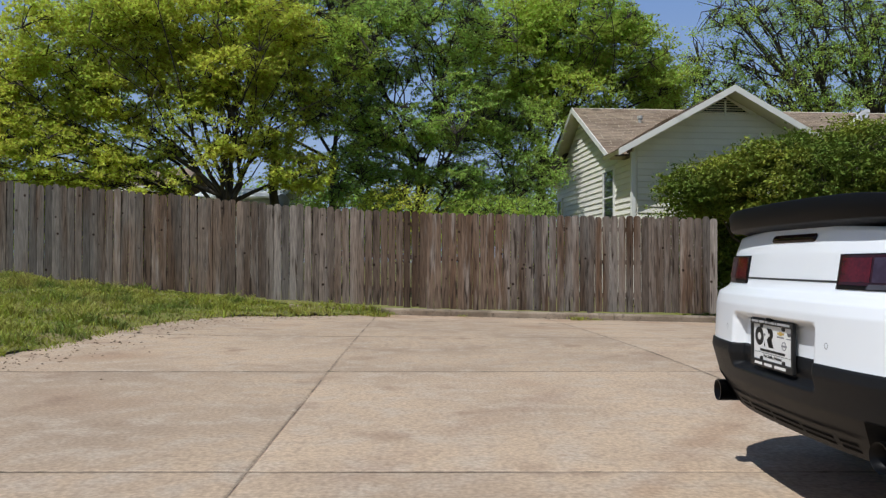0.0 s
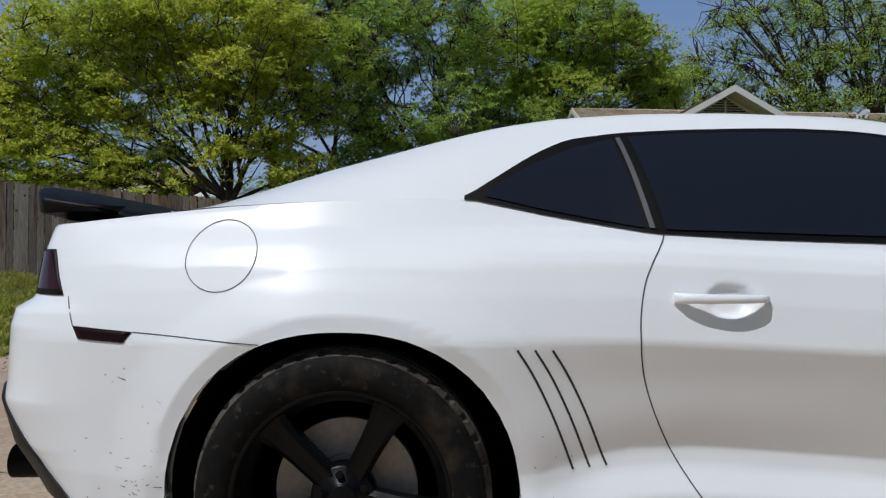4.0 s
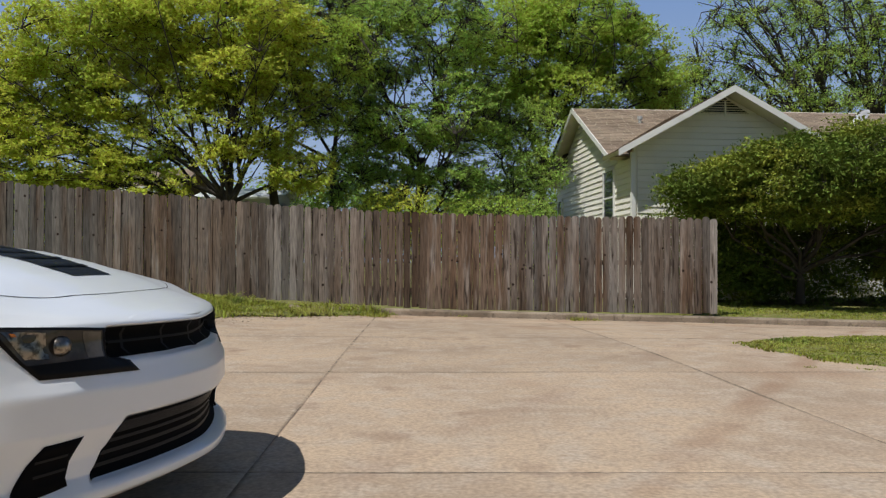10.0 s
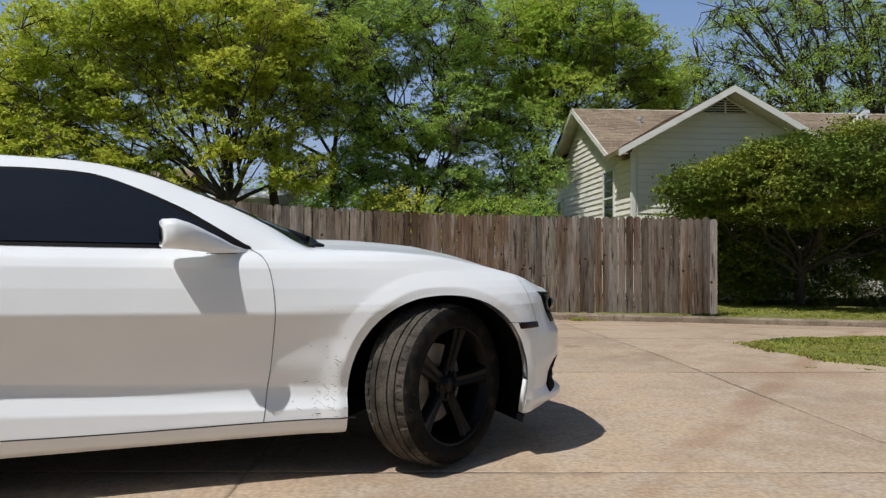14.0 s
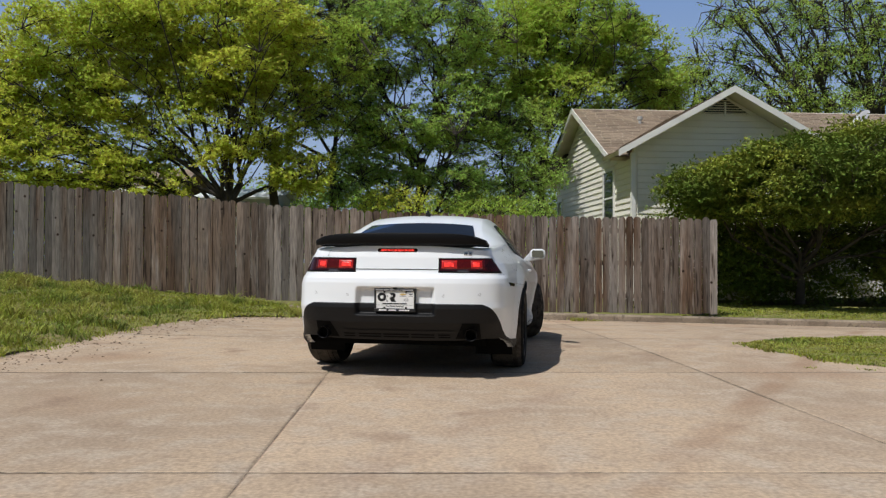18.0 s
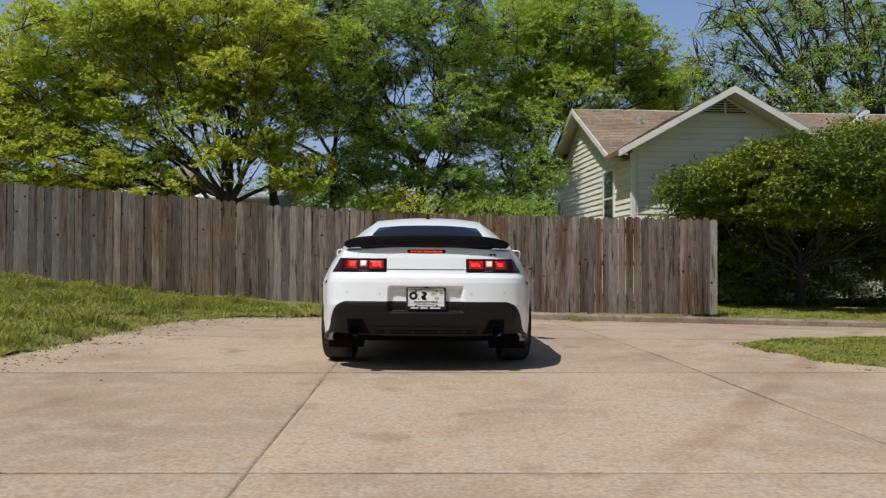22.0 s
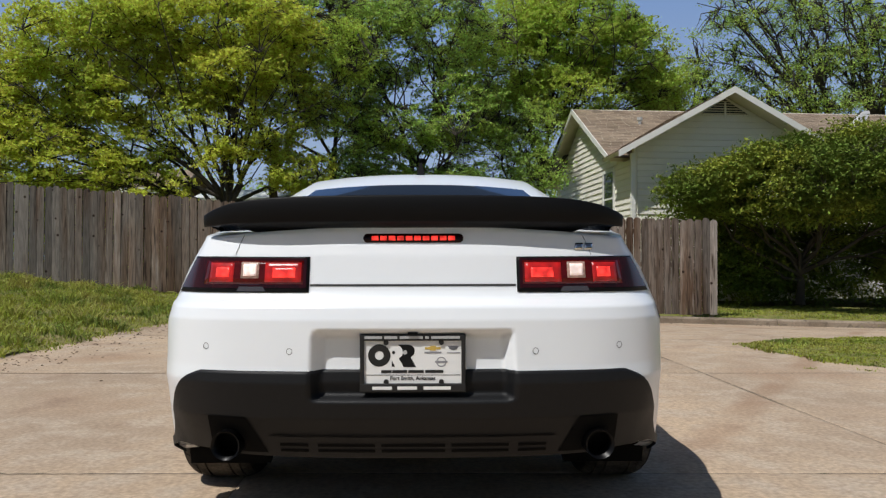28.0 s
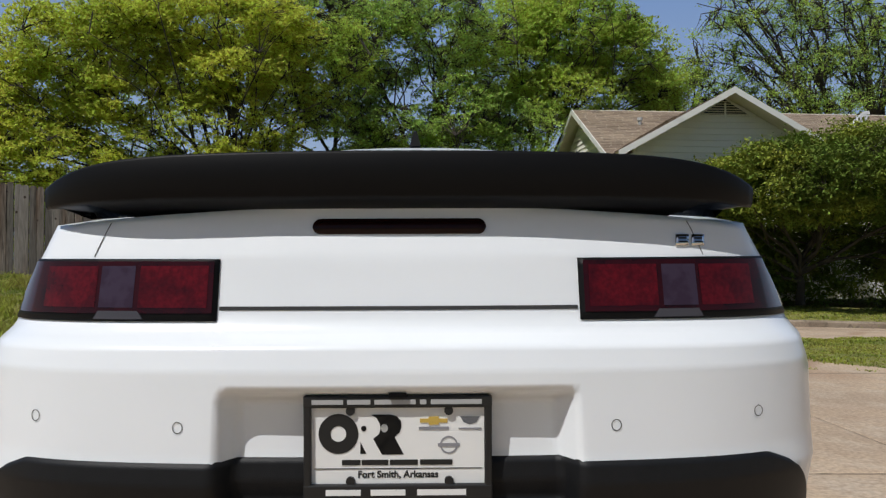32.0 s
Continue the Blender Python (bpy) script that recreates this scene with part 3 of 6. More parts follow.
# ---- trees and shrubs ----
def leaf_mesh(name, centers, per, spread, size, rng, flat=0.6):
    """Sprays of small leaves round each centre: pointed quads, drooping a little."""
    n = len(centers) * per
    c = np.repeat(np.asarray(centers), per, 0)
    m = len(centers)
    ca, ct = rng.uniform(0, 2 * math.pi, m), rng.uniform(-0.55, 0.45, m)
    axis = np.repeat(np.c_[np.cos(ca) * np.cos(ct), np.sin(ca) * np.cos(ct), np.sin(ct)], per, 0)
    run = rng.uniform(-1.8, 1.8, n)[:, None]
    p = c + axis * run * spread * 1.35 + rng.normal(0, 1, (n, 3)) * np.array([spread, spread, spread * flat]) * 0.36
    d = axis * 0.9 + rng.normal(0, 0.55, (n, 3)) + np.array([0, 0, -0.12])
    d /= np.linalg.norm(d, axis=1)[:, None] + 1e-9
    up = rng.normal(0, 1, (n, 3)) + np.array([0, 0, 2.2])
    s = np.cross(d, up)
    s /= np.linalg.norm(s, axis=1)[:, None] + 1e-9
    L = size * rng.uniform(0.6, 1.35, n)[:, None]
    V = np.stack([p - d * L * 0.5, p + s * L * 0.25, p + d * L * 0.5, p - s * L * 0.25], 1).reshape(-1, 3)
    me = bpy.data.meshes.new(name)
    me.vertices.add(4 * n)
    me.vertices.foreach_set("co", V.ravel())
    me.loops.add(4 * n)
    me.loops.foreach_set("vertex_index", np.arange(4 * n))
    me.polygons.add(n)
    me.polygons.foreach_set("loop_start", np.arange(n) * 4)
    me.update(calc_edges=True)
    return me


def tree(name, base, fork, blobs, clumps, per, size, leaf, trunk_r, seed, label, twigs=1.0, spread=0.2, category="tree", gap=0.0, wild=0.05, limb=0.55):
    """Trunk from base to fork, limbs to each blob (centre, radii, share), twigs and sprays of leaves in the blobs."""
    rng = np.random.default_rng(seed)
    rr = random.Random(seed)
    t = thing(name, base, label, category, "trees beyond the fence" if category == "tree" else "shrubs beyond the fence")
    B = Vector(base)
    chunks = []
    fork = Vector(fork) - B
    k = 7
    pts = [fork * (i / (k - 1)) + Vector((noise.noise(Vector((i * 0.6, seed, 0))), noise.noise(Vector((i * 0.6, seed, 9))), 0)) * 0.12 for i in range(k)]
    chunks.append(tube(pts, [trunk_r * (1.35 - 0.6 * (i / (k - 1)) ** 0.6) for i in range(k)], 10))
    limbs, centers = [], []
    total = sum(s for _, _, s in blobs)

    def bough(s0, tgt, r0, r1, n=8):
        path = []
        sag = Vector((rr.gauss(0, 0.25), rr.gauss(0, 0.25), rr.uniform(-0.1, 0.45)))
        L = (tgt - s0).length
        for i in range(n):
            f = i / (n - 1)
            jit = Vector((rr.gauss(0, 1), rr.gauss(0, 1), rr.gauss(0, 0.8))) * (wild * min(L, 2.5) * 0.5 if 0 < i < n - 1 else 0)
            path.append(s0.lerp(tgt, f) + sag * math.sin(f * math.pi) * min(L / 3, 1) + jit)
        chunks.append(tube(path, [r0 + (r1 - r0) * (i / (n - 1)) ** 0.8 for i in range(n)], 6, False))
        return path
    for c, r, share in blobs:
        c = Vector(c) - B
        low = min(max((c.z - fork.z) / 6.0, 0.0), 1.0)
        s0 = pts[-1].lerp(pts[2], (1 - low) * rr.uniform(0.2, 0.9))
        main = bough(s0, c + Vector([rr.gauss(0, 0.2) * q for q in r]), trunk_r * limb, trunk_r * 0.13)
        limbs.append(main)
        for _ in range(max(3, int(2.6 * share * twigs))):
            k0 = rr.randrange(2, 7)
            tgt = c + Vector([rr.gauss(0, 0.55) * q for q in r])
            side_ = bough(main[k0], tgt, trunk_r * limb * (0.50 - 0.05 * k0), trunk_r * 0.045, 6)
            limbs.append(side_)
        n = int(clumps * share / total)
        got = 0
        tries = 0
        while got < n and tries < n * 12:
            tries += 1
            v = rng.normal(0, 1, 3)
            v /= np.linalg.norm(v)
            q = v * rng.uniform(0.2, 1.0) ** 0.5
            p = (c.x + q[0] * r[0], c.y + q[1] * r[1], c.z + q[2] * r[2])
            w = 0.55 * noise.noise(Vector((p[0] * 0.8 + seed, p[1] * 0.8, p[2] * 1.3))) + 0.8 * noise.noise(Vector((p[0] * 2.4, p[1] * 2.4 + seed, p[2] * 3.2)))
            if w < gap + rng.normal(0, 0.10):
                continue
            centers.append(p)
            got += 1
    allp = [(p, i) for path in limbs for i, p in enumerate(path) if i >= 2]
    step = max(1, int(len(centers) / max(1, 520 * twigs)))
    ap = np.array([list(p) for p, _ in allp])
    for cc in centers[::step]:
        d = np.linalg.norm(ap - np.array(cc), axis=1)
        j = int(np.argmin(d))
        s0, e0 = Vector(ap[j]), Vector(cc)
        m0 = s0.lerp(e0, 0.5) + Vector((rr.gauss(0, 0.12), rr.gauss(0, 0.12), rr.uniform(0, 0.25)))
        m1 = s0.lerp(e0, 0.8) + Vector((rr.gauss(0, 0.08), rr.gauss(0, 0.08), rr.uniform(0, 0.12)))
        chunks.append(tube([s0, m0, m1, e0], [trunk_r * 0.10, trunk_r * 0.07, trunk_r * 0.045, trunk_r * 0.02], 4, False))
    part("trunk", mesh_of("trunk", *merge(chunks), True), M["bark"], t, "dark branching trunk and limbs")
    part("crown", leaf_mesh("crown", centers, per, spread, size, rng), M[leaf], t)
    return t


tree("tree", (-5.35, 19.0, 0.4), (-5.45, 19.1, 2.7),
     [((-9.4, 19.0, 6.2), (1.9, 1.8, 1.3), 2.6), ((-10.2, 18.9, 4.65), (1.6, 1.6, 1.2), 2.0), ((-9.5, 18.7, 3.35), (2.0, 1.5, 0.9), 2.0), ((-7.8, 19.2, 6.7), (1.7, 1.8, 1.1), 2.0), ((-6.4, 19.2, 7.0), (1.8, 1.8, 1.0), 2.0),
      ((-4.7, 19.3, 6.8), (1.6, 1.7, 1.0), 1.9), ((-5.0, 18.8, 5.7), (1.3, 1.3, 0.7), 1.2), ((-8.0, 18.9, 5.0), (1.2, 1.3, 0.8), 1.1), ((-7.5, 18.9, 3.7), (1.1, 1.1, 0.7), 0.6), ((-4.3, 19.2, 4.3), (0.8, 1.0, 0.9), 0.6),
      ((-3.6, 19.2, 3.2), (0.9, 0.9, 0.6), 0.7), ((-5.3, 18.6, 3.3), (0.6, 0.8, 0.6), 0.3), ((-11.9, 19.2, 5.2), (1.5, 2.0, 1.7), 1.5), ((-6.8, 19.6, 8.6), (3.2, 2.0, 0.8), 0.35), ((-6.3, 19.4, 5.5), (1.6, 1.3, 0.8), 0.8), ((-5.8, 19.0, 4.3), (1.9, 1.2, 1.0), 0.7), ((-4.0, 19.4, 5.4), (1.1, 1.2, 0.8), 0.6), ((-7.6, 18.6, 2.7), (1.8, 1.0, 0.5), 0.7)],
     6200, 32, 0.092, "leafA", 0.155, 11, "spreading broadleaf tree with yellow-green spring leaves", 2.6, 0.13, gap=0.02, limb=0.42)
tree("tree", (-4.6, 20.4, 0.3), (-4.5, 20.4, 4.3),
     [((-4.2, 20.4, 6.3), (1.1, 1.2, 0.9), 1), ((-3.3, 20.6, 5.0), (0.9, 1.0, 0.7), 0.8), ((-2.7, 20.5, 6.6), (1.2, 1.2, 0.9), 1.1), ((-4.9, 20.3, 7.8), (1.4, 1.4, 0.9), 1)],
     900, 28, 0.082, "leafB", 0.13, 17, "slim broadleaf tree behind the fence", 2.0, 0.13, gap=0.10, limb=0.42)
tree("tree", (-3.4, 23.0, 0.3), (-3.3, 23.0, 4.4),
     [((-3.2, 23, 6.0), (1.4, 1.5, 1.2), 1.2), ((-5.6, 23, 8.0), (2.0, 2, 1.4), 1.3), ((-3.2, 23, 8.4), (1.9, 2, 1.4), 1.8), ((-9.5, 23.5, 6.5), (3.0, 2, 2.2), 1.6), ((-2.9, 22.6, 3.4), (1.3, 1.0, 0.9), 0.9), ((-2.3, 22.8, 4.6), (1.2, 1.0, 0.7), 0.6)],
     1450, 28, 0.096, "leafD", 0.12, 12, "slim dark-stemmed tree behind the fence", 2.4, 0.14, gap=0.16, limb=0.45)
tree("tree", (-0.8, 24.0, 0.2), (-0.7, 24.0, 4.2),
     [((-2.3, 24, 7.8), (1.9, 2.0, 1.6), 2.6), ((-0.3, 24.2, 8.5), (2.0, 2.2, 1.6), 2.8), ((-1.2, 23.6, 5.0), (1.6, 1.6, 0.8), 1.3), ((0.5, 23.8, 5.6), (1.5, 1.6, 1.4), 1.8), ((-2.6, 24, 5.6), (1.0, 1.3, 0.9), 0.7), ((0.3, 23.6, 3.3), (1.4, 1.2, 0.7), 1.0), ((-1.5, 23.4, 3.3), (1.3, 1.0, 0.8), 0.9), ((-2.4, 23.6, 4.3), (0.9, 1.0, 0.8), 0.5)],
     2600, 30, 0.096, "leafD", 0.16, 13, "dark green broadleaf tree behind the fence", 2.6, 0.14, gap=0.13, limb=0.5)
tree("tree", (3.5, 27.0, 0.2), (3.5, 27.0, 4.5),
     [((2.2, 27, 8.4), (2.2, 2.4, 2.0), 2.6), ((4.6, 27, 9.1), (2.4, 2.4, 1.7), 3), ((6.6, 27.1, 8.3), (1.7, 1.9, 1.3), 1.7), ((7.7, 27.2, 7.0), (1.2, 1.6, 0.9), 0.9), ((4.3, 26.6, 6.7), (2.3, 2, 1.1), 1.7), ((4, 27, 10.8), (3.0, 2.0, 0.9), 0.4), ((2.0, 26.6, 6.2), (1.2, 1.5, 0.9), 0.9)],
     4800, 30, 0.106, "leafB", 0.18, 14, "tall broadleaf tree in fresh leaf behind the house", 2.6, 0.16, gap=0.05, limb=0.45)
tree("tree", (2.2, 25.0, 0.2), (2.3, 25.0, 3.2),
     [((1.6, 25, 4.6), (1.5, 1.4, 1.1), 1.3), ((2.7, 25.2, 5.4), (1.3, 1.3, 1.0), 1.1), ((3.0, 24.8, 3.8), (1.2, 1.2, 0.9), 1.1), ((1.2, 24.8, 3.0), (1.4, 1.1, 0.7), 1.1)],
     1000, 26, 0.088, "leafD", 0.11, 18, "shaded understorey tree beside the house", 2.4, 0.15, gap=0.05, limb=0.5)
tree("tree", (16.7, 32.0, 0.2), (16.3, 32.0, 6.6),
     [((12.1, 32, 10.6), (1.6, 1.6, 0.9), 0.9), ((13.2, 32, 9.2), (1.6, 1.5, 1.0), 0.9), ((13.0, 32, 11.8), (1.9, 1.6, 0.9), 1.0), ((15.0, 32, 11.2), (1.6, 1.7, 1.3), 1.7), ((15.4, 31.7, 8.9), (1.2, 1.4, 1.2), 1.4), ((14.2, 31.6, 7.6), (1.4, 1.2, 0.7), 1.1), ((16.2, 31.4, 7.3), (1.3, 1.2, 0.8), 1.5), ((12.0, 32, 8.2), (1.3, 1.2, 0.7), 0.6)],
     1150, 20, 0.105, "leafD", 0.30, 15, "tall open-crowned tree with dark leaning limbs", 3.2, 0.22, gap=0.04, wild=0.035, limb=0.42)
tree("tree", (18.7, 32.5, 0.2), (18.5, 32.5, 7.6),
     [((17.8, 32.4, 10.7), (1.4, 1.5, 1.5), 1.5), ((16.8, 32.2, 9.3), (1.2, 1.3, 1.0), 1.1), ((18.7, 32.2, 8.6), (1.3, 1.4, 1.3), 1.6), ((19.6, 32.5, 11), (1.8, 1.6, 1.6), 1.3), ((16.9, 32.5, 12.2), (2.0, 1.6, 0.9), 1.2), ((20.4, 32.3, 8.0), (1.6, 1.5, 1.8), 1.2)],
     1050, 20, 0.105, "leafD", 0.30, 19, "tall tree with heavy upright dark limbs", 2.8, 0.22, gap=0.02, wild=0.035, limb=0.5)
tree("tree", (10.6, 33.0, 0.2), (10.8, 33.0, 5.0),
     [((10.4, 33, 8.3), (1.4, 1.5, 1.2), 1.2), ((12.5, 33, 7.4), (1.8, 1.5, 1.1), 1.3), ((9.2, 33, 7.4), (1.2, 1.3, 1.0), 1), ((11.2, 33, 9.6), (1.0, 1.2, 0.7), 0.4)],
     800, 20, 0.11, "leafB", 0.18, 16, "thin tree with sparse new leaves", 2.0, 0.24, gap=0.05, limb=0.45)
# low growth behind the fence
for i, (x, y, z, rx, rz, n, leaf) in enumerate([(-1.2, 20.5, 2.3, 1.2, 0.8, 260, "leafA"), (-3.0, 20.6, 1.9, 1.2, 0.8, 200, "leafB"), (1.2, 22, 2.2, 1.2, 0.9, 260, "leafB"), (2.6, 22.5, 2.0, 0.9, 1.0, 200, "leafD"), (-4.3, 22.9, 2.2, 1.0, 0.7, 200, "leafD"), (-10.4, 20.5, 2.2, 1.6, 1.1, 380, "leafA"), (-8.6, 20.2, 1.9, 1.0, 0.7, 200, "leafB")]):
    tree("shrub", (x, y, 0.2), (x, y, 0.9), [((x, y, z), (rx, 0.9, rz), 1), ((x + 0.4, y, z - 0.8), (rx, 0.9, rz), 0.8)], n, 24, 0.085, leaf, 0.06, 30 + i, "leafy shrub behind the fence", 1.0, 0.15, "shrub", gap=-0.3)
# large shrub beside the house
tree("shrub", (8.6, 18.3, -0.1), (8.6, 18.3, 1.0),
     [((7.9, 17.2, 2.7), (2.1, 1.6, 1.0), 4.2), ((9.9, 17.2, 2.9), (2.1, 1.7, 1.1), 4.6), ((6.35, 17.9, 2.55), (1.25, 0.9, 0.75), 1.2), ((9.4, 19.0, 0.9), (3.1, 0.7, 1.1), 2.6), ((7.3, 18.9, 1.0), (1.5, 0.7, 1.2), 1.4), ((11.7, 17.3, 2.6), (1.6, 1.6, 1.4), 3.2), ((11.8, 18.9, 0.9), (1.8, 0.8, 1.2), 1.6), ((8.6, 19.1, 1.6), (3.6, 0.6, 1.6), 3.0), ((6.6, 17.3, 2.9), (0.8, 0.6, 0.5), 0.5), ((9.6, 17.2, 3.75), (0.8, 0.7, 0.5), 0.6), ((6.1, 17.2, 2.75), (0.7, 0.6, 0.45), 0.35), ((8.3, 17.3, 3.5), (0.7, 0.6, 0.4), 0.4), ((10.9, 17.2, 3.95), (0.8, 0.7, 0.45), 0.5), ((7.2, 17.0, 3.2), (0.5, 0.5, 0.4), 0.25)],
     10800, 22, 0.090, "leafC", 0.09, 40, "big dense evergreen shrub in front of the house", 1.5, 0.16, "shrub", gap=-0.12)
# far belt of trees, and the row behind the camera
for i in range(13):
    x = -34 + 5.6 * i
    r = random.Random(60 + i)
    tree("tree", (x, 48 + r.uniform(-3, 3), 0.2), (x, 48, 2.5),
         [((x + r.uniform(-1, 1), 48, r.uniform(3.2, 5.0)), (3.4, 1.5, 2.2), 1), ((x + 2, 48, 3.0), (3, 1.5, 2.0), 0.8)], 430, 12, 0.30, "leafD", 0.2, 60 + i, "distant tree in the belt beyond the gardens", 0.5, 0.4, gap=-0.15)
for i in range(9):
    x = -36 + 9 * i
    r = random.Random(90 + i)
    h = r.uniform(5.0, 8.0)
    tree("tree", (x, -38 + r.uniform(-3, 3), 0.0), (x, -38, 2.5), [((x, -38, h * 0.7), (4.2, 2.5, h * 0.35), 1)], 420, 12, 0.42, "leafB", 0.25, 90 + i, "roadside tree across the street", 0.4, 0.5, gap=-0.2)

# ---- buildings glimpsed over the fence ----
bh = thing("brick_house", (-11.3, 28.5, 0.0), "low red-brown brick house beyond the fence", "house", rz=4)
part("wall", box((0, 0, 1.75), (3.6, 4, 3.5)), M["brickfar"], bh)
part("roof", quad_prism([(-2.1, -2.3, 3.45), (2.1, -2.3, 3.45), (2.1, 0, 4.3), (-2.1, 0, 4.3)], (0, -0.3, 1), 0.12), M["shingle"], bh)
part("roof", quad_prism([(-2.1, 2.3, 3.45), (2.1, 2.3, 3.45), (2.1, 0, 4.3), (-2.1, 0, 4.3)], (0, 0.3, 1), 0.12), M["shingle"], bh)
part("fascia", box((0, -2.33, 3.42), (4.2, 0.04, 0.2)), M["trim"], bh)
wsd = thing("shed", (-6.6, 26.0, 0.0), "white painted garden shed beyond the fence", "shed", rz=-6)
part("wall", box((0, 0, 1.5), (2.6, 2.4, 3.0)), M["whitefar"], wsd)
part("roof", quad_prism([(-1.5, -1.4, 2.95), (1.5, -1.4, 2.95), (1.5, 0, 3.35), (-1.5, 0, 3.35)], (0, -0.3, 1), 0.07), M["whitefar"], wsd)
part("roof", quad_prism([(-1.5, 1.4, 2.95), (1.5, 1.4, 2.95), (1.5, 0, 3.35), (-1.5, 0, 3.35)], (0, 0.3, 1), 0.07), M["whitefar"], wsd)
dish((-4.45, 21.0, 2.35), 0.19, 30, 65)


# ---- the car: white coupe. Its own space: x forward from the rear axle, y to its left, z up ----
PLAN = [(-1.03, 0), (-1.022, 0.3), (-0.985, 0.567), (-0.908, 0.742), (-0.803, 0.824), (-0.66, 0.864), (-0.45, 0.902), (-0.2, 0.942), (0.0, 0.955), (0.3, 0.95), (0.7, 0.94), (1.4, 0.935),
        (2.1, 0.942), (2.5, 0.952), (2.852, 0.957), (3.08, 0.942), (3.24, 0.912), (3.365, 0.86), (3.465, 0.78), (3.565, 0.655), (3.636, 0.48), (3.70, 0.25), (3.732, 0)]


def spline(pts, n):
    """n points along a smooth curve through pts, by even arc length."""
    P = np.array(pts, float)
    P0 = np.vstack([2 * P[0] - P[1], P, 2 * P[-1] - P[-2]])
    P0[0], P0[-1] = P[1] * [1, -1], P[-2] * [1, -1]
    out = []
    for i in range(1, len(P0) - 2):
        a, b, c, d = P0[i - 1], P0[i], P0[i + 1], P0[i + 2]
        for t in np.linspace(0, 1, 16, endpoint=False):
            out.append(0.5 * (2 * b + (c - a) * t + (2 * a - 5 * b + 4 * c - d) * t * t + (3 * b - a - 3 * c + d) * t ** 3))
    out.append(P[-1])
    out = np.array(out)
    s = np.r_[0, np.cumsum(np.linalg.norm(np.diff(out, axis=0), axis=1))]
    u = np.linspace(0, s[-1], n)
    return np.c_[np.interp(u, s, out[:, 0]), np.interp(u, s, out[:, 1])], s[-1]


OUT, OUT_L = spline(PLAN, 1200)
TAN = np.gradient(OUT, axis=0)
TAN /= np.linalg.norm(TAN, axis=1)[:, None]
NRM = np.c_[-TAN[:, 1], TAN[:, 0]]
if NRM[600, 1] < 0:
    NRM = -NRM

# how far the skin lies inside the plan's outline, by height: at the tail, along the sides, at the nose
IN_REAR = [(0.18, 0.34), (0.25, 0.20), (0.30, 0.12), (0.44, 0.036), (0.55, 0.006), (0.595, 0.012), (0.74, 0.018), (0.785, 0.03), (0.81, 0.07), (0.83, 0.082), (0.94, 0.10), (0.985, 0.115), (1.04, 0.135), (1.06, 0.22)]
IN_SIDE = [(0.17, 0.13), (0.20, 0.075), (0.25, 0.055), (0.33, 0.058), (0.40, 0.088), (0.44, 0.092), (0.58, 0.043), (0.70, 0.0), (0.80, 0.012), (0.88, 0.03), (0.91, 0.046), (0.935, 0.074), (0.965, 0.135), (1.0, 0.155), (1.08, 0.19)]
IN_ARCH = [(0.17, 0.06), (0.25, 0.02), (0.40, 0.004), (0.60, 0.0), (0.72, 0.0), (0.78, 0.018), (0.84, 0.04), (0.90, 0.066), (0.95, 0.10), (1.0, 0.14), (1.08, 0.19)]
IN_WING = [(0.17, 0.05), (0.25, 0.02), (0.40, 0.004), (0.60, 0.0), (0.70, 0.004), (0.75, 0.016), (0.78, 0.032), (0.81, 0.056), (0.84, 0.094), (0.87, 0.15), (0.95, 0.30)]
IN_FRONT = [(0.16, 0.16), (0.20, 0.06), (0.235, -0.008), (0.26, -0.010), (0.30, 0.03), (0.36, 0.03), (0.44, 0.0), (0.55, 0.0), (0.60, 0.025), (0.66, 0.045), (0.70, 0.05), (0.73, 0.048), (0.745, 0.056), (0.78, 0.11), (0.84, 0.25)]


def bell(x, c, w):
    return math.exp(-((x - c) / w) ** 2)


def soft_step(x, a, b):
    t = min(max((x - a) / (b - a), 0.0), 1.0)
    return t * t * (3 - 2 * t)


def droop(y, z):
    """How far the nose's lines sag towards the middle."""
    return 0.014 * max(0.0, 1 - abs(y) / 0.6) * (0.25 + 0.75 * soft_step(z, 0.40, 0.60))


def recess(x, y, z):
    """Hollows pressed into the skin: number plate, upper and lower grille."""
    y = abs(y)
    if x < -0.8:
        w = 0.302 + 0.03 * (0.60 - z)
        return 0.048 * soft_step(w - y, -0.018, 0.018) * soft_step(z, 0.492, 0.515) * (1 - soft_step(z, 0.690, 0.712))
    if x > 3.2:
        up = 0.055 * soft_step(0.535 - y, -0.01, 0.02) * soft_step(z, 0.625, 0.642) * (1 - soft_step(z, 0.722, 0.734))
        w = 0.50 + 0.115 * (0.455 - z) / 0.174
        low = 0.04 * soft_step(w - y, -0.01, 0.02) * soft_step(z, 0.272, 0.29) * (1 - soft_step(z, 0.440, 0.458))
        return up + low
    return 0.0


def ledge_z(x):
    return lerp_table(x, [(0.45, 0.375), (0.69, 0.428), (0.85, 0.432), (1.36, 0.397), (1.76, 0.370), (2.45, 0.335)])


def crease_z(x):
    return lerp_table(x, [(0.3, 0.736), (0.68, 0.735), (1.23, 0.712), (2.15, 0.693), (2.5, 0.69)])


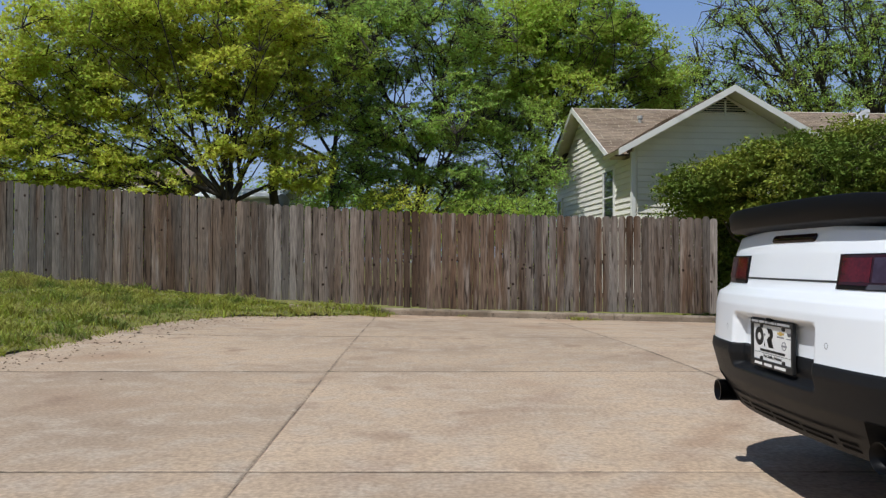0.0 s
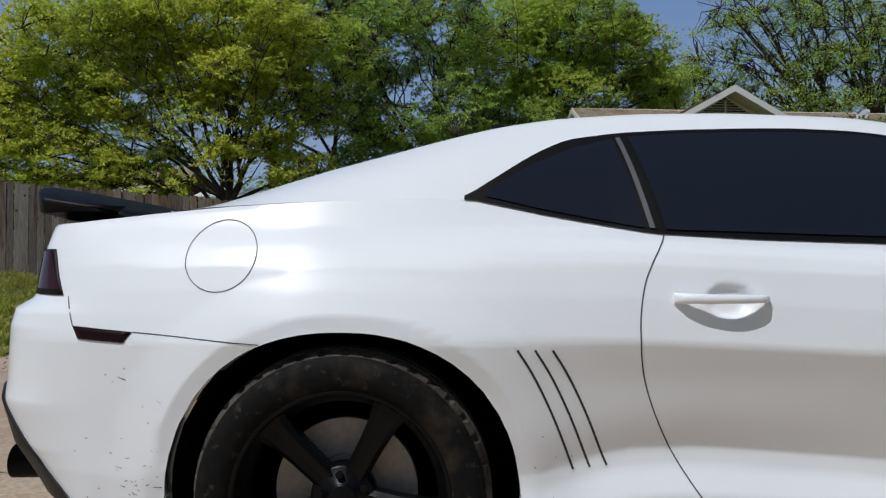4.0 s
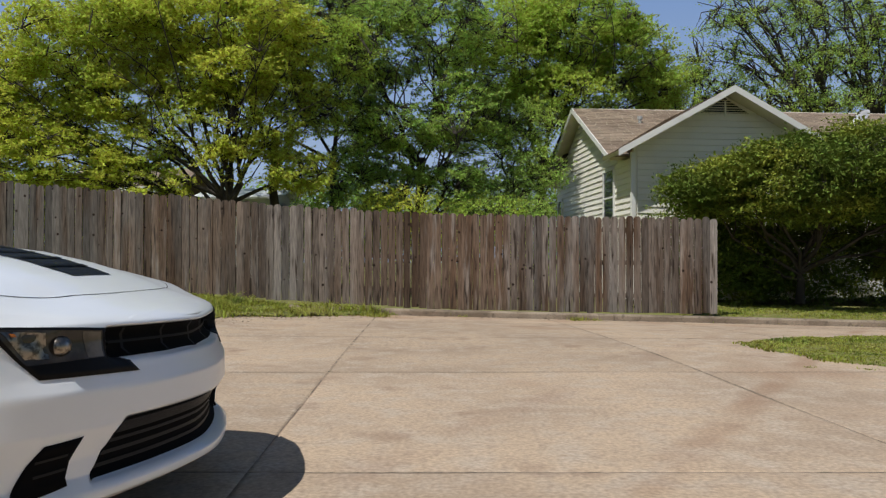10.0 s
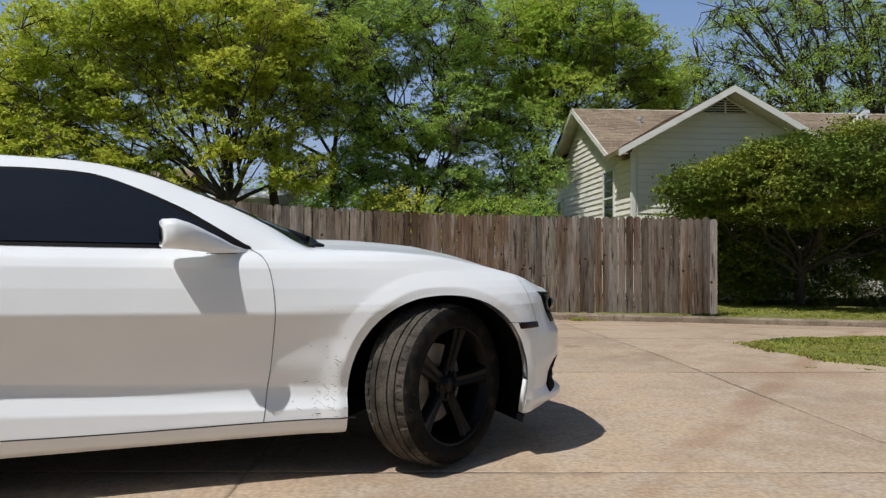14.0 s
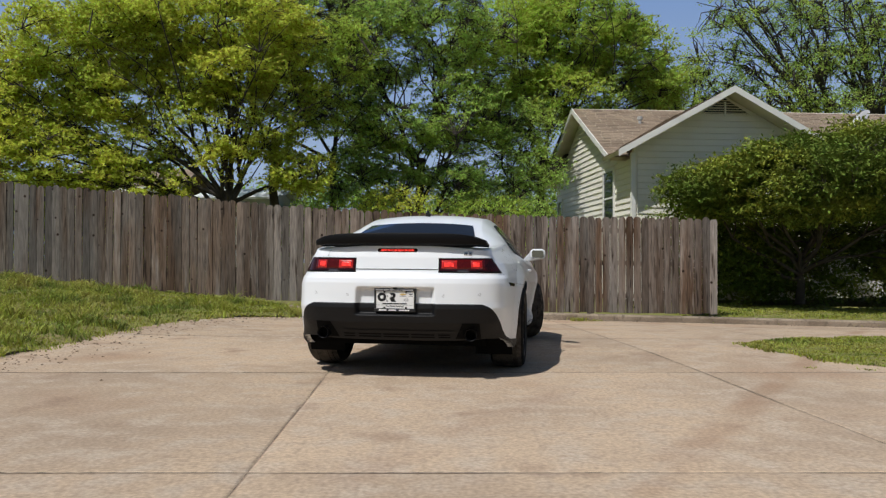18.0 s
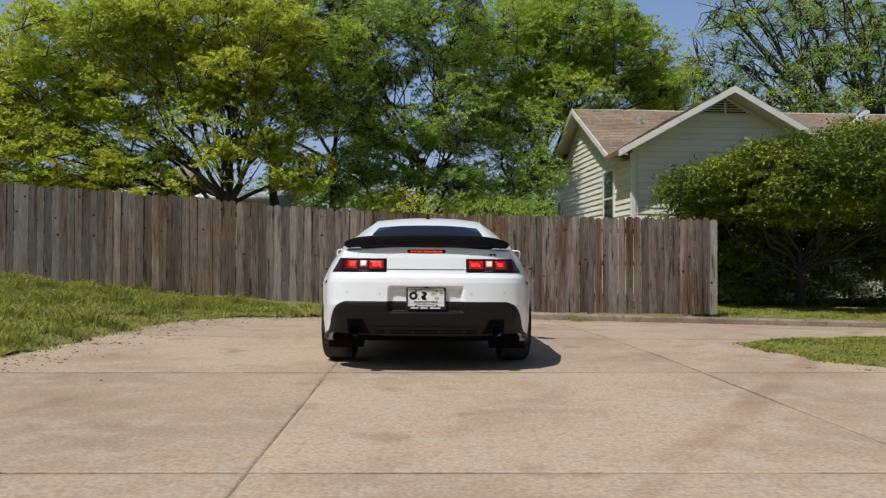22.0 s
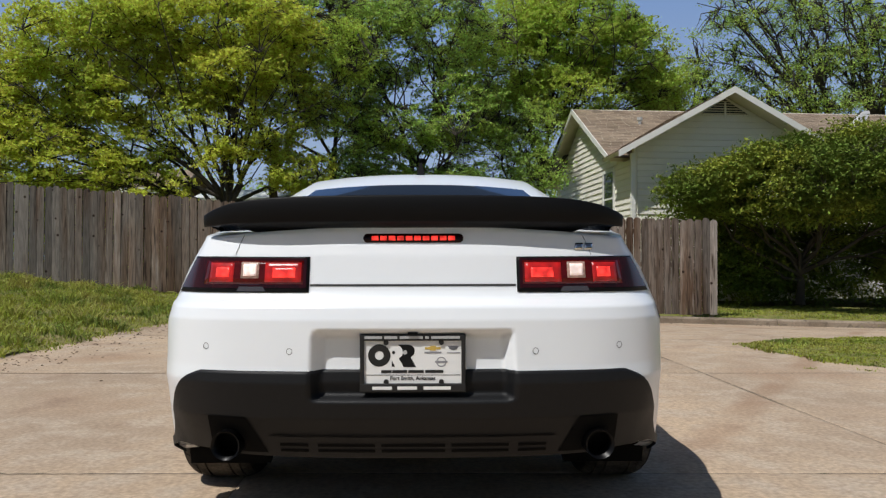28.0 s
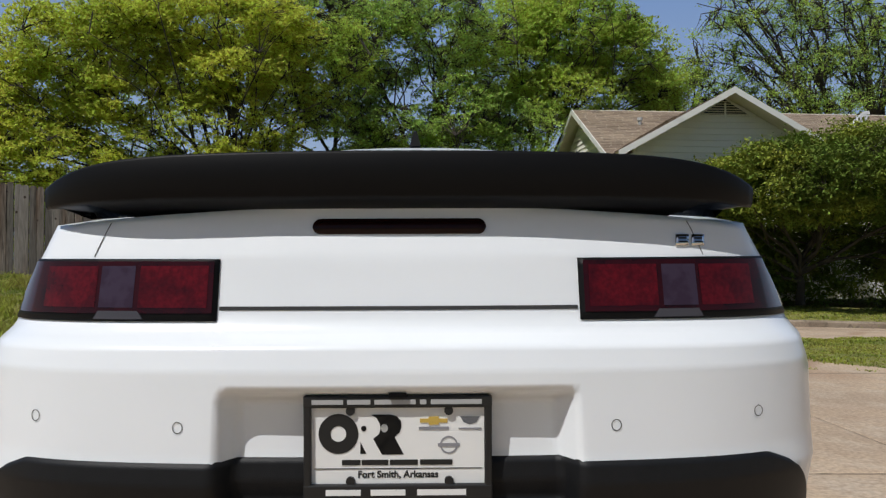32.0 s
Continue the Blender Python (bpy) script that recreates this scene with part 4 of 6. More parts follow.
def inset(x, z, y=9.0):
    """The skin's inset at x and height z (and y, for the hollows)."""
    if x > 3.2 and y < 1:
        z = z + droop(y, z)
    ledge = ledge_z(x) - 0.40
    ze = z - ledge * (soft_step(z, 0.22, 0.34) * (1 - soft_step(z, 0.44, 0.60)))
    wr = soft_step(-x, 0.60, 0.93)
    wf = soft_step(x, 3.26, 3.58)
    wa = 1.0 if x < 0 or x > 2.852 else max(bell(x, 0.0, 0.46), bell(x, 2.852, 0.46))
    crease = crease_z(x) - 0.70
    zs = ze - crease * soft_step(z, 0.5, 0.66)
    side = lerp_table(zs, IN_SIDE) * (1 - wa) + lerp_table(z, IN_ARCH) * wa
    wn_ = bell(x, 3.3, 0.30)
    side = side * (1 - wn_) + lerp_table(z, IN_WING) * wn_
    for cx_ in (0.0, 2.852):
        if abs(x - cx_) < 0.62:
            r = (abs((x - cx_) / 0.425) ** 2.25 + abs(max(z - 0.315, 0) / 0.435) ** 2.25) ** (1 / 2.25)
            wide = 1.24 if cx_ > 1 else 1.34
            side -= (0.004 + 0.009 * min(max((r - 1.0) / 0.085, 0.0), 1.0)) * (1 - min(max((r - 1.085) / (wide - 1.085), 0.0), 1.0))
    v = side * (1 - wr - wf) + lerp_table(z, IN_REAR) * wr + lerp_table(z, IN_FRONT) * wf
    if abs(x - 0.905) < 0.09:
        v += 0.020 * (1 - soft_step(math.hypot((x - 0.905) / 0.066, (z - 0.826) / 0.048), 0.45, 1.0))
    return v + (recess(x, y, z) if y < 1 else 0.0)


def at_s(s):
    f = s * (len(OUT) - 1)
    i = min(int(f), len(OUT) - 2)
    t = f - i
    return OUT[i] * (1 - t) + OUT[i + 1] * t, NRM[i] * (1 - t) + NRM[i + 1] * t


def skin(s, z, out=0.0, side=-1):
    """A point on the car's skin: s along the half outline from tail to nose, height z, on the right (-1) or left side."""
    p, n = at_s(s)
    q = p - n * (inset(p[0], z, p[1]) - out)
    return Vector((q[0], side * max(q[1], 0.0), z))


SX = [OUT[i][0] for i in range(len(OUT))]


def s_of(x):
    """The outline's parameter where it passes x on the flank."""
    return float(np.interp(x, SX, np.linspace(0, 1, len(SX))))


def on_side(x, z, out=0.0, side=-1):
    """The flank's skin at x and z."""
    s = s_of(x)
    for _ in range(4):
        s += (x - skin(s, z, 0).x) / OUT_L
    return skin(s, z, out, side)


SHOULDER = [(-1.2, 1.00), (-0.9, 1.005), (-0.76, 1.012), (-0.55, 1.034), (-0.36, 1.052), (-0.1, 1.066), (0.15, 1.075), (0.31, 1.07), (0.5, 1.03), (0.75, 0.985), (1.0, 0.972), (1.4, 0.962), (2.06, 0.950), (2.35, 0.948), (2.6, 0.938), (2.87, 0.914), (3.11, 0.872), (3.27, 0.834), (3.40, 0.798), (3.50, 0.772), (3.6, 0.756), (3.8, 0.745)]


def shoulder(p):
    """Height of the skirt's upper edge at an outline point: the tail's lid is crowned."""
    z = lerp_table(p[0], SHOULDER)
    if p[0] < -0.7:
        z += 0.032 * max(0.0, 1 - (p[1] / 0.72) ** 2)
    if p[0] > 3.3:
        z -= droop(p[1], 0.7)
    return z


def arch(x, cx):
    """Height of the wheel opening's rim at x, or 0."""
    u = abs(x - cx) / 0.425
    if u >= 1:
        return 0.0
    return 0.315 + 0.435 * (1 - u ** 2.25) ** (1 / 2.25)


def bottom(x):
    base = lerp_table(x, [(-1.1, 0.30), (-0.92, 0.325), (-0.75, 0.325), (-0.6, 0.275), (-0.43, 0.21), (0.43, 0.175), (2.43, 0.178), (3.27, 0.19), (3.5, 0.20), (3.7, 0.205)])
    return max(base, arch(x, 0.0), arch(x, 2.852))


def s_stations():
    s = list(np.linspace(0, 1, 170)) + list(np.linspace(0.0, 0.062, 34)) + list(np.linspace(0.86, 1.0, 60))
    s += [s_of(0.835 + 0.01 * i) for i in range(15)]
    for cx in (0.0, 2.852):
        for d in (-0.4252, -0.4245, -0.42, -0.41, -0.39, 0.39, 0.41, 0.42, 0.4245, 0.4252):
            s.append(s_of(cx + d))
    return sorted(set(s))


M["paint"] = mat("white_car_paint", (0.835, 0.862, 0.885), 0.32, coat=0.45, spec=0.35, fine=0.015, fine_scale=3)
M["blackplastic"] = mat("black_textured_plastic", (0.0085, 0.009, 0.010), 0.5, spec=0.24, fine=0.1, bump=0.12, bump_scale=500)
M["satinblack"] = mat("satin_black_spoiler", (0.005, 0.005, 0.0055), 0.5, spec=0.14)
M["rubber"] = mat("tyre_rubber", (0.006, 0.0058, 0.0055), 0.75, vary=((11, (0.024, 0.020, 0.015), 0.50, 0.68), (40, (0.035, 0.029, 0.022), 0.60, 0.72)), spec=0.13, fine=0.2, bump=0.15, bump_scale=120)
M["rim"] = mat("satin_black_alloy", (0.003, 0.003, 0.0034), 0.33, 0.0, spec=0.17)
M["disc"] = mat("brake_disc_steel", (0.40, 0.36, 0.31), 0.55, 0.2, fine=0.1)
M["tint"] = mat("tinted_glass", (0.011, 0.014, 0.021), 0.03, spec=0.5)
M["gap"] = mat("panel_gap_rubber", (0.05, 0.05, 0.05), 0.8, spec=0.1)
# Near-black for underbody parts and openings; their deep shade is in the colour.
M["dark"] = mat("shade_black", (0.005, 0.005, 0.005), 0.9, spec=0.1)
M["redlens"] = mat("smoked_red_lens", (0.030, 0.0025, 0.004), 0.06, spec=0.32, vary=((14, (0.018, 0.002, 0.003), 0.45, 0.6),))
M["brownlens"] = mat("smoked_brown_lens", (0.016, 0.004, 0.003), 0.15, spec=0.2)
M["redglow"] = mat("lit_red_lamp", (0.5, 0.02, 0.02), 0.3, emit=((1.0, 0.045, 0.03), 1.5), facets=38)
M["whiteglow"] = mat("lit_reversing_lamp", (0.9, 0.8, 0.75), 0.3, emit=((1.0, 0.62, 0.54), 0.62), facets=70)
M["redmid"] = mat("lit_red_reflector", (0.3, 0.01, 0.01), 0.3, emit=((1.0, 0.015, 0.010), 0.26), facets=30)
M["whitemid"] = mat("lit_clear_reflector", (0.3, 0.2, 0.16), 0.3, emit=((1.0, 0.50, 0.40), 0.2), facets=75)
M["redhalo"] = mat("red_lit_reflector", (0.05, 0.003, 0.003), 0.12, spec=0.3, emit=((1.0, 0.02, 0.015), 0.035), vary=((60, (0.03, 0.002, 0.002), 0.45, 0.6),))
M["redcell"] = mat("red_lamp_cell", (0.085, 0.003, 0.006), 0.08, spec=0.32, vary=((22, (0.05, 0.002, 0.004), 0.45, 0.62),), fine=0.3, fine_scale=120)
M["clearcell"] = mat("smoked_clear_cell", (0.045, 0.030, 0.050), 0.08, spec=0.32, vary=((30, (0.035, 0.02, 0.035), 0.45, 0.6),))
M["markerlens"] = mat("dark_marker_lens", (0.012, 0.003, 0.003), 0.2, spec=0.2)
M["tread"] = mat("dusty_tread_rubber", (0.085, 0.074, 0.062), 0.95, spec=0.1, vary=((9, (0.035, 0.031, 0.027), 0.45, 0.65),), fine=0.3, fine_scale=90)
M["clearlens"] = mat("clear_lens", (0.06, 0.055, 0.06), 0.08, spec=0.5)
M["smoke"] = mat("smoky_lamp_glass", (0.030, 0.025, 0.019), 0.06, spec=0.5, vary=((9, (0.075, 0.062, 0.046), 0.48, 0.66),))
M["lampchrome"] = mat("dull_lamp_chrome", (0.30, 0.27, 0.23), 0.28, 1.0, vary=((60, (0.10, 0.09, 0.075), 0.45, 0.6),))
M["tanglass"] = mat("pale_lamp_glass", (0.13, 0.112, 0.082), 0.1, spec=0.4, vary=((12, (0.07, 0.058, 0.042), 0.45, 0.65),))
M["amber"] = mat("amber_reflector", (0.6, 0.18, 0.02), 0.2, coat=0.5)
M["grey_trim"] = mat("grey_trim", (0.10, 0.10, 0.105), 0.35, spec=0.5)
M["mirror"] = mat("mirror_glass", (0.30, 0.31, 0.32), 0.04, 1.0)
M["chrome"] = mat("chrome", (0.75, 0.75, 0.75), 0.12, 1.0)
M["plate"] = mat("plate_white", (0.82, 0.82, 0.80), 0.35)
M["ink"] = mat("black_ink", (0.01, 0.01, 0.01), 0.5)

car = thing("car", (0, 0, 0), "white two-door sports coupe with black wheels and a black rear wing", "car")


def grid_faces(nr, nc, flip=False):
    f = [(r * nc + c, r * nc + c + 1, (r + 1) * nc + c + 1, (r + 1) * nc + c) for r in range(nr - 1) for c in range(nc - 1)]
    return [q[::-1] for q in f] if flip else f


SKIN_N = {}


def flanks():
    """The skirt of the body, both sides, and the top panels over it."""
    st = s_stations()
    lower, upper = list(np.linspace(0, 1, 40)), list(np.linspace(0, 1, 23))[1:]
    rows = len(lower) + len(upper) - 1
    chunks = []
    edge = {}
    for side in (-1, 1):
        vs = []
        for r in range(rows + 1):
            for s in st:
                p, n = at_s(s)
                zb, zt = bottom(p[0]), shoulder(p)
                knee = max(min(crease_z(p[0]), zt - 0.01), zb + 0.002)
                step = min(max(ledge_z(p[0]), zb + 0.001), knee - 0.001)
                z = (zb + (step - zb) * r / 14 if r < 14 else step + (knee - step) * (r - 14) / 25) if r < len(lower) else knee + (zt - knee) * upper[r - len(lower)]
                q = skin(s, z, 0, side)
                vs.append(q)
                if r < rows:
                    if side < 0:
                        s0, s1 = max(s - 0.0012, 0.0), min(s + 0.0012, 1.0)
                        t1 = skin(s1, z, 0, -1) - skin(s0, z, 0, -1)
                        t2 = skin(s, z + 0.004, 0, -1) - skin(s, z - 0.004, 0, -1)
                        nn_ = t1.cross(t2).normalized()
                        if nn_.dot(Vector((n[0], -n[1], 0))) < 0:
                            nn_ = -nn_
                        SKIN_N[(round(q.x, 4), round(q.y, 4), round(q.z, 4))] = nn_
                        SKIN_N[(round(q.x, 4), round(-q.y, 4), round(q.z, 4))] = Vector((nn_.x, -nn_.y, nn_.z))
        chunks.append((vs, grid_faces(rows + 1, len(st), side > 0)))
        # the turned-in lip along the lower edge
        low = [vs[i] for i in range(len(st))]
        inn = [Vector((q.x, q.y - side * 0.05 if abs(q.y) > 0.05 else q.y, q.z + 0.004)) for q in low]
        chunks.append((low + inn, grid_faces(2, len(st), side < 0)))
        edge[side] = vs[-len(st):]
    return chunks, st, edge


chunks, ST, EDGE = flanks()
RIGHT = EDGE[-1]


def crown_hood(x):
    return lerp_table(x, [(2.2, 0.045), (2.5, 0.052), (2.9, 0.052), (3.2, 0.045), (3.45, 0.042), (3.6, 0.022), (3.69, 0.0)])


def top_panel(pts, crown, bulge=None, n=22):
    """Rows across the car between the shoulder point on the right and its mirror image."""
    vs = []
    for q in pts:
        w = abs(q.y)
        for i in range(n + 1):
            a = -1 + 2 * i / n
            y = a * w
            z = q.z + crown(q.x) * (1 - abs(a) ** 2.2) + (bulge(q.x, y) if bulge else 0)
            vs.append((q.x, y, z))
    return vs, grid_faces(len(pts), n + 1)


def hood_bulge(x, y):
    k = min(max((x - 2.15) / 0.2, 0), 1) * min(max((3.62 - x) / 0.5, 0), 1)
    return 0.016 * k * (1 / (1 + math.exp((abs(y) - (0.50 - 0.06 * (x - 2.3))) / 0.018)))


hood_pts = [q for q in RIGHT if q.x > 2.0]
deck_pts = [q for q in RIGHT if q.x < -0.22]
chunks.append(top_panel(hood_pts, crown_hood, hood_bulge))
vsd, fsd = top_panel(deck_pts, lambda x: lerp_table(x, [(-1.0, 0.0), (-0.9, 0.012), (-0.5, 0.022), (-0.2, 0.02)]))
chunks.append((vsd, [f[::-1] for f in fsd]))
body_v, body_f = merge(chunks)


def welded(vs, fs, dist=0.0008):
    bm = bmesh.new()
    me = mesh_of("tmp", vs, fs)
    bm.from_mesh(me)
    bpy.data.meshes.remove(me)
    bmesh.ops.remove_doubles(bm, verts=bm.verts, dist=dist)
    bmesh.ops.recalc_face_normals(bm, faces=bm.faces)
    for f in bm.faces:
        f.smooth = True
    bm.normal_update()
    return bm


DOOR_R = [(0.25, 0.95), (0.274, 0.93), (0.343, 0.86), (0.49, 0.77), (0.61, 0.715), (0.73, 0.69), (0.849, 0.70), (0.922, 0.73), (0.99, 0.78)]
DOOR_F = [(0.25, 2.085), (0.377, 2.105), (0.48, 2.118), (0.685, 2.130), (0.839, 2.118), (0.922, 2.092), (0.96, 2.03)]


BLACK_TOP = [(-1.05, 0.592), (-0.93, 0.588), (-0.90, 0.565), (-0.84, 0.48), (-0.76, 0.385), (-0.69, 0.325), (-0.62, 0.300), (-0.42, 0.285)]


def panel_of(c, n):
    x, y, z = c.x, abs(c.y), c.z
    seam_z = lerp_table(x, [(-1.1, 0.845), (-0.72, 0.825), (-0.68, 0.75), (-0.51, 0.738), (-0.17, 0.716), (-0.1, 0.0)])
    if x < -0.55 and z < lerp_table(x, BLACK_TOP) - 0.03:
        return ""
    if x < -0.12 and z < seam_z:
        return "rear_bumper"
    if x < -0.30 and y < 0.57 and z > 0.84:
        return "boot_lid"
    if x > lerp_table(z, [(0.2, 3.24), (0.60, 3.33), (0.73, 3.28), (0.85, 3.235), (0.87, 3.24)]) and (z < 0.83 or x > 3.44 - 0.36 * y * y):
        return "front_bumper"
    if x > 2.34 and n.z > 0.75 and y < lerp_table(x, [(2.3, 0.80), (3.24, 0.75), (3.5, 0.5)]):
        return "bonnet"
    if lerp_table(z, DOOR_R) < x < lerp_table(z, DOOR_F) and z > 0.255:
        return "door_right" if c.y < 0 else "door_left"
    return "body"


def split_panels(bm):
    """Cuts the welded shell into its panels; each keeps the whole shell's normals, so that light runs on across the cuts."""
    bm.normal_update()
    back = []
    for f in bm.faces:
        k = None
        for v in f.verts:
            k = SKIN_N.get((round(v.co.x, 4), round(v.co.y, 4), round(v.co.z, 4)))
            if k is not None:
                break
        if f.normal.dot(k if k is not None and abs(f.normal.dot(k)) > 0.3 else Vector((0, 0, 1))) < 0:
            back.append(f)
    bmesh.ops.reverse_faces(bm, faces=back)
    bm.normal_update()
    groups = {}
    for f in bm.faces:
        groups.setdefault(panel_of(f.calc_center_median(), f.normal), []).append(f)
    made = {}
    groups.pop("", None)
    for name, faces in groups.items():
        idx, vs, ns = {}, [], []
        fs = []
        for f in faces:
            q = []
            for v in f.verts:
                if v not in idx:
                    idx[v] = len(vs)
                    vs.append(v.co.copy())
                    k = SKIN_N.get((round(v.co.x, 4), round(v.co.y, 4), round(v.co.z, 4)))
                    ns.append(tuple(k if k is not None and f.normal.dot(k) > 0.3 else v.normal))
                q.append(idx[v])
            fs.append(q)
        plain = "door" if name.startswith("door") else name
        me = mesh_of(plain, vs, fs, True)
        me.normals_split_custom_set_from_vertices(ns)
        made[name] = part(plain, me, M["paint"], car, "glossy white painted " + plain.replace("_", " ") + (" shell" if plain == "body" else ""))
    bm.free()
    return made


PANEL = split_panels(welded(body_v, body_f))

# cabin: belt, rail and centre line along the car
RAIL = [(-0.48, 1.036), (-0.38, 1.066), (-0.25, 1.112), (-0.09, 1.166), (0.07, 1.214), (0.23, 1.260), (0.39, 1.300), (0.55, 1.326), (0.79, 1.340), (1.03, 1.342), (1.36, 1.327), (1.51, 1.306), (1.67, 1.263), (1.83, 1.198), (1.99, 1.130), (2.14, 1.052), (2.27, 0.966), (2.32, 0.945)]
RAIL_Y = [(-0.48, 0.66), (-0.3, 0.615), (0.1, 0.545), (0.5, 0.518), (1.0, 0.53), (1.5, 0.562), (1.8, 0.625), (2.1, 0.695), (2.32, 0.745)]
MID_Z = [(-0.48, 1.045), (-0.38, 1.085), (-0.2, 1.150), (0.0, 1.222), (0.2, 1.290), (0.34, 1.332), (0.45, 1.350), (0.7, 1.372), (1.0, 1.380), (1.3, 1.368), (1.5, 1.345), (1.65, 1.300), (1.9, 1.212), (2.15, 1.116), (2.32, 1.045), (2.42, 1.0)]


def smooth_tab(x, tab):
    """A table read with a short running mean, so that its corners are soft."""
    return sum(lerp_table(x + d, tab) * w for d, w in ((-0.06, 0.15), (-0.03, 0.2), (0, 0.3), (0.03, 0.2), (0.06, 0.15)))


def belt(x):
    q = on_side(x, lerp_table(x, SHOULDER))
    return abs(q.y), q.z


def cabin(x, a, out=0.0):
    """A point of the cabin: a from 0 at the belt to 1 at the rail to 2 at the middle, right side."""
    yb, zb = belt(x)
    yr, zr = smooth_tab(x, RAIL_Y), smooth_tab(x, RAIL)
    zm = max(smooth_tab(x, MID_Z), zr)
    if a <= 1:
        b = 0.022 * math.sin(math.pi * min(a, 1)) * min(1, (zr - zb) / 0.2)
        y, z = yb + (yr - yb) * a + b, zb + (zr - zb) * a + b * 0.5
        return Vector((x, -y - out * 0.85, z + out * 0.5))
    t = a - 1
    return Vector((x, -yr * (1 - t), zr + (zm - zr) * (1 - (1 - t) ** 2.3) + out))


def cabin_patch(xs_, al, out=0.0, side=-1):
    """A grid on the cabin: at each x the list al(x) of places between belt and middle."""
    vs = []
    n = None
    for x in xs_:
        l = al(x)
        n = len(l)
        for a in l:
            q = cabin(x, a, out)
            vs.append((q.x, q.y * (-side), q.z))
    return vs, grid_faces(len(xs_), n, side < 0)


cx = list(np.linspace(-0.48, 2.32, 71))
al_all = [0, 0.12, 0.25, 0.4, 0.55, 0.7, 0.82, 0.9, 0.96, 1.0, 1.03, 1.07, 1.12, 1.2, 1.3, 1.45, 1.6, 1.8, 2.0]
cab = [cabin_patch(cx, lambda x: al_all, 0, sd) for sd in (-1, 1)]
part("roof", welded(*merge(cab)), M["paint"], car, "white roof and pillars")


def win_a(x, z):
    """The place between belt and rail at which the cabin's side stands at height z."""
    zb, zr = belt(x)[1], smooth_tab(x, RAIL)
    return min(max((z - zb) / max(zr - zb, 0.02), 0.0), 0.97)


# side windows: outer edge of the black surround, and edge of the glass
TRIM_UP = [(0.286, 1.076), (0.386, 1.135), (0.445, 1.174), (0.508, 1.212), (0.575, 1.243), (0.706, 1.264), (0.882, 1.275), (1.04, 1.280), (1.19, 1.282), (1.35, 1.273), (1.44, 1.261), (1.525, 1.233), (1.65, 1.179), (1.79, 1.109), (1.92, 1.027), (2.045, 0.956)]
TRIM_LO = [(0.286, 1.071), (0.412, 1.048), (0.565, 1.012), (0.686, 0.987), (0.792, 0.976), (1.07, 0.968), (1.352, 0.961), (1.63, 0.957), (2.045, 0.951)]
GLASS_UP = [(0.34, 1.083), (0.453, 1.153), (0.586, 1.212), (0.706, 1.245), (0.88, 1.259), (1.04, 1.264), (1.2, 1.265), (1.348, 1.259), (1.44, 1.246), (1.50, 1.233), (1.645, 1.167), (1.775, 1.092), (1.91, 1.004), (1.955, 0.973)]
GLASS_LO = [(0.34, 1.077), (0.486, 1.043), (0.731, 0.997), (0.79, 0.993), (1.212, 0.982), (1.769, 0.970), (1.955, 0.966)]


def window_patch(foot, head, side, lo, up, out, n=40):
    """A patch on the cabin's side between the curves lo and up; foot and head: its ends' x below and above."""
    vs = []
    for i in range(n):
        u = i / (n - 1)
        for j in range(8):
            v = j / 7
            x = (foot[0] + (foot[1] - foot[0]) * u) * (1 - v) + (head[0] + (head[1] - head[0]) * u) * v
            z0, z1 = smooth_line(x, lo), smooth_line(x, up)
            q = cabin(x, win_a(x, z0 + max(z1 - z0, 0.001) * v), out)
            vs.append((q.x, q.y * (-side), q.z))
    return vs, grid_faces(n, 8, side < 0)


def smooth_line(x, tab):
    return sum(lerp_table(x + d, tab) for d in (-0.02, 0.0, 0.02)) / 3


for side in (-1, 1):
    part("window_trim", mesh_of("trim", *window_patch((0.286, 2.045), (0.286, 2.045), side, TRIM_LO, TRIM_UP, 0.004, 60), True), M["satinblack"], car, "black window surround")
    part("side_window", mesh_of("glass", *window_patch((0.783, 1.95), (0.731, 1.95), side, GLASS_LO, GLASS_UP, 0.008, 50), True), M["tint"], car, "dark tinted side window")
    part("quarter_window", mesh_of("glass", *window_patch((0.342, 0.733), (0.342, 0.689), side, GLASS_LO, GLASS_UP, 0.008, 24), True), M["tint"], car, "dark tinted quarter window")
    part("window_divider", mesh_of("divider", *window_patch((0.742, 0.755), (0.698, 0.711), side, GLASS_LO, GLASS_UP, 0.009, 3), True), M["grey_trim"], car, "grey bright-edged window divider")


def across(x0, x1, edge_gap, out, n=24, cols=20):
    vs = []
    for x in np.linspace(x0, x1, n):
        yr = smooth_tab(x, RAIL_Y)
        k = edge_gap / yr
        for i in range(cols + 1):
            a = -1 + 2 * i / cols
            b = a * (1 - k)
            q = cabin(x, 1 + (1 - abs(b)), out)
            vs.append((q.x, b * yr, q.z))
    return vs, grid_faces(n, cols + 1)


part("windscreen", mesh_of("windscreen", *across(1.56, 2.33, 0.012, 0.006), True), M["tint"], car, "dark tinted windscreen")
part("rear_window", mesh_of("rear_window", *across(-0.40, 0.11, 0.075, 0.006), True), M["tint"], car, "dark tinted rear window")
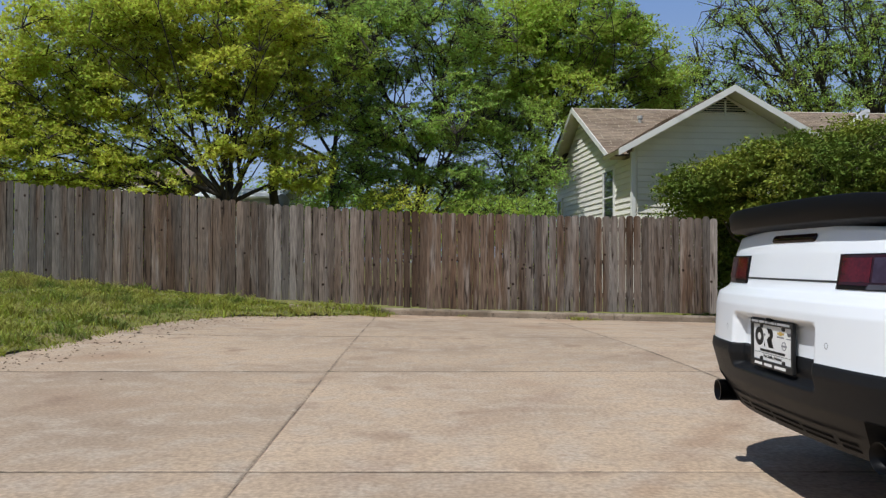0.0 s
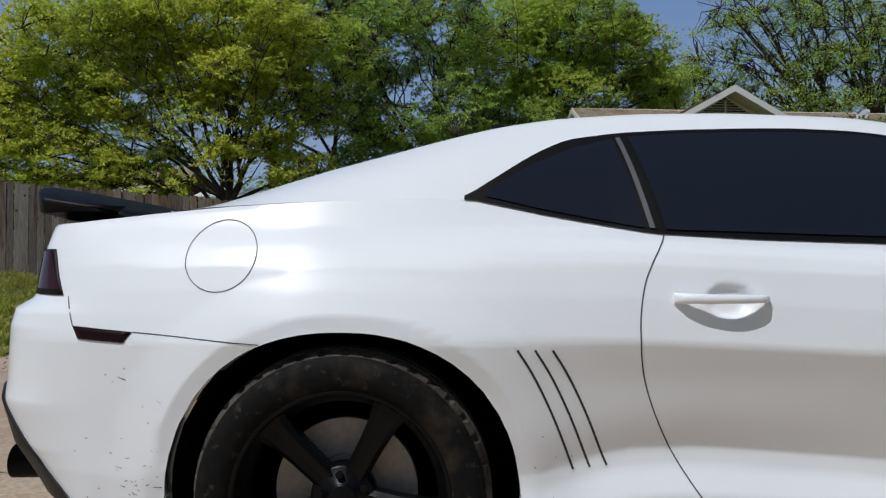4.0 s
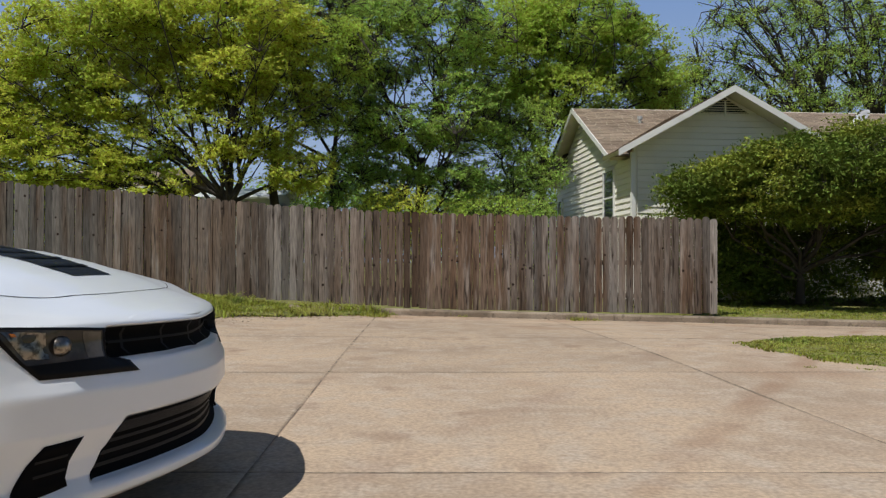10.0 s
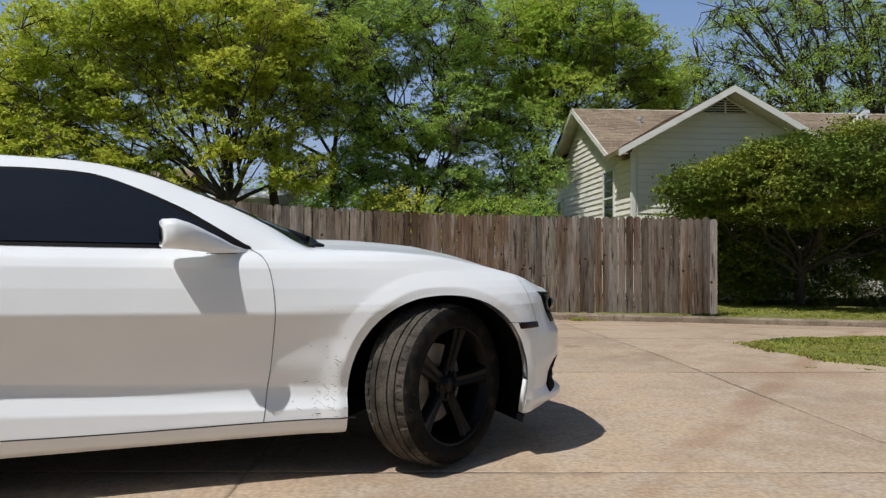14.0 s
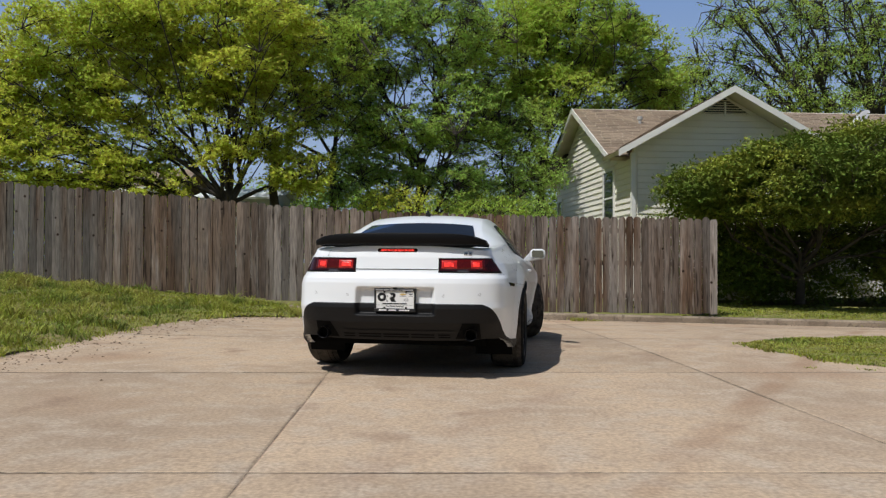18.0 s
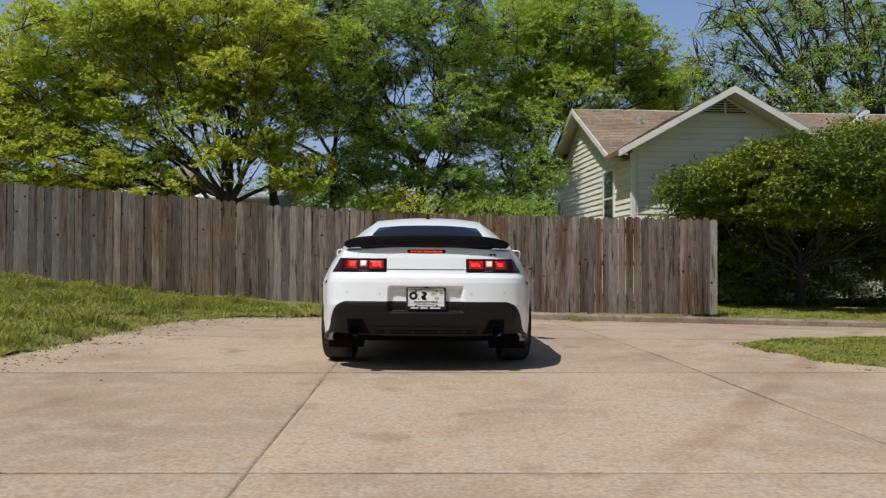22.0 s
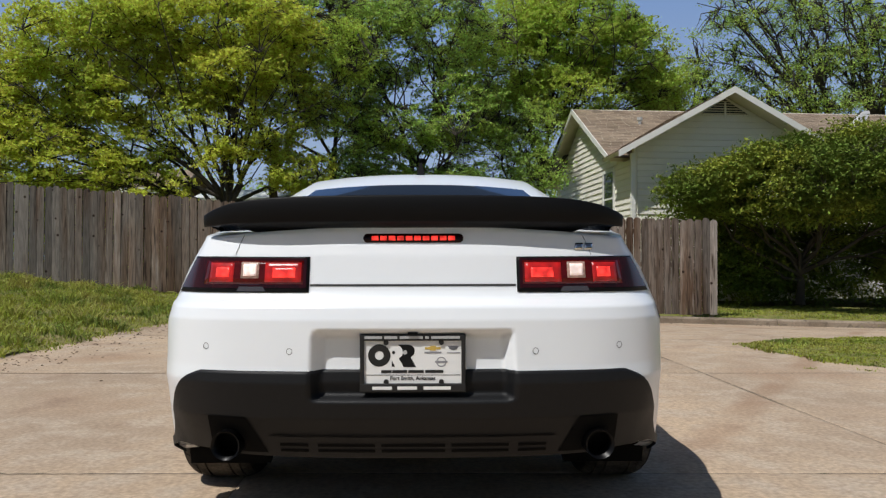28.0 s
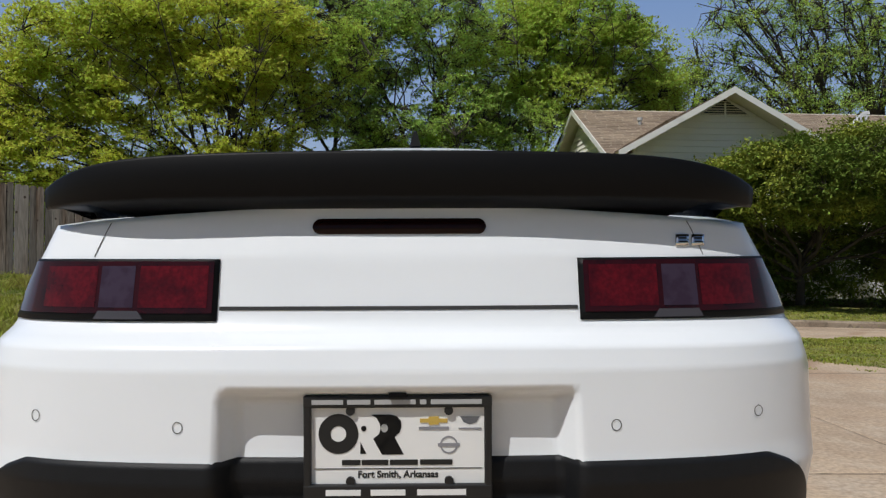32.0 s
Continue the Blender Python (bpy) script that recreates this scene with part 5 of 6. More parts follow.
# dark floor and inner wheel housings, near-black with their shade in the colour
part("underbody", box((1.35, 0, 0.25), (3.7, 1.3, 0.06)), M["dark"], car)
# Second, unseen floor panel, added to keep stray light from under the car.
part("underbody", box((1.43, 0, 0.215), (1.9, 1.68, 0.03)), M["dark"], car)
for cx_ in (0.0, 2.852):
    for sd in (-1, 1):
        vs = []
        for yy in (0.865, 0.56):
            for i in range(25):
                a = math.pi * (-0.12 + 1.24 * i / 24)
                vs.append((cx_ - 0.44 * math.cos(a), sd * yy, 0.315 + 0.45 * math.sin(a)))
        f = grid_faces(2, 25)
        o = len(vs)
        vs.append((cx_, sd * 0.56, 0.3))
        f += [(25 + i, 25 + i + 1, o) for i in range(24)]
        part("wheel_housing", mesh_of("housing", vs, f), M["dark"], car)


# ---- car details ----
Y_TOP = int(np.argmax(OUT[:, 1]))
S_ALL = np.linspace(0, 1, len(OUT))


def on_end(y, z, out=0.0, front=False):
    """The skin at the tail or the nose, at y and z."""
    side = -1 if y <= 0 else 1
    w = abs(y)
    if front:
        s = float(np.interp(w, OUT[::-1, 1][:len(OUT) - Y_TOP], S_ALL[::-1][:len(OUT) - Y_TOP]))
    else:
        s = float(np.interp(w, OUT[:Y_TOP, 1], S_ALL[:Y_TOP]))
    for _ in range(3):
        q = skin(s, z, 0, side)
        s += (w - abs(q.y)) / OUT_L * (-1 if front else 1) * 0.9
        s = min(max(s, 0.0), 1.0)
    return skin(s, z, out, side)


def on_nose(y, z, out=0.0):
    return on_end(y, z - droop(y, z), out, True)


def resample(pts, step=0.02):
    P = [Vector((a, b)) for a, b in pts]
    if 2 < len(P) < 20:
        for _ in range(3):
            Q = [P[0]]
            for a, b in zip(P, P[1:]):
                Q += [a.lerp(b, 0.25), a.lerp(b, 0.75)]
            P = Q + [P[-1]]
    out = [P[0]]
    for a, b in zip(P, P[1:]):
        n = max(1, int((b - a).length / step))
        out += [a.lerp(b, i / n) for i in range(1, n + 1)]
    return out


def seam(fn, pts, w, name="panel_gap", material="gap", parent=None, out=0.0012, closed=False):
    """A narrow band along pts on a skin function fn(u, z, out)."""
    P = resample(pts)
    vs = []
    for i, p in enumerate(P):
        a, b = P[max(i - 1, 0)], P[min(i + 1, len(P) - 1)]
        if closed and i in (0, len(P) - 1):
            a, b = P[-2], P[1]
        d = (b - a).normalized()
        n = Vector((-d.y, d.x)) * (w / 2)
        vs += [fn(p.x + n.x, p.y + n.y, out), fn(p.x - n.x, p.y - n.y, out)]
    return part(name, mesh_of(name, vs, [(2 * i, 2 * i + 1, 2 * i + 3, 2 * i + 2) for i in range(len(P) - 1)], True), M[material], parent or car)


def quad_patch(fn, c, nu, nv, out, name, material, parent=None, label="", edge=0.0):
    """A patch on a skin function between four corners (u, z): lower start, lower end, upper end, upper start; edge: thickness of its rim."""
    c = [Vector(q) for q in c]
    vs = []
    for j in range(nv + 1):
        for i in range(nu + 1):
            a, b = i / nu, j / nv
            q = c[0].lerp(c[1], a).lerp(c[3].lerp(c[2], a), b)
            o = out(q.x, q.y) if callable(out) else out
            vs.append(fn(q.x, q.y, o))
    fs = grid_faces(nv + 1, nu + 1)
    if edge:
        n = nu + 1
        rim = list(range(n)) + [r * n + nu for r in range(1, nv + 1)] + [nv * n + i for i in range(nu - 1, -1, -1)] + [r * n for r in range(nv - 1, 0, -1)]
        k = len(vs)
        for i in rim:
            a, b = (i % n) / nu, (i // n) / nv
            q = c[0].lerp(c[1], a).lerp(c[3].lerp(c[2], a), b)
            o = out(q.x, q.y) if callable(out) else out
            vs.append(fn(q.x, q.y, o - edge))
        m = len(rim)
        fs += [(rim[i], k + i, k + (i + 1) % m, rim[(i + 1) % m]) for i in range(m)]
    bm = bmesh.new()
    me = mesh_of("tmp", vs, fs, True)
    bm.from_mesh(me)
    bpy.data.meshes.remove(me)
    bmesh.ops.recalc_face_normals(bm, faces=bm.faces)
    return part(name, bm, M[material], parent or car, label)


def flank(side):
    return lambda x, z, out=0.0: on_side(x, z, out, side)


def wrap(side):
    """The tail's corner by outline place and height."""
    return lambda s, z, out=0.0: skin(s, z, out, side)


# panel gaps, vents, fuel flap, handles, side markers, mirrors on both flanks
LAMP_IN = float(np.interp(0.336, OUT[:Y_TOP, 1], S_ALL[:Y_TOP]))


def s_flank(x, z):
    s = s_of(x)
    for _ in range(4):
        s += (x - skin(s, z).x) / OUT_L
    return s


LAMP_LO, LAMP_HI = s_flank(-0.722, 0.826), s_flank(-0.782, 0.940)
EMIT = {"brake": [], "high": [], "reverse": []}
for side in (-1, 1):
    F = flank(side)
    door = PANEL["door_right" if side < 0 else "door_left"]
    seam(F, [(x, z) for z, x in DOOR_R], 0.003)
    seam(F, [(x, z) for z, x in DOOR_F], 0.003)
    seam(F, [(0.95, 0.258), (1.55, 0.246), (2.12, 0.250), (2.46, 0.246)], 0.005)
    seam(F, [(-0.705, 0.822), (-0.672, 0.750)], 0.0022)
    seam(F, [(-0.51, 0.741), (-0.34, 0.730), (-0.19, 0.719)], 0.0022)
    seam(F, [(3.248, 0.836), (3.290, 0.727), (3.335, 0.612)], 0.0016)
    seam(F, [(3.215, 0.617), (3.165, 0.620)], 0.0022)
    flap = [(-0.312 + 0.091 * math.cos(a), 0.928 + 0.090 * math.sin(a)) for a in np.linspace(0, 2 * math.pi, 49)]
    if side < 0:
        seam(F, flap, 0.002, "fuel_flap_gap", closed=True)
    for k in range(3):
        o = 0.016 + 0.041 * k
        seam(F, [(0.392 + o, 0.712), (0.43 + o, 0.655), (0.475 + o, 0.565), (0.51 + o, 0.48), (0.532 + o, 0.422 + 0.004 * k)], 0.0055, "side_vent_slot", out=0.002)
    quad_patch(F, [(-0.652, 0.722), (-0.532, 0.715), (-0.512, 0.741), (-0.672, 0.752)], 8, 3, 0.003, "side_marker", "markerlens", label="dark red rear side marker", edge=0.01)
    quad_patch(F, [(3.228, 0.588), (3.348, 0.588), (3.338, 0.616), (3.214, 0.618)], 8, 3, 0.003, "side_marker", "markerlens", label="dark front side marker", edge=0.01)
    # door handle: shaded bowl and pull
    bar = bmesh.new()
    rows_ = []
    for i in range(15):
        u = i / 14
        x = 0.772 + 0.218 * u
        lift_ = 0.030 * math.sin(math.pi * min(max(u, 0.0), 1.0)) ** 0.5 + 0.003
        h = 0.0135 - 0.004 * u
        c0 = F(x, 0.834, lift_)
        c0.y = side * (abs(F(0.78, 0.834, 0).y) + lift_)
        ring = []
        for k in range(8):
            a = 2 * math.pi * k / 8 + math.pi / 8
            ring.append(bar.verts.new((c0.x, c0.y + side * 0.010 * math.cos(a), c0.z + h * math.sin(a))))
        rows_.append(ring)
    for a, b in zip(rows_, rows_[1:]):
        for k in range(8):
            bar.faces.new((a[k], a[(k + 1) % 8], b[(k + 1) % 8], b[k]))
    bar.faces.new(rows_[0])
    bar.faces.new(rows_[-1])
    bmesh.ops.recalc_face_normals(bar, faces=bar.faces)
    for f in bar.faces:
        f.smooth = len(f.verts) == 4
    part("door_handle", bar, M["paint"], door, "white door handle")
    # mirror: rounded sections from the glass forward to the foot
    secs = [(1.690, 0.996, 0.074, 1.010, 0.046), (1.700, 0.996, 0.084, 1.010, 0.056), (1.74, 0.993, 0.084, 1.010, 0.058), (1.79, 0.975, 0.074, 1.002, 0.053), (1.84, 0.945, 0.058, 0.988, 0.045), (1.90, 0.903, 0.044, 0.970, 0.034), (1.96, 0.860, 0.028, 0.954, 0.018), (2.01, 0.832, 0.012, 0.945, 0.009)]
    mv = []
    nn = 20
    for x, cy, hy, cz, hz_ in secs:
        for k in range(nn):
            a = 2 * math.pi * k / nn
            ca, sa = math.cos(a), math.sin(a)
            mv.append((x + 0.03 * (ca > 0) * ca * 0.6, side * (cy + hy * math.copysign(abs(ca) ** 0.55, ca)), cz + hz_ * math.copysign(abs(sa) ** 0.6, sa)))
    mf = [(i * nn + k, i * nn + (k + 1) % nn, (i + 1) * nn + (k + 1) % nn, (i + 1) * nn + k) for i in range(len(secs) - 1) for k in range(nn)]
    mf += [tuple(range(nn)), tuple((len(secs) - 1) * nn + k for k in range(nn))]
    mir = part("wing_mirror", welded(mv, mf), M["paint"], car, "white door mirror")
    part("mirror_glass", mesh_of("glass", [(1.6885, side * (0.996 + a * 0.064), 1.010 + b * 0.040) for a, b in ((-1, -0.8), (-0.8, -1), (0.8, -1), (1, -0.7), (1, 0.7), (0.8, 1), (-0.8, 1), (-1, 0.8))], [tuple(range(8))]), M["mirror"], mir, "dark mirror glass")
    part("mirror_foot", box((1.925, side * 0.846, 0.934), (0.12, 0.03, 0.008), None, 0.003), M["satinblack"], mir)
    # tail lamp
    W = wrap(side)
    lamp = quad_patch(W, [(LAMP_IN, 0.826), (LAMP_LO, 0.824), (LAMP_HI, 0.941), (LAMP_IN, 0.938)], 30, 8, 0.004, "tail_lamp", "satinblack", label="smoked red tail lamp in a black surround", edge=0.02)
    d = LAMP_LO - LAMP_IN
    quad_patch(W, [(LAMP_IN + 0.014 * d, 0.840), (LAMP_LO - 0.02 * d, 0.838), (LAMP_HI - 0.025 * d, 0.936), (LAMP_IN + 0.014 * d, 0.934)], 30, 8, 0.0060, "lens", "redlens", lamp)
    quad_patch(W, [(LAMP_IN + 0.225 * d, 0.829), (LAMP_IN + 0.40 * d, 0.829), (LAMP_IN + 0.385 * d, 0.844), (LAMP_IN + 0.245 * d, 0.844)], 10, 2, 0.0065, "lens_strip", "clearlens", lamp)
    for a0, a1, m_ in ((0.03, 0.245, "redcell"), (0.262, 0.385, "clearcell"), (0.40, 0.64, "redcell")):
        quad_patch(W, [(LAMP_IN + a0 * d, 0.850), (LAMP_IN + a1 * d, 0.850), (LAMP_IN + a1 * d, 0.926), (LAMP_IN + a0 * d, 0.926)], 12, 4, 0.0068, "lamp_cell", m_, lamp)
    EMIT["brake"].append(quad_patch(W, [(LAMP_IN + 0.03 * d, 0.852), (LAMP_IN + 0.64 * d, 0.852), (LAMP_IN + 0.62 * d, 0.926), (LAMP_IN + 0.03 * d, 0.926)], 20, 4, 0.0076, "reflector", "redhalo", lamp, edge=0.012))
    for key, a0, a1, z0, z1, m_ in (("brake", 0.04, 0.235, 0.858, 0.920, "redmid"), ("reverse", 0.27, 0.378, 0.870, 0.922, "whitemid"), ("brake", 0.425, 0.595, 0.858, 0.920, "redmid"), ("brake", 0.072, 0.192, 0.873, 0.904, "redglow"), ("reverse", 0.285, 0.363, 0.878, 0.916, "whiteglow"), ("brake", 0.455, 0.548, 0.874, 0.906, "redglow")):
        EMIT[key].append(quad_patch(W, [(LAMP_IN + a0 * d, z0), (LAMP_IN + a1 * d, z0), (LAMP_IN + a1 * d, z1), (LAMP_IN + a0 * d, z1)], 8, 4, 0.0086 if m_.endswith("mid") else 0.0095, "bulb", m_, lamp, edge=0.012))
    # boot-lid gaps and parking sensors
    seam(on_end, [(side * 0.575, 0.944), (side * 0.560, 0.985), (side * 0.55, 1.008)], 0.0018)
    for y_, z_ in ((0.650, 0.660), (0.378, 0.648)):
        seam(on_end, [(side * y_ + 0.0085 * math.cos(a), z_ + 0.0095 * math.sin(a)) for a in np.linspace(0, 2 * math.pi, 25)], 0.0015, "parking_sensor", closed=True)
    # tailpipe; its cut-out is a near-black patch on the skin, painted for shade
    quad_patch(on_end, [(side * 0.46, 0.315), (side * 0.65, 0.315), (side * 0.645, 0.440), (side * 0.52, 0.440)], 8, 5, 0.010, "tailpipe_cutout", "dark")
    tp, tq = tube([(-0.962, side * 0.585, 0.350), (-0.80, side * 0.575, 0.350)], 0.046, 20, False)
    ti, tj = tube([(-0.962, side * 0.585, 0.350), (-0.80, side * 0.575, 0.350)], 0.041, 20, False)
    ring = [(i, (i + 1) % 20, 40 + (i + 1) % 20, 40 + i) for i in range(20)]
    part("tailpipe", mesh_of("tailpipe", tp + ti, tq + [tuple(i + 40 for i in f) for f in tj] + ring, True), M["rim"], car, "black tailpipe")
    # headlamp
    hl = quad_patch(on_nose, [(side * 0.735, 0.598), (side * 0.425, 0.590), (side * 0.525, 0.729), (side * 0.830, 0.752)], 16, 8, lambda y, z: 0.004 + 0.0, "headlamp", "satinblack", label="headlamp in a black surround", edge=0.02)
    quad_patch(on_nose, [(side * 0.752, 0.640), (side * 0.545, 0.645), (side * 0.545, 0.722), (side * 0.812, 0.744)], 12, 6, 0.008, "lamp_glass", "smoke", hl, "clear headlamp glass")
    quad_patch(on_nose, [(side * 0.600, 0.647), (side * 0.550, 0.647), (side * 0.550, 0.720), (side * 0.610, 0.724)], 6, 4, 0.0095, "inner_lamp", "tanglass", hl, "pale inner lamp behind the glass")
    quad_patch(on_nose, [(side * 0.752, 0.655), (side * 0.700, 0.655), (side * 0.705, 0.728), (side * 0.795, 0.738)], 6, 5, lambda y, z: 0.0095 + 0.004 * math.sin(90 * z) * math.sin(70 * y), "reflector", "lampchrome", hl, "dull chrome reflector bowl")
    pc = on_nose(side * 0.668, 0.686, 0.002)
    rv, rf_ = [(pc.x + 0.030, pc.y, pc.z)], []
    for k in range(1, 6):
        a_ = 0.5 * math.pi * k / 5
        rv += [(pc.x + 0.030 * math.cos(a_), pc.y + 0.036 * math.sin(a_) * math.cos(2 * math.pi * i / 18), pc.z + 0.031 * math.sin(a_) * math.sin(2 * math.pi * i / 18)) for i in range(18)]
    rf_ += [(0, 1 + i, 1 + (i + 1) % 18) for i in range(18)]
    rf_ += [(1 + k * 18 + i, 1 + (k + 1) * 18 + i, 1 + (k + 1) * 18 + (i + 1) % 18, 1 + k * 18 + (i + 1) % 18) for k in range(4) for i in range(18)]
    part("projector", mesh_of("projector", rv, rf_, True), M["lampchrome"], hl, "dull chrome projector lens")
    quad_patch(on_nose, [(side * 0.777, 0.722), (side * 0.767, 0.722), (side * 0.771, 0.731), (side * 0.782, 0.732)], 4, 2, 0.0145, "indicator", "amber", hl)
    # brake duct: a near-black sheet on the skin paints the shaded opening
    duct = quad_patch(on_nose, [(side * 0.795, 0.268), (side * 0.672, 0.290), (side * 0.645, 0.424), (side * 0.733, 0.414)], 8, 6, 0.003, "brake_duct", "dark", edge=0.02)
    for z_ in (0.33, 0.37):
        seam(on_nose, [(side * 0.74, z_), (side * 0.67, z_ + 0.008)], 0.008, "duct_bar", "blackplastic", duct, 0.008)

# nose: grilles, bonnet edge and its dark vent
# Both grilles' near-black sheets: black mesh with the shaded depth painted in.
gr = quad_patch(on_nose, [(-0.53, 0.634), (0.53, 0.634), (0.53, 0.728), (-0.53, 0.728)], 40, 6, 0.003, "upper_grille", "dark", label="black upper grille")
seam(on_nose, [(-0.52, 0.680), (0.52, 0.680)], 0.009, "grille_bar", "satinblack", gr, 0.012)
for k in range(5):
    y = -0.40 + 0.20 * k
    seam(on_nose, [(y, 0.636), (y, 0.726)], 0.012, "grille_fin", "satinblack", gr, 0.011)
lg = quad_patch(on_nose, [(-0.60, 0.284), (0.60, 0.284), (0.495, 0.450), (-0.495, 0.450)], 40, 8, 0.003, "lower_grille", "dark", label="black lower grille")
for z_ in (0.312, 0.345, 0.378):
    w = 0.50 + 0.10 * (0.455 - z_) / 0.174
    seam(on_nose, [(-w + 0.035, z_), (w - 0.035, z_)], 0.012, "grille_bar", "blackplastic", lg, 0.008)
quad_patch(on_nose, [(-0.535, 0.398), (0.535, 0.398), (0.497, 0.449), (-0.497, 0.449)], 40, 4, 0.006, "grille_panel", "blackplastic", lg)


HP = sorted(((q.x, abs(q.y), q.z) for q in hood_pts))
HOOD_X, HOOD_W, HOOD_E = [h[0] for h in HP], [h[1] for h in HP], [h[2] for h in HP]


def hood_z(x, y):
    w, ez = np.interp(x, HOOD_X, HOOD_W), np.interp(x, HOOD_X, HOOD_E)
    return ez + crown_hood(x) * (1 - min(abs(y) / w, 1) ** 2.2) + hood_bulge(x, y)


def on_hood(y, x, out=0.0):
    return Vector((x, y, hood_z(x, y) + out))


seam(on_hood, [(-0.745, 3.235), (-0.62, 3.335), (-0.33, 3.425), (0, 3.445), (0.33, 3.425), (0.62, 3.335), (0.745, 3.235)], 0.004)
for side in (-1, 1):
    seam(on_hood, [(side * 0.748, 3.235), (side * 0.775, 3.0), (side * 0.79, 2.7), (side * 0.80, 2.38)], 0.003)
quad_patch(on_hood, [(-0.15, 3.28), (0.15, 3.28), (0.19, 2.82), (-0.19, 2.82)], 14, 8, 0.003, "bonnet_vent", "blackplastic", PANEL["bonnet"], "black vent in the bonnet")
for k in range(4):
    seam(on_hood, [(-0.145, 2.88 + 0.10 * k), (0.145, 2.88 + 0.10 * k)], 0.024, "vent_slat", "satinblack", PANEL["bonnet"], 0.008)
quad_patch(on_hood, [(-0.70, 2.375), (0.70, 2.375), (0.66, 2.17), (-0.66, 2.17)], 20, 4, lambda y, x: 0.012, "cowl", "blackplastic", label="black cowl under the wipers", edge=0.01)
for side in (-1, 1):
    wv, wf_ = tube([(2.32, side * 0.55 - 0.05, 1.005), (2.27, side * 0.35 - 0.1, 1.040), (2.245, side * 0.12 - 0.14, 1.065)], [0.012, 0.010, 0.006], 6)
    part("wiper", mesh_of("wiper", wv, wf_), M["satinblack"], car)

# tail: black lower bumper, lid gap, number plate, high brake lamp, badge, wing
for side in (-1, 1):
    s1 = s_flank(-0.432, 0.24)
    vs = []
    cols = sorted(set(list(np.linspace(0, s1, 70)) + list(np.linspace(0, 0.062, 30))))
    for s in cols:
        x = skin(s, 0.5).x
        p, _n = at_s(s)
        zb, zt = bottom(p[0]) - 0.012, lerp_table(p[0] + 0.02, BLACK_TOP)
        if p[0] > -0.95:
            zt = lerp_table(x, BLACK_TOP)
        for j in range(45):
            v = j / 44
            vs.append(skin(s, zb + (zt - zb) * v, 0.007 if j < 44 else -0.004, side))
    part("lower_bumper", mesh_of("lower_bumper", vs, grid_faces(len(cols), 45, side > 0), True), M["blackplastic"], PANEL["rear_bumper"], "black textured lower bumper")
seam(on_end, [(-0.325, 0.8485), (0.325, 0.8485)], 0.007, "boot_gap")
# Dark strips on the black bumper paint the shade inside the diffuser slots.
for y0, y1 in ((-0.42, -0.33), (-0.30, -0.12), (-0.10, 0.10), (0.12, 0.30), (0.33, 0.42)):
    for z_ in (0.325, 0.345):
        seam(on_end, [(y0, z_), (y1, z_)], 0.010, "diffuser_slot", "dark", PANEL["rear_bumper"], 0.009)
seam(on_end, [(-0.45, 0.37), (0.45, 0.37)], 0.012, "bumper_rib", "blackplastic", PANEL["rear_bumper"], 0.016)


def pill(name, half, high, z, out, material, parent, label=""):
    """A round-ended strip on the tail, half long and high tall each way from its middle."""
    n, vs = 40, []
    for i in range(n + 1):
        y = -half * math.cos(math.pi * i / n)
        over = max(abs(y) - (half - high), 0.0) / high
        h = high * math.sqrt(max(1 - over * over, 0.0)) + 0.0002
        vs += [on_end(y, z + h * k, out if abs(k) < 1 else out - 0.003) for k in (-1, -0.85, 0, 0.85, 1)]
    return part(name, mesh_of(name, vs, grid_faces(n + 1, 5), True), M[material], parent, label)


hi_lamp = pill("high_brake_lamp", 0.160, 0.0145, 0.9975, 0.004, "brownlens", car, "slim high-level brake lamp with round ends")
pill("lens", 0.150, 0.0105, 0.9975, 0.0055, "brownlens", hi_lamp)
for k in range(10):
    y = -0.122 + 0.0271 * k
    EMIT["high"].append(quad_patch(on_end, [(y - 0.0105, 0.9905), (y + 0.0105, 0.9905), (y + 0.0105, 1.0045), (y - 0.0105, 1.0045)], 2, 2, 0.0075, "led", "redglow", hi_lamp, edge=0.006))
badge = new("badge")
badge.parent = car
badge["label"] = "small chrome model badge"
for y0 in (-0.520, -0.553):
    quad_patch(on_end, [(y0, 0.961), (y0 - 0.026, 0.961), (y0 - 0.029, 0.982), (y0 - 0.003, 0.982)], 3, 3, 0.004, "badge_block", "chrome", badge, edge=0.006)
    seam(on_end, [(y0 - 0.006, 0.968), (y0 - 0.024, 0.968)], 0.003, "badge_slot", "ink", badge, 0.0048)
    seam(on_end, [(y0 - 0.005, 0.975), (y0 - 0.023, 0.975)], 0.003, "badge_slot", "ink", badge, 0.0048)

plate = part("number_plate", box((-0.990, 0, 0.612), (0.006, 0.300, 0.150)), M["plate"], car, "white dealer plate in a black frame")
for c_, sz in (((-0.994, 0, 0.690), (0.016, 0.326, 0.021)), ((-0.994, 0, 0.535), (0.016, 0.326, 0.026)), ((-0.994, 0.156, 0.612), (0.015, 0.013, 0.166)), ((-0.994, -0.156, 0.612), (0.015, 0.013, 0.166))):
    part("plate_frame", box(c_, sz, None, 0.003), M["ink"], plate)


def flat(name, y, z, w, h, material, x=-0.9935):
    return part(name, box((x, y, z), (0.0012, w, h)), M[material], plate)


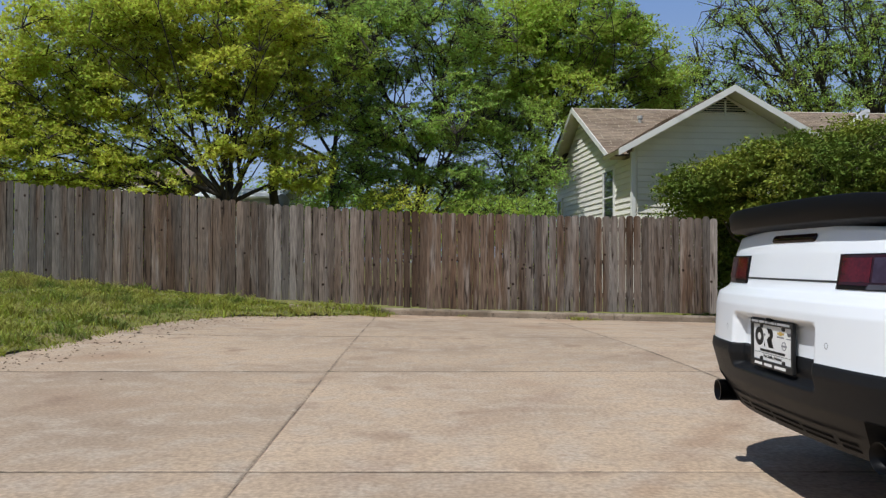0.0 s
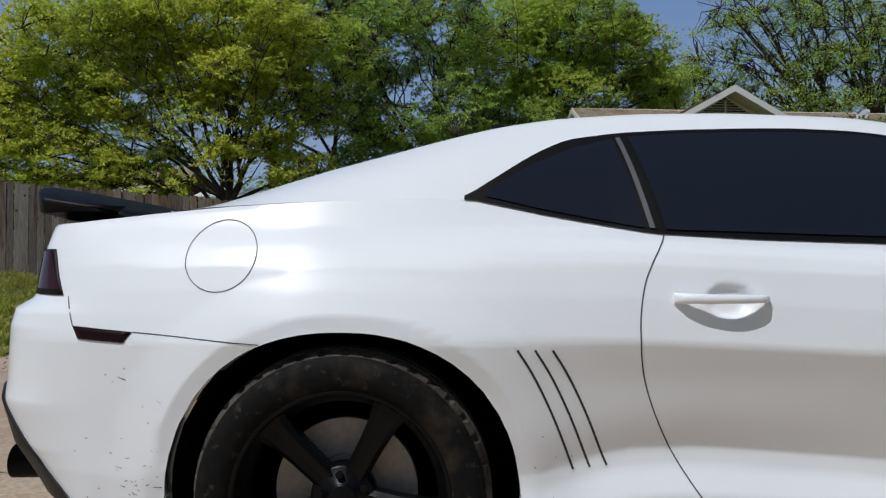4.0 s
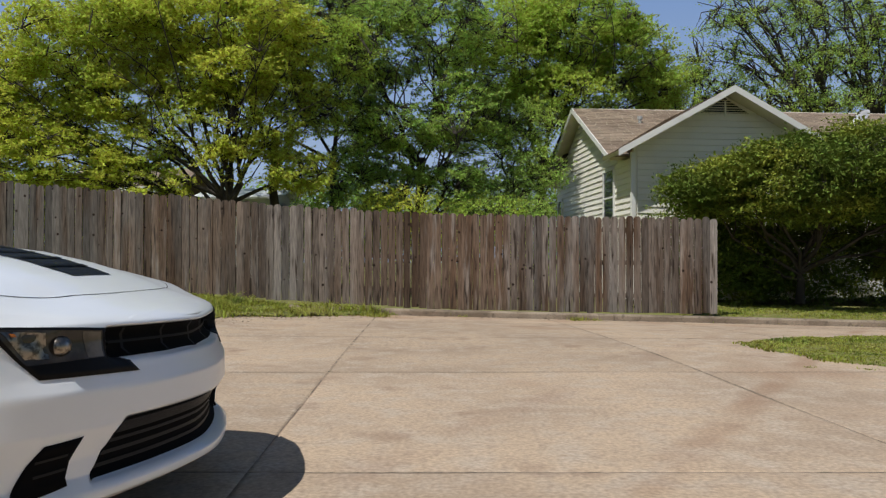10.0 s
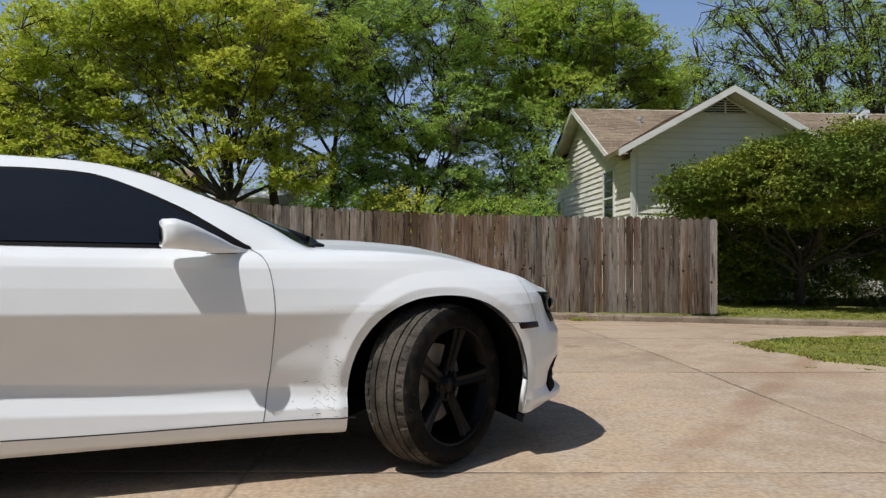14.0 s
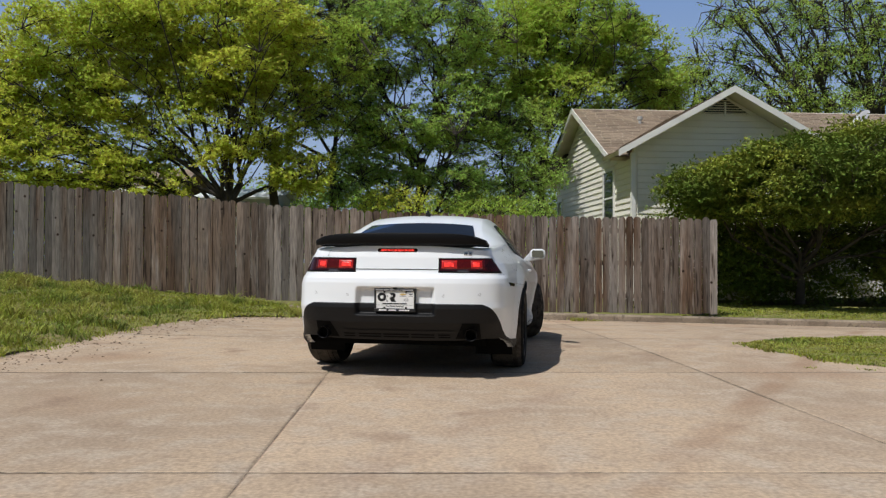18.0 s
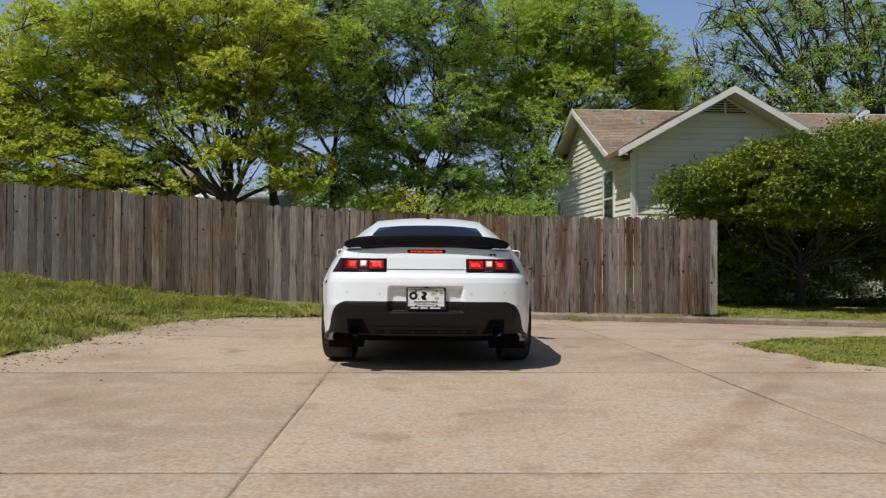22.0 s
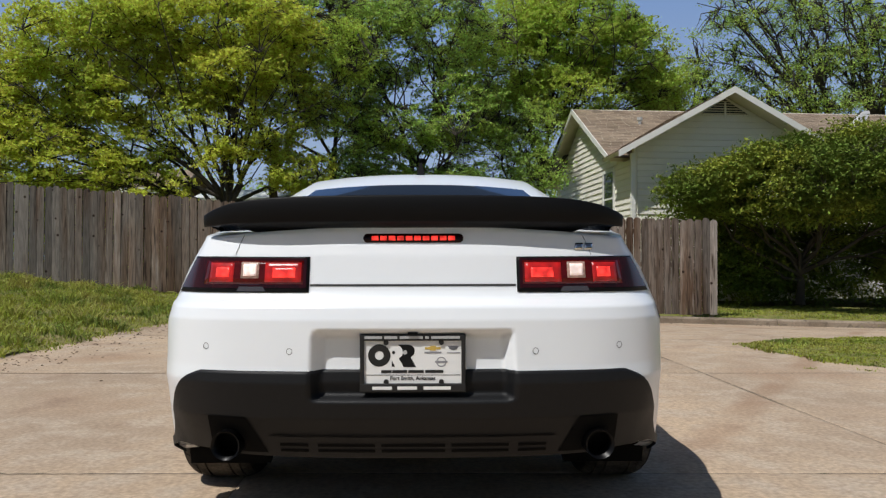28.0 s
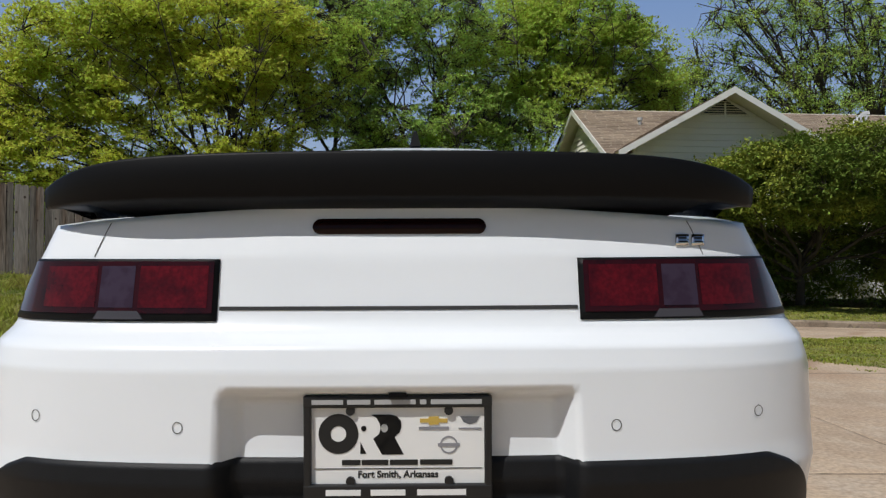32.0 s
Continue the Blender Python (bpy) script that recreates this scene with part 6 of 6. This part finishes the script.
def ring_at(y, z, r0, r1, material, sx=1.0, x=-0.9938):
    vs = []
    for r in (r0, r1):
        for xx in (x, x + 0.001):
            vs += [(xx, y + r * sx * math.cos(a), z + r * math.sin(a)) for a in np.linspace(0, 2 * math.pi, 28, endpoint=False)]
    n = 28
    fs = []
    for i in range(n):
        j = (i + 1) % n
        fs += [(i, j, 2 * n + j, 2 * n + i), (2 * n + i, 2 * n + j, 3 * n + j, 3 * n + i)]
    return part("dealer_mark", mesh_of("mark", vs, fs), M[material], plate)


def cut_shape(name, pts, material, x=-0.9938):
    """A flat printed shape on the plate from its outline (y, z), seen from behind the car."""
    bm = bmesh.new()
    bm.faces.new([bm.verts.new((x, a, b)) for a, b in pts])
    bmesh.ops.solidify(bm, geom=bm.faces[:], thickness=0.001)
    return part(name, bm, M[material], plate)


# dealer mark: a heavy ring, a light letter between, and a heavy stem with a bowl and a leg
ring_at(0.103, 0.634, 0.0135, 0.0345, "ink")
M["pale_print"] = mat("pale_print", (0.42, 0.42, 0.42), 0.4)
M["gold"] = mat("gold_print", (0.55, 0.38, 0.08), 0.4)
M["grey"] = mat("grey_print", (0.25, 0.25, 0.27), 0.4)
cut_shape("dealer_mark", [(0.0593 + 0.0048 * math.cos(a), 0.643 + 0.0048 * math.sin(a)) for a in np.linspace(0, 2 * math.pi, 14, endpoint=False)], "ink")
cut_shape("dealer_mark", [(0.065, 0.620), (0.0545, 0.5995), (0.065, 0.5995)], "ink")
cut_shape("dealer_mark", [(0.047, 0.667), (0.013, 0.667), (0.002, 0.664), (-0.005, 0.656), (-0.006, 0.646), (-0.003, 0.636), (0.006, 0.628), (-0.010, 0.598), (0.028, 0.598), (0.043, 0.625), (0.033, 0.633), (0.030, 0.643), (0.032, 0.652), (0.037, 0.661)], "ink")
cut_shape("dealer_mark", [(0.0235 + 0.0062 * math.cos(a), 0.6435 + 0.0072 * math.sin(a)) for a in np.linspace(0, 2 * math.pi, 16, endpoint=False)], "plate", -0.9945)
flat("emblem", -0.062, 0.656, 0.048, 0.007, "gold")
flat("emblem", -0.062, 0.656, 0.018, 0.014, "gold", -0.9939)
flat("emblem", -0.062, 0.643, 0.052, 0.005, "grey")
cut_shape("emblem", [(-0.108, 0.663), (-0.142, 0.663), (-0.136, 0.653), (-0.125, 0.649), (-0.114, 0.653)], "grey")
flat("emblem", -0.125, 0.642, 0.040, 0.003, "grey")
ring_at(-0.088, 0.614, 0.0125, 0.0155, "grey")
flat("emblem", -0.088, 0.614, 0.038, 0.006, "grey")
for y, w in ((0.081, 0.032), (0.040, 0.046), (-0.010, 0.048), (-0.066, 0.056)):
    flat("writing_bar", y, 0.5845, w, 0.0090, "ink")
flat("rule", 0.0, 0.574, 0.29, 0.0012, "ink")
for y, w in ((0.121, 0.054), (0.067, 0.040), (0.0045, 0.071), (-0.044, 0.011), (-0.101, 0.088)):
    flat("writing_bar", y, 0.690, w, 0.0080, "pale_print", -1.0024)
for y, w in ((0.094, 0.060), (0.017, 0.060), (-0.075, 0.084)):
    flat("writing_bar", y, 0.5350, w, 0.0100, "plate", -1.0024)
txt = bpy.data.curves.new("town", "FONT")
txt.body, txt.size, txt.align_x, txt.align_y, txt.extrude = "Fort Smith, Arkansas", 0.0165, "CENTER", "CENTER", 0.0003
to = bpy.data.objects.new("town", txt)
txt.offset = 0.00045
scene.collection.objects.link(to)
tme = bpy.data.meshes.new_from_object(to.evaluated_get(bpy.context.evaluated_depsgraph_get()))
bpy.data.objects.remove(to)
tm = part("writing", tme, M["ink"], plate, "town name printed on the plate")
tm.data.materials.clear()
tm.data.materials.append(M["ink"])
tm.matrix_basis = Matrix.Translation((-0.9936, 0, 0.5635)) @ Matrix(((0, 0, -1, 0), (-1, 0, 0, 0), (0, 1, 0, 0), (0, 0, 0, 1)))
for y, z in ((0.082, 0.674), (-0.088, 0.674), (0.082, 0.553), (-0.088, 0.553)):
    part("plate_screw", mesh_of("screw", *tube([(-0.999, y, z), (-0.990, y, z)], 0.008, 10)), M["ink"], plate)
part("plate_lamp", box((-1.0, 0.0, 0.703), (0.02, 0.03, 0.008)), M["dark"], car)

wing_v = []
ys_ = np.linspace(-1, 1, 81)
for u in ys_:
    y = 0.690 * math.copysign(abs(u) ** 0.92, u)
    w = abs(y) / 0.690
    xr = -0.952 + 0.034 * w ** 2 + 0.085 * w ** 7
    zt = 1.133 - 0.012 * w ** 2 - 0.046 * w ** 7
    zb = 1.046 - 0.010 * w ** 5
    foot = soft_step(w, 0.78, 0.88)
    zu = 1.022 + (zb + 0.006 - 1.022) * foot
    xf = -0.66 + 0.02 * w
    zf = 1.052 - 0.012 * w ** 3
    wing_v += [(xr + 0.008, y, zb), (xr + 0.001, y, zb + 0.006), (xr - 0.005, y, zt - 0.006), (xr - 0.002, y, zt - 0.001), (xr + 0.006, y, zt), (xr + 0.11, y, min(zt - 0.016, zf + 0.05)), (xr + 0.22, y, min(zf + 0.016, zt - 0.01)), (xf, y, zf), (xf, y, zf - 0.012), (xr + 0.2, y, zu), (xr + 0.07, y, zu + 0.004 * (1 - foot))]
kq = 11
wf_ = [(i * kq + c, i * kq + (c + 1) % kq, (i + 1) * kq + (c + 1) % kq, (i + 1) * kq + c) for i in range(80) for c in range(kq)] + [tuple(range(kq)), tuple(80 * kq + c for c in range(kq))]
part("rear_wing", welded(wing_v, wf_), M["satinblack"], car, "satin black rear wing")
fv = [(0.38, 0.02, 1.345), (0.38, -0.02, 1.345), (0.56, -0.012, 1.35), (0.56, 0.012, 1.35), (0.395, 0.006, 1.40), (0.395, -0.006, 1.40), (0.43, 0.005, 1.402), (0.43, -0.005, 1.402)]
part("aerial_fin", mesh_of("fin", fv, [(0, 1, 5, 4), (4, 5, 7, 6), (6, 7, 2, 3), (0, 4, 6, 3), (1, 2, 7, 5), (0, 3, 2, 1)]), M["satinblack"], car, "small black roof aerial")

# road dirt flung up behind the wheels
rd = random.Random(8)
dv = []
df = []
for cx_, n, side in ((0.0, 60, -1), (2.852, 90, -1), (0.0, 40, 1), (2.852, 40, 1)):
    for _ in range(n):
        x = cx_ - 0.43 - abs(rd.gauss(0, 0.09)) if cx_ > 1 or rd.random() < 0.85 else cx_ + 0.45 + abs(rd.gauss(0, 0.05))
        z = 0.25 + abs(rd.gauss(0, 0.16))
        if bottom(x) + 0.01 > z or z > 0.72:
            continue
        L, w, a = rd.uniform(0.001, 0.005) * (4.0 if rd.random() < 0.2 else 1.0), rd.uniform(0.0005, 0.0014), rd.uniform(-0.3, 0.9)
        o = len(dv)
        for p_, q_ in ((-L, -w), (L, -w * 0.4), (L, w * 0.4), (-L, w)):
            dv.append(on_side(x - (p_ * math.cos(a) - q_ * math.sin(a)), z + p_ * math.sin(a) + q_ * math.cos(a), 0.0012, side))
        df.append((o, o + 1, o + 2, o + 3))
M["mud"] = mat("dried_mud", (0.16, 0.13, 0.095), 0.9)
tagged(part("mud_specks", mesh_of("mud", dv, df), M["mud"], car), kind="stuff")


# ---- wheels: built once for each width, facing +y ----
def revolve(profile, n=72, close=False):
    vs, fs = [], []
    k = len(profile)
    for i in range(n):
        a = 2 * math.pi * i / n
        for r, y in profile:
            vs.append((r * math.cos(a), y, r * math.sin(a)))
    for i in range(n):
        j = (i + 1) % n
        for c in range(k - 1):
            fs.append((i * k + c, i * k + c + 1, j * k + c + 1, j * k + c))
    return vs, fs


def tyre_mesh(w):
    h = w / 2
    n = 240
    prof = [(0.252, h - 0.020), (0.262, h - 0.004), (0.285, h + 0.004), (0.312, h + 0.005), (0.330, h - 0.002), (0.344, h - 0.015), (0.3535, h - 0.031), (0.3590, h - 0.047), (0.3525, h - 0.0462), (0.3525, h - 0.054), (0.3608, h - 0.0542), (0.3615, h - 0.085), (0.354, h - 0.0852), (0.354, h - 0.094), (0.362, h - 0.0942)]
    prof = [(r if r < 0.30 else 0.30 + (r - 0.30) * 0.92, y) for r, y in prof]
    prof = prof + [(r, -y) for r, y in prof[::-1]]
    k = len(prof)
    vs, fs = [], []
    for i in range(n):
        a = 2 * math.pi * i / n
        sipe = i % 6 in (0, 1)
        for c, (r, y) in enumerate(prof):
            cc = min(c, k - 1 - c)
            rr_ = r - (0.007 if sipe and cc in (6, 7) else 0.0)
            vs.append((rr_ * math.cos(a), y, rr_ * math.sin(a)))
    for i in range(n):
        j = (i + 1) % n
        for c in range(k - 1):
            fs.append((i * k + c, i * k + c + 1, j * k + c + 1, j * k + c))
    me = mesh_of("tyre", vs, fs, False)
    sm = [not 5 <= (i % (k - 1)) < k - 6 for i in range(len(me.polygons))]
    me.polygons.foreach_set("use_smooth", sm)
    me.materials.append(M["rubber"])
    me.materials.append(M["tread"])
    me.polygons.foreach_set("material_index", [1 if 5 <= (i % (k - 1)) < k - 6 else 0 for i in range(len(me.polygons))])
    return me


def spoke_mesh(h):
    """One tapering spoke along +x with a raised middle and chamfered flanks."""
    vs, fs = [], []
    st = [(0.045, 0.030, h - 0.052), (0.08, 0.029, h - 0.044), (0.14, 0.030, h - 0.034), (0.20, 0.035, h - 0.024), (0.235, 0.042, h - 0.017), (0.250, 0.048, h - 0.014)]
    for r, w, y in st:
        vs += [(r, y - 0.045, -w), (r, y - 0.010, -w), (r, y, -w * 0.62), (r, y - 0.004, 0), (r, y, w * 0.62), (r, y - 0.010, w), (r, y - 0.045, w)]
    for i in range(len(st) - 1):
        for c in range(6):
            fs.append((i * 7 + c, i * 7 + c + 1, (i + 1) * 7 + c + 1, (i + 1) * 7 + c))
    me = mesh_of("spoke", vs, fs)
    me.materials.append(M["rim"])
    return me


WHEELS = []
for cx_, wd in ((0.0, 0.275), (2.852, 0.245)):
    h = wd / 2
    meshes = {}
    meshes["tyre"] = tyre_mesh(wd)
    barrel = mesh_of("barrel", *revolve([(0.262, h - 0.006), (0.257, h - 0.002), (0.250, h - 0.008), (0.244, h - 0.024), (0.234, h - 0.040), (0.226, h - 0.07), (0.226, -h + 0.03), (0.25, -h + 0.01)]), True)
    barrel.materials.append(M["rim"])
    sp = spoke_mesh(h)
    hub = mesh_of("hub", *merge([revolve([(0.0, h - 0.040), (0.030, h - 0.040), (0.034, h - 0.043), (0.036, h - 0.050), (0.072, h - 0.052), (0.078, h - 0.060), (0.078, h - 0.10)], 40)]), True)
    hub.materials.append(M["rim"])
    nut = mesh_of("lug_nut", *tube([(0.056, h - 0.060, 0), (0.056, h - 0.044, 0)], 0.010, 6))
    nut.materials.append(M["rim"])
    disc = mesh_of("brake_disc", *revolve([(0.0, h - 0.115), (0.085, h - 0.115), (0.088, h - 0.125), (0.175, h - 0.125), (0.175, h - 0.150), (0.08, h - 0.150)], 60))
    disc.materials.append(M["disc"])
    for sd in (-1, 1):
        w = new("wheel")
        w.parent = car
        w["label"] = "gloss black five-spoke alloy wheel with a road-worn tyre"
        turn = pose(0, 0, 0, 0, 0, 180 if sd < 0 else 0)
        for nm, me in (("tyre", meshes["tyre"]), ("rim", barrel), ("hub", hub), ("brake_disc", disc)):
            part(nm, me, None, w).matrix_basis = turn
        for k in range(5):
            part("spoke", sp, None, w).matrix_basis = turn @ pose(0, 0, 0, 0, 72 * k, 0)
            part("lug_nut", nut, None, w).matrix_basis = turn @ pose(0, 0, 0, 0, 72 * k + 36, 0)
        WHEELS.append((w, cx_, sd, wd))


# ---- movement ----
# seconds, place of the rear axle, heading, height, pitch, roll
DRIVE = [
    (0.0, 2.190, 2.804, 2.02, -0.005, -0.09, -0.04),
    (0.5, 1.841, 2.786, 4.72, -0.006, -0.08, 0.03),
    (1.0, 1.533, 2.762, 5.46, -0.008, -0.08, 0.14),
    (1.5, 1.266, 2.743, 4.78, -0.007, -0.12, 0.18),
    (2.0, 1.003, 2.726, 3.87, -0.006, -0.14, 0.20),
    (2.5, 0.750, 2.718, 2.58, -0.003, -0.19, 0.18),
    (3.0, 0.447, 2.713, 1.26, -0.003, -0.28, 0.20),
    (3.5, 0.109, 2.707, -0.03, -0.002, -0.41, 0.18),
    (5.5, -1.312, 2.734, -1.49, 0.003, -0.24, 0.08),
    (6.0, -1.737, 2.762, -1.77, 0.002, -0.17, 0.01),
    (6.5, -2.177, 2.781, -1.72, -0.001, 0.06, 0.10),
    (7.0, -2.596, 2.799, -1.53, 0.006, 0.15, -0.07),
    (7.5, -2.975, 2.816, -1.31, 0.017, -0.03, -0.23),
    (8.0, -3.316, 2.834, -1.27, 0.013, 0.04, 0.10),
    (8.5, -3.648, 2.856, -1.13, 0.013, -0.01, 0.04),
    (9.0, -3.995, 2.871, -0.75, 0.009, -0.12, -0.06),
    (9.5, -4.325, 2.877, -0.42, 0.009, -0.27, -0.25),
    (10.0, -4.599, 2.883, -0.57, 0.005, -0.39, -0.14),
    (10.5, -4.744, 2.890, -0.83, 0.004, -0.39, -0.08),
    (11.0, -4.756, 2.897, -0.72, 0.002, -0.41, -0.05),
    (11.5, -4.665, 2.905, -0.60, 0.002, -0.30, -0.04),
    (12.0, -4.412, 2.917, 1.12, 0.004, -0.16, -0.09),
    (12.5, -4.081, 2.947, 4.60, 0.005, 0.00, -0.05),
    (13.0, -3.775, 2.990, 8.70, 0.006, 0.07, -0.02),
    (13.5, -3.448, 3.061, 13.44, 0.007, 0.29, -0.01),
    (14.0, -2.991, 3.206, 20.30, -0.002, 0.43, 0.21),
    (14.5, -2.490, 3.441, 28.20, -0.007, 0.46, 0.28),
    (16.5, -0.778, 5.136, 61.54, 0.001, -0.16, 0.16),
    (17.0, -0.503, 5.736, 69.06, 0.011, -0.36, 0.23),
    (17.5, -0.325, 6.316, 75.08, 0.013, -0.42, 0.26),
    (18.0, -0.218, 6.833, 80.90, 0.003, -0.22, 0.41),
    (18.5, -0.166, 7.294, 86.26, -0.005, -0.09, 0.51),
    (19.0, -0.156, 7.651, 89.65, -0.012, -0.01, 0.52),
    (19.5, -0.160, 7.871, 90.80, -0.013, 0.06, 0.51),
    (20.0, -0.164, 7.945, 90.88, -0.015, 0.14, 0.50),
    (20.5, -0.164, 7.903, 90.90, -0.013, 0.11, 0.49),
    (21.0, -0.162, 7.756, 90.84, -0.009, 0.06, 0.51),
    (21.5, -0.159, 7.517, 90.75, -0.005, -0.02, 0.48),
    (22.0, -0.155, 7.206, 90.68, 0.001, -0.14, 0.43),
    (22.5, -0.150, 6.850, 90.66, 0.005, -0.23, 0.34),
    (23.0, -0.147, 6.502, 90.60, 0.010, -0.38, 0.25),
    (23.5, -0.145, 6.197, 90.61, 0.021, -0.49, 0.21),
    (24.0, -0.143, 5.887, 90.61, 0.018, -0.35, 0.18),
    (24.5, -0.140, 5.570, 90.65, 0.016, -0.25, 0.16),
    (25.0, -0.136, 5.237, 90.70, 0.015, -0.19, 0.18),
    (25.5, -0.132, 4.893, 90.70, 0.012, -0.09, 0.17),
    (27.5, -0.108, 3.594, 90.64, -0.001, 0.37, -0.03),
    (28.0, -0.103, 3.344, 90.63, -0.001, 0.42, -0.10),
    (28.5, -0.099, 3.120, 90.67, -0.005, 0.30, -0.17),
    (29.0, -0.094, 2.861, 90.58, -0.009, 0.22, -0.24),
    (29.5, -0.093, 2.599, 90.81, -0.013, 0.23, -0.30),
    (30.0, -0.089, 2.412, 90.72, -0.015, 0.19, -0.32),
    (30.5, -0.084, 2.375, 90.52, -0.013, 0.07, -0.31),
    (31.0, -0.087, 2.368, 90.70, -0.013, 0.00, -0.29),
    (31.5, -0.087, 2.309, 90.74, -0.016, 0.04, -0.27),
    (32.0, -0.088, 2.316, 90.73, -0.018, 0.02, -0.24),
]


def car_pose(x, y, a, z, p, r):
    return pose(x, y, z, 0, 0, a) @ pose(0, 0, 0, r, -p, 0)


def motions():
    walk(car, [(t, car_pose(*r)) for t, *r in DRIVE])
    T = [r[0] for r in DRIVE]
    step = 0.2
    ts = [i * step for i in range(int(32 / step) + 1)]
    xy = [np.array([np.interp(t, T, [r[k] for r in DRIVE]) for k in (1, 2, 3)]) for t in ts]
    roll, spin = [], 0.0
    for i, q in enumerate(xy):
        if i:
            d = q[:2] - xy[i - 1][:2]
            h = radians((q[2] + xy[i - 1][2]) / 2)
            spin += (d[0] * math.cos(h) + d[1] * math.sin(h)) / 0.362
        roll.append(math.degrees(spin))
    turns = [(0, 1), (10.6, 0), (11.3, 8), (12.0, 20), (12.6, 31), (13.0, 36), (13.5, 33), (14.0, 31), (15.0, 32), (16.5, 30), (17.5, 25), (18.3, 14), (19.0, 4), (20.0, 0), (32.0, 0)]
    steer = [lerp_table(t, turns) for t in ts]
    for w, cx_, sd, wd in WHEELS:
        y = sd * (0.945 - wd / 2)
        walk(w, [(t, pose(cx_, y, 0.353, 0, 0, steer[i] if cx_ > 1 else 0) @ pose(0, 0, 0, 0, roll[i] - (17 if cx_ > 1 else 0), 0)) for i, t in enumerate(ts)])

    # lamp bulbs: drawn back into the lamp body while dark, close behind the lens while lit
    lit = {"brake": [(15.9, 1), (20.6, 1), (20.75, 0), (21.25, 0), (21.4, 1), (31.1, 1), (31.3, 0)], "high": [(17.8, 0), (17.95, 1), (20.6, 1), (20.75, 0), (21.25, 0), (21.4, 1), (30.8, 1), (30.9, 0)], "reverse": [(20.2, 0), (20.35, 1), (30.7, 1), (30.85, 0)]}
    for key, bulbs in EMIT.items():
        rows = [(0.0, 0)] + ([(15.8, 0)] if key == "brake" else []) + lit[key] + [(32.0, 0)]
        for bulb in bulbs:
            walk(bulb, [(t, pose(0.0 if on else 0.035, 0, 0)) for t, on in rows])


motions()
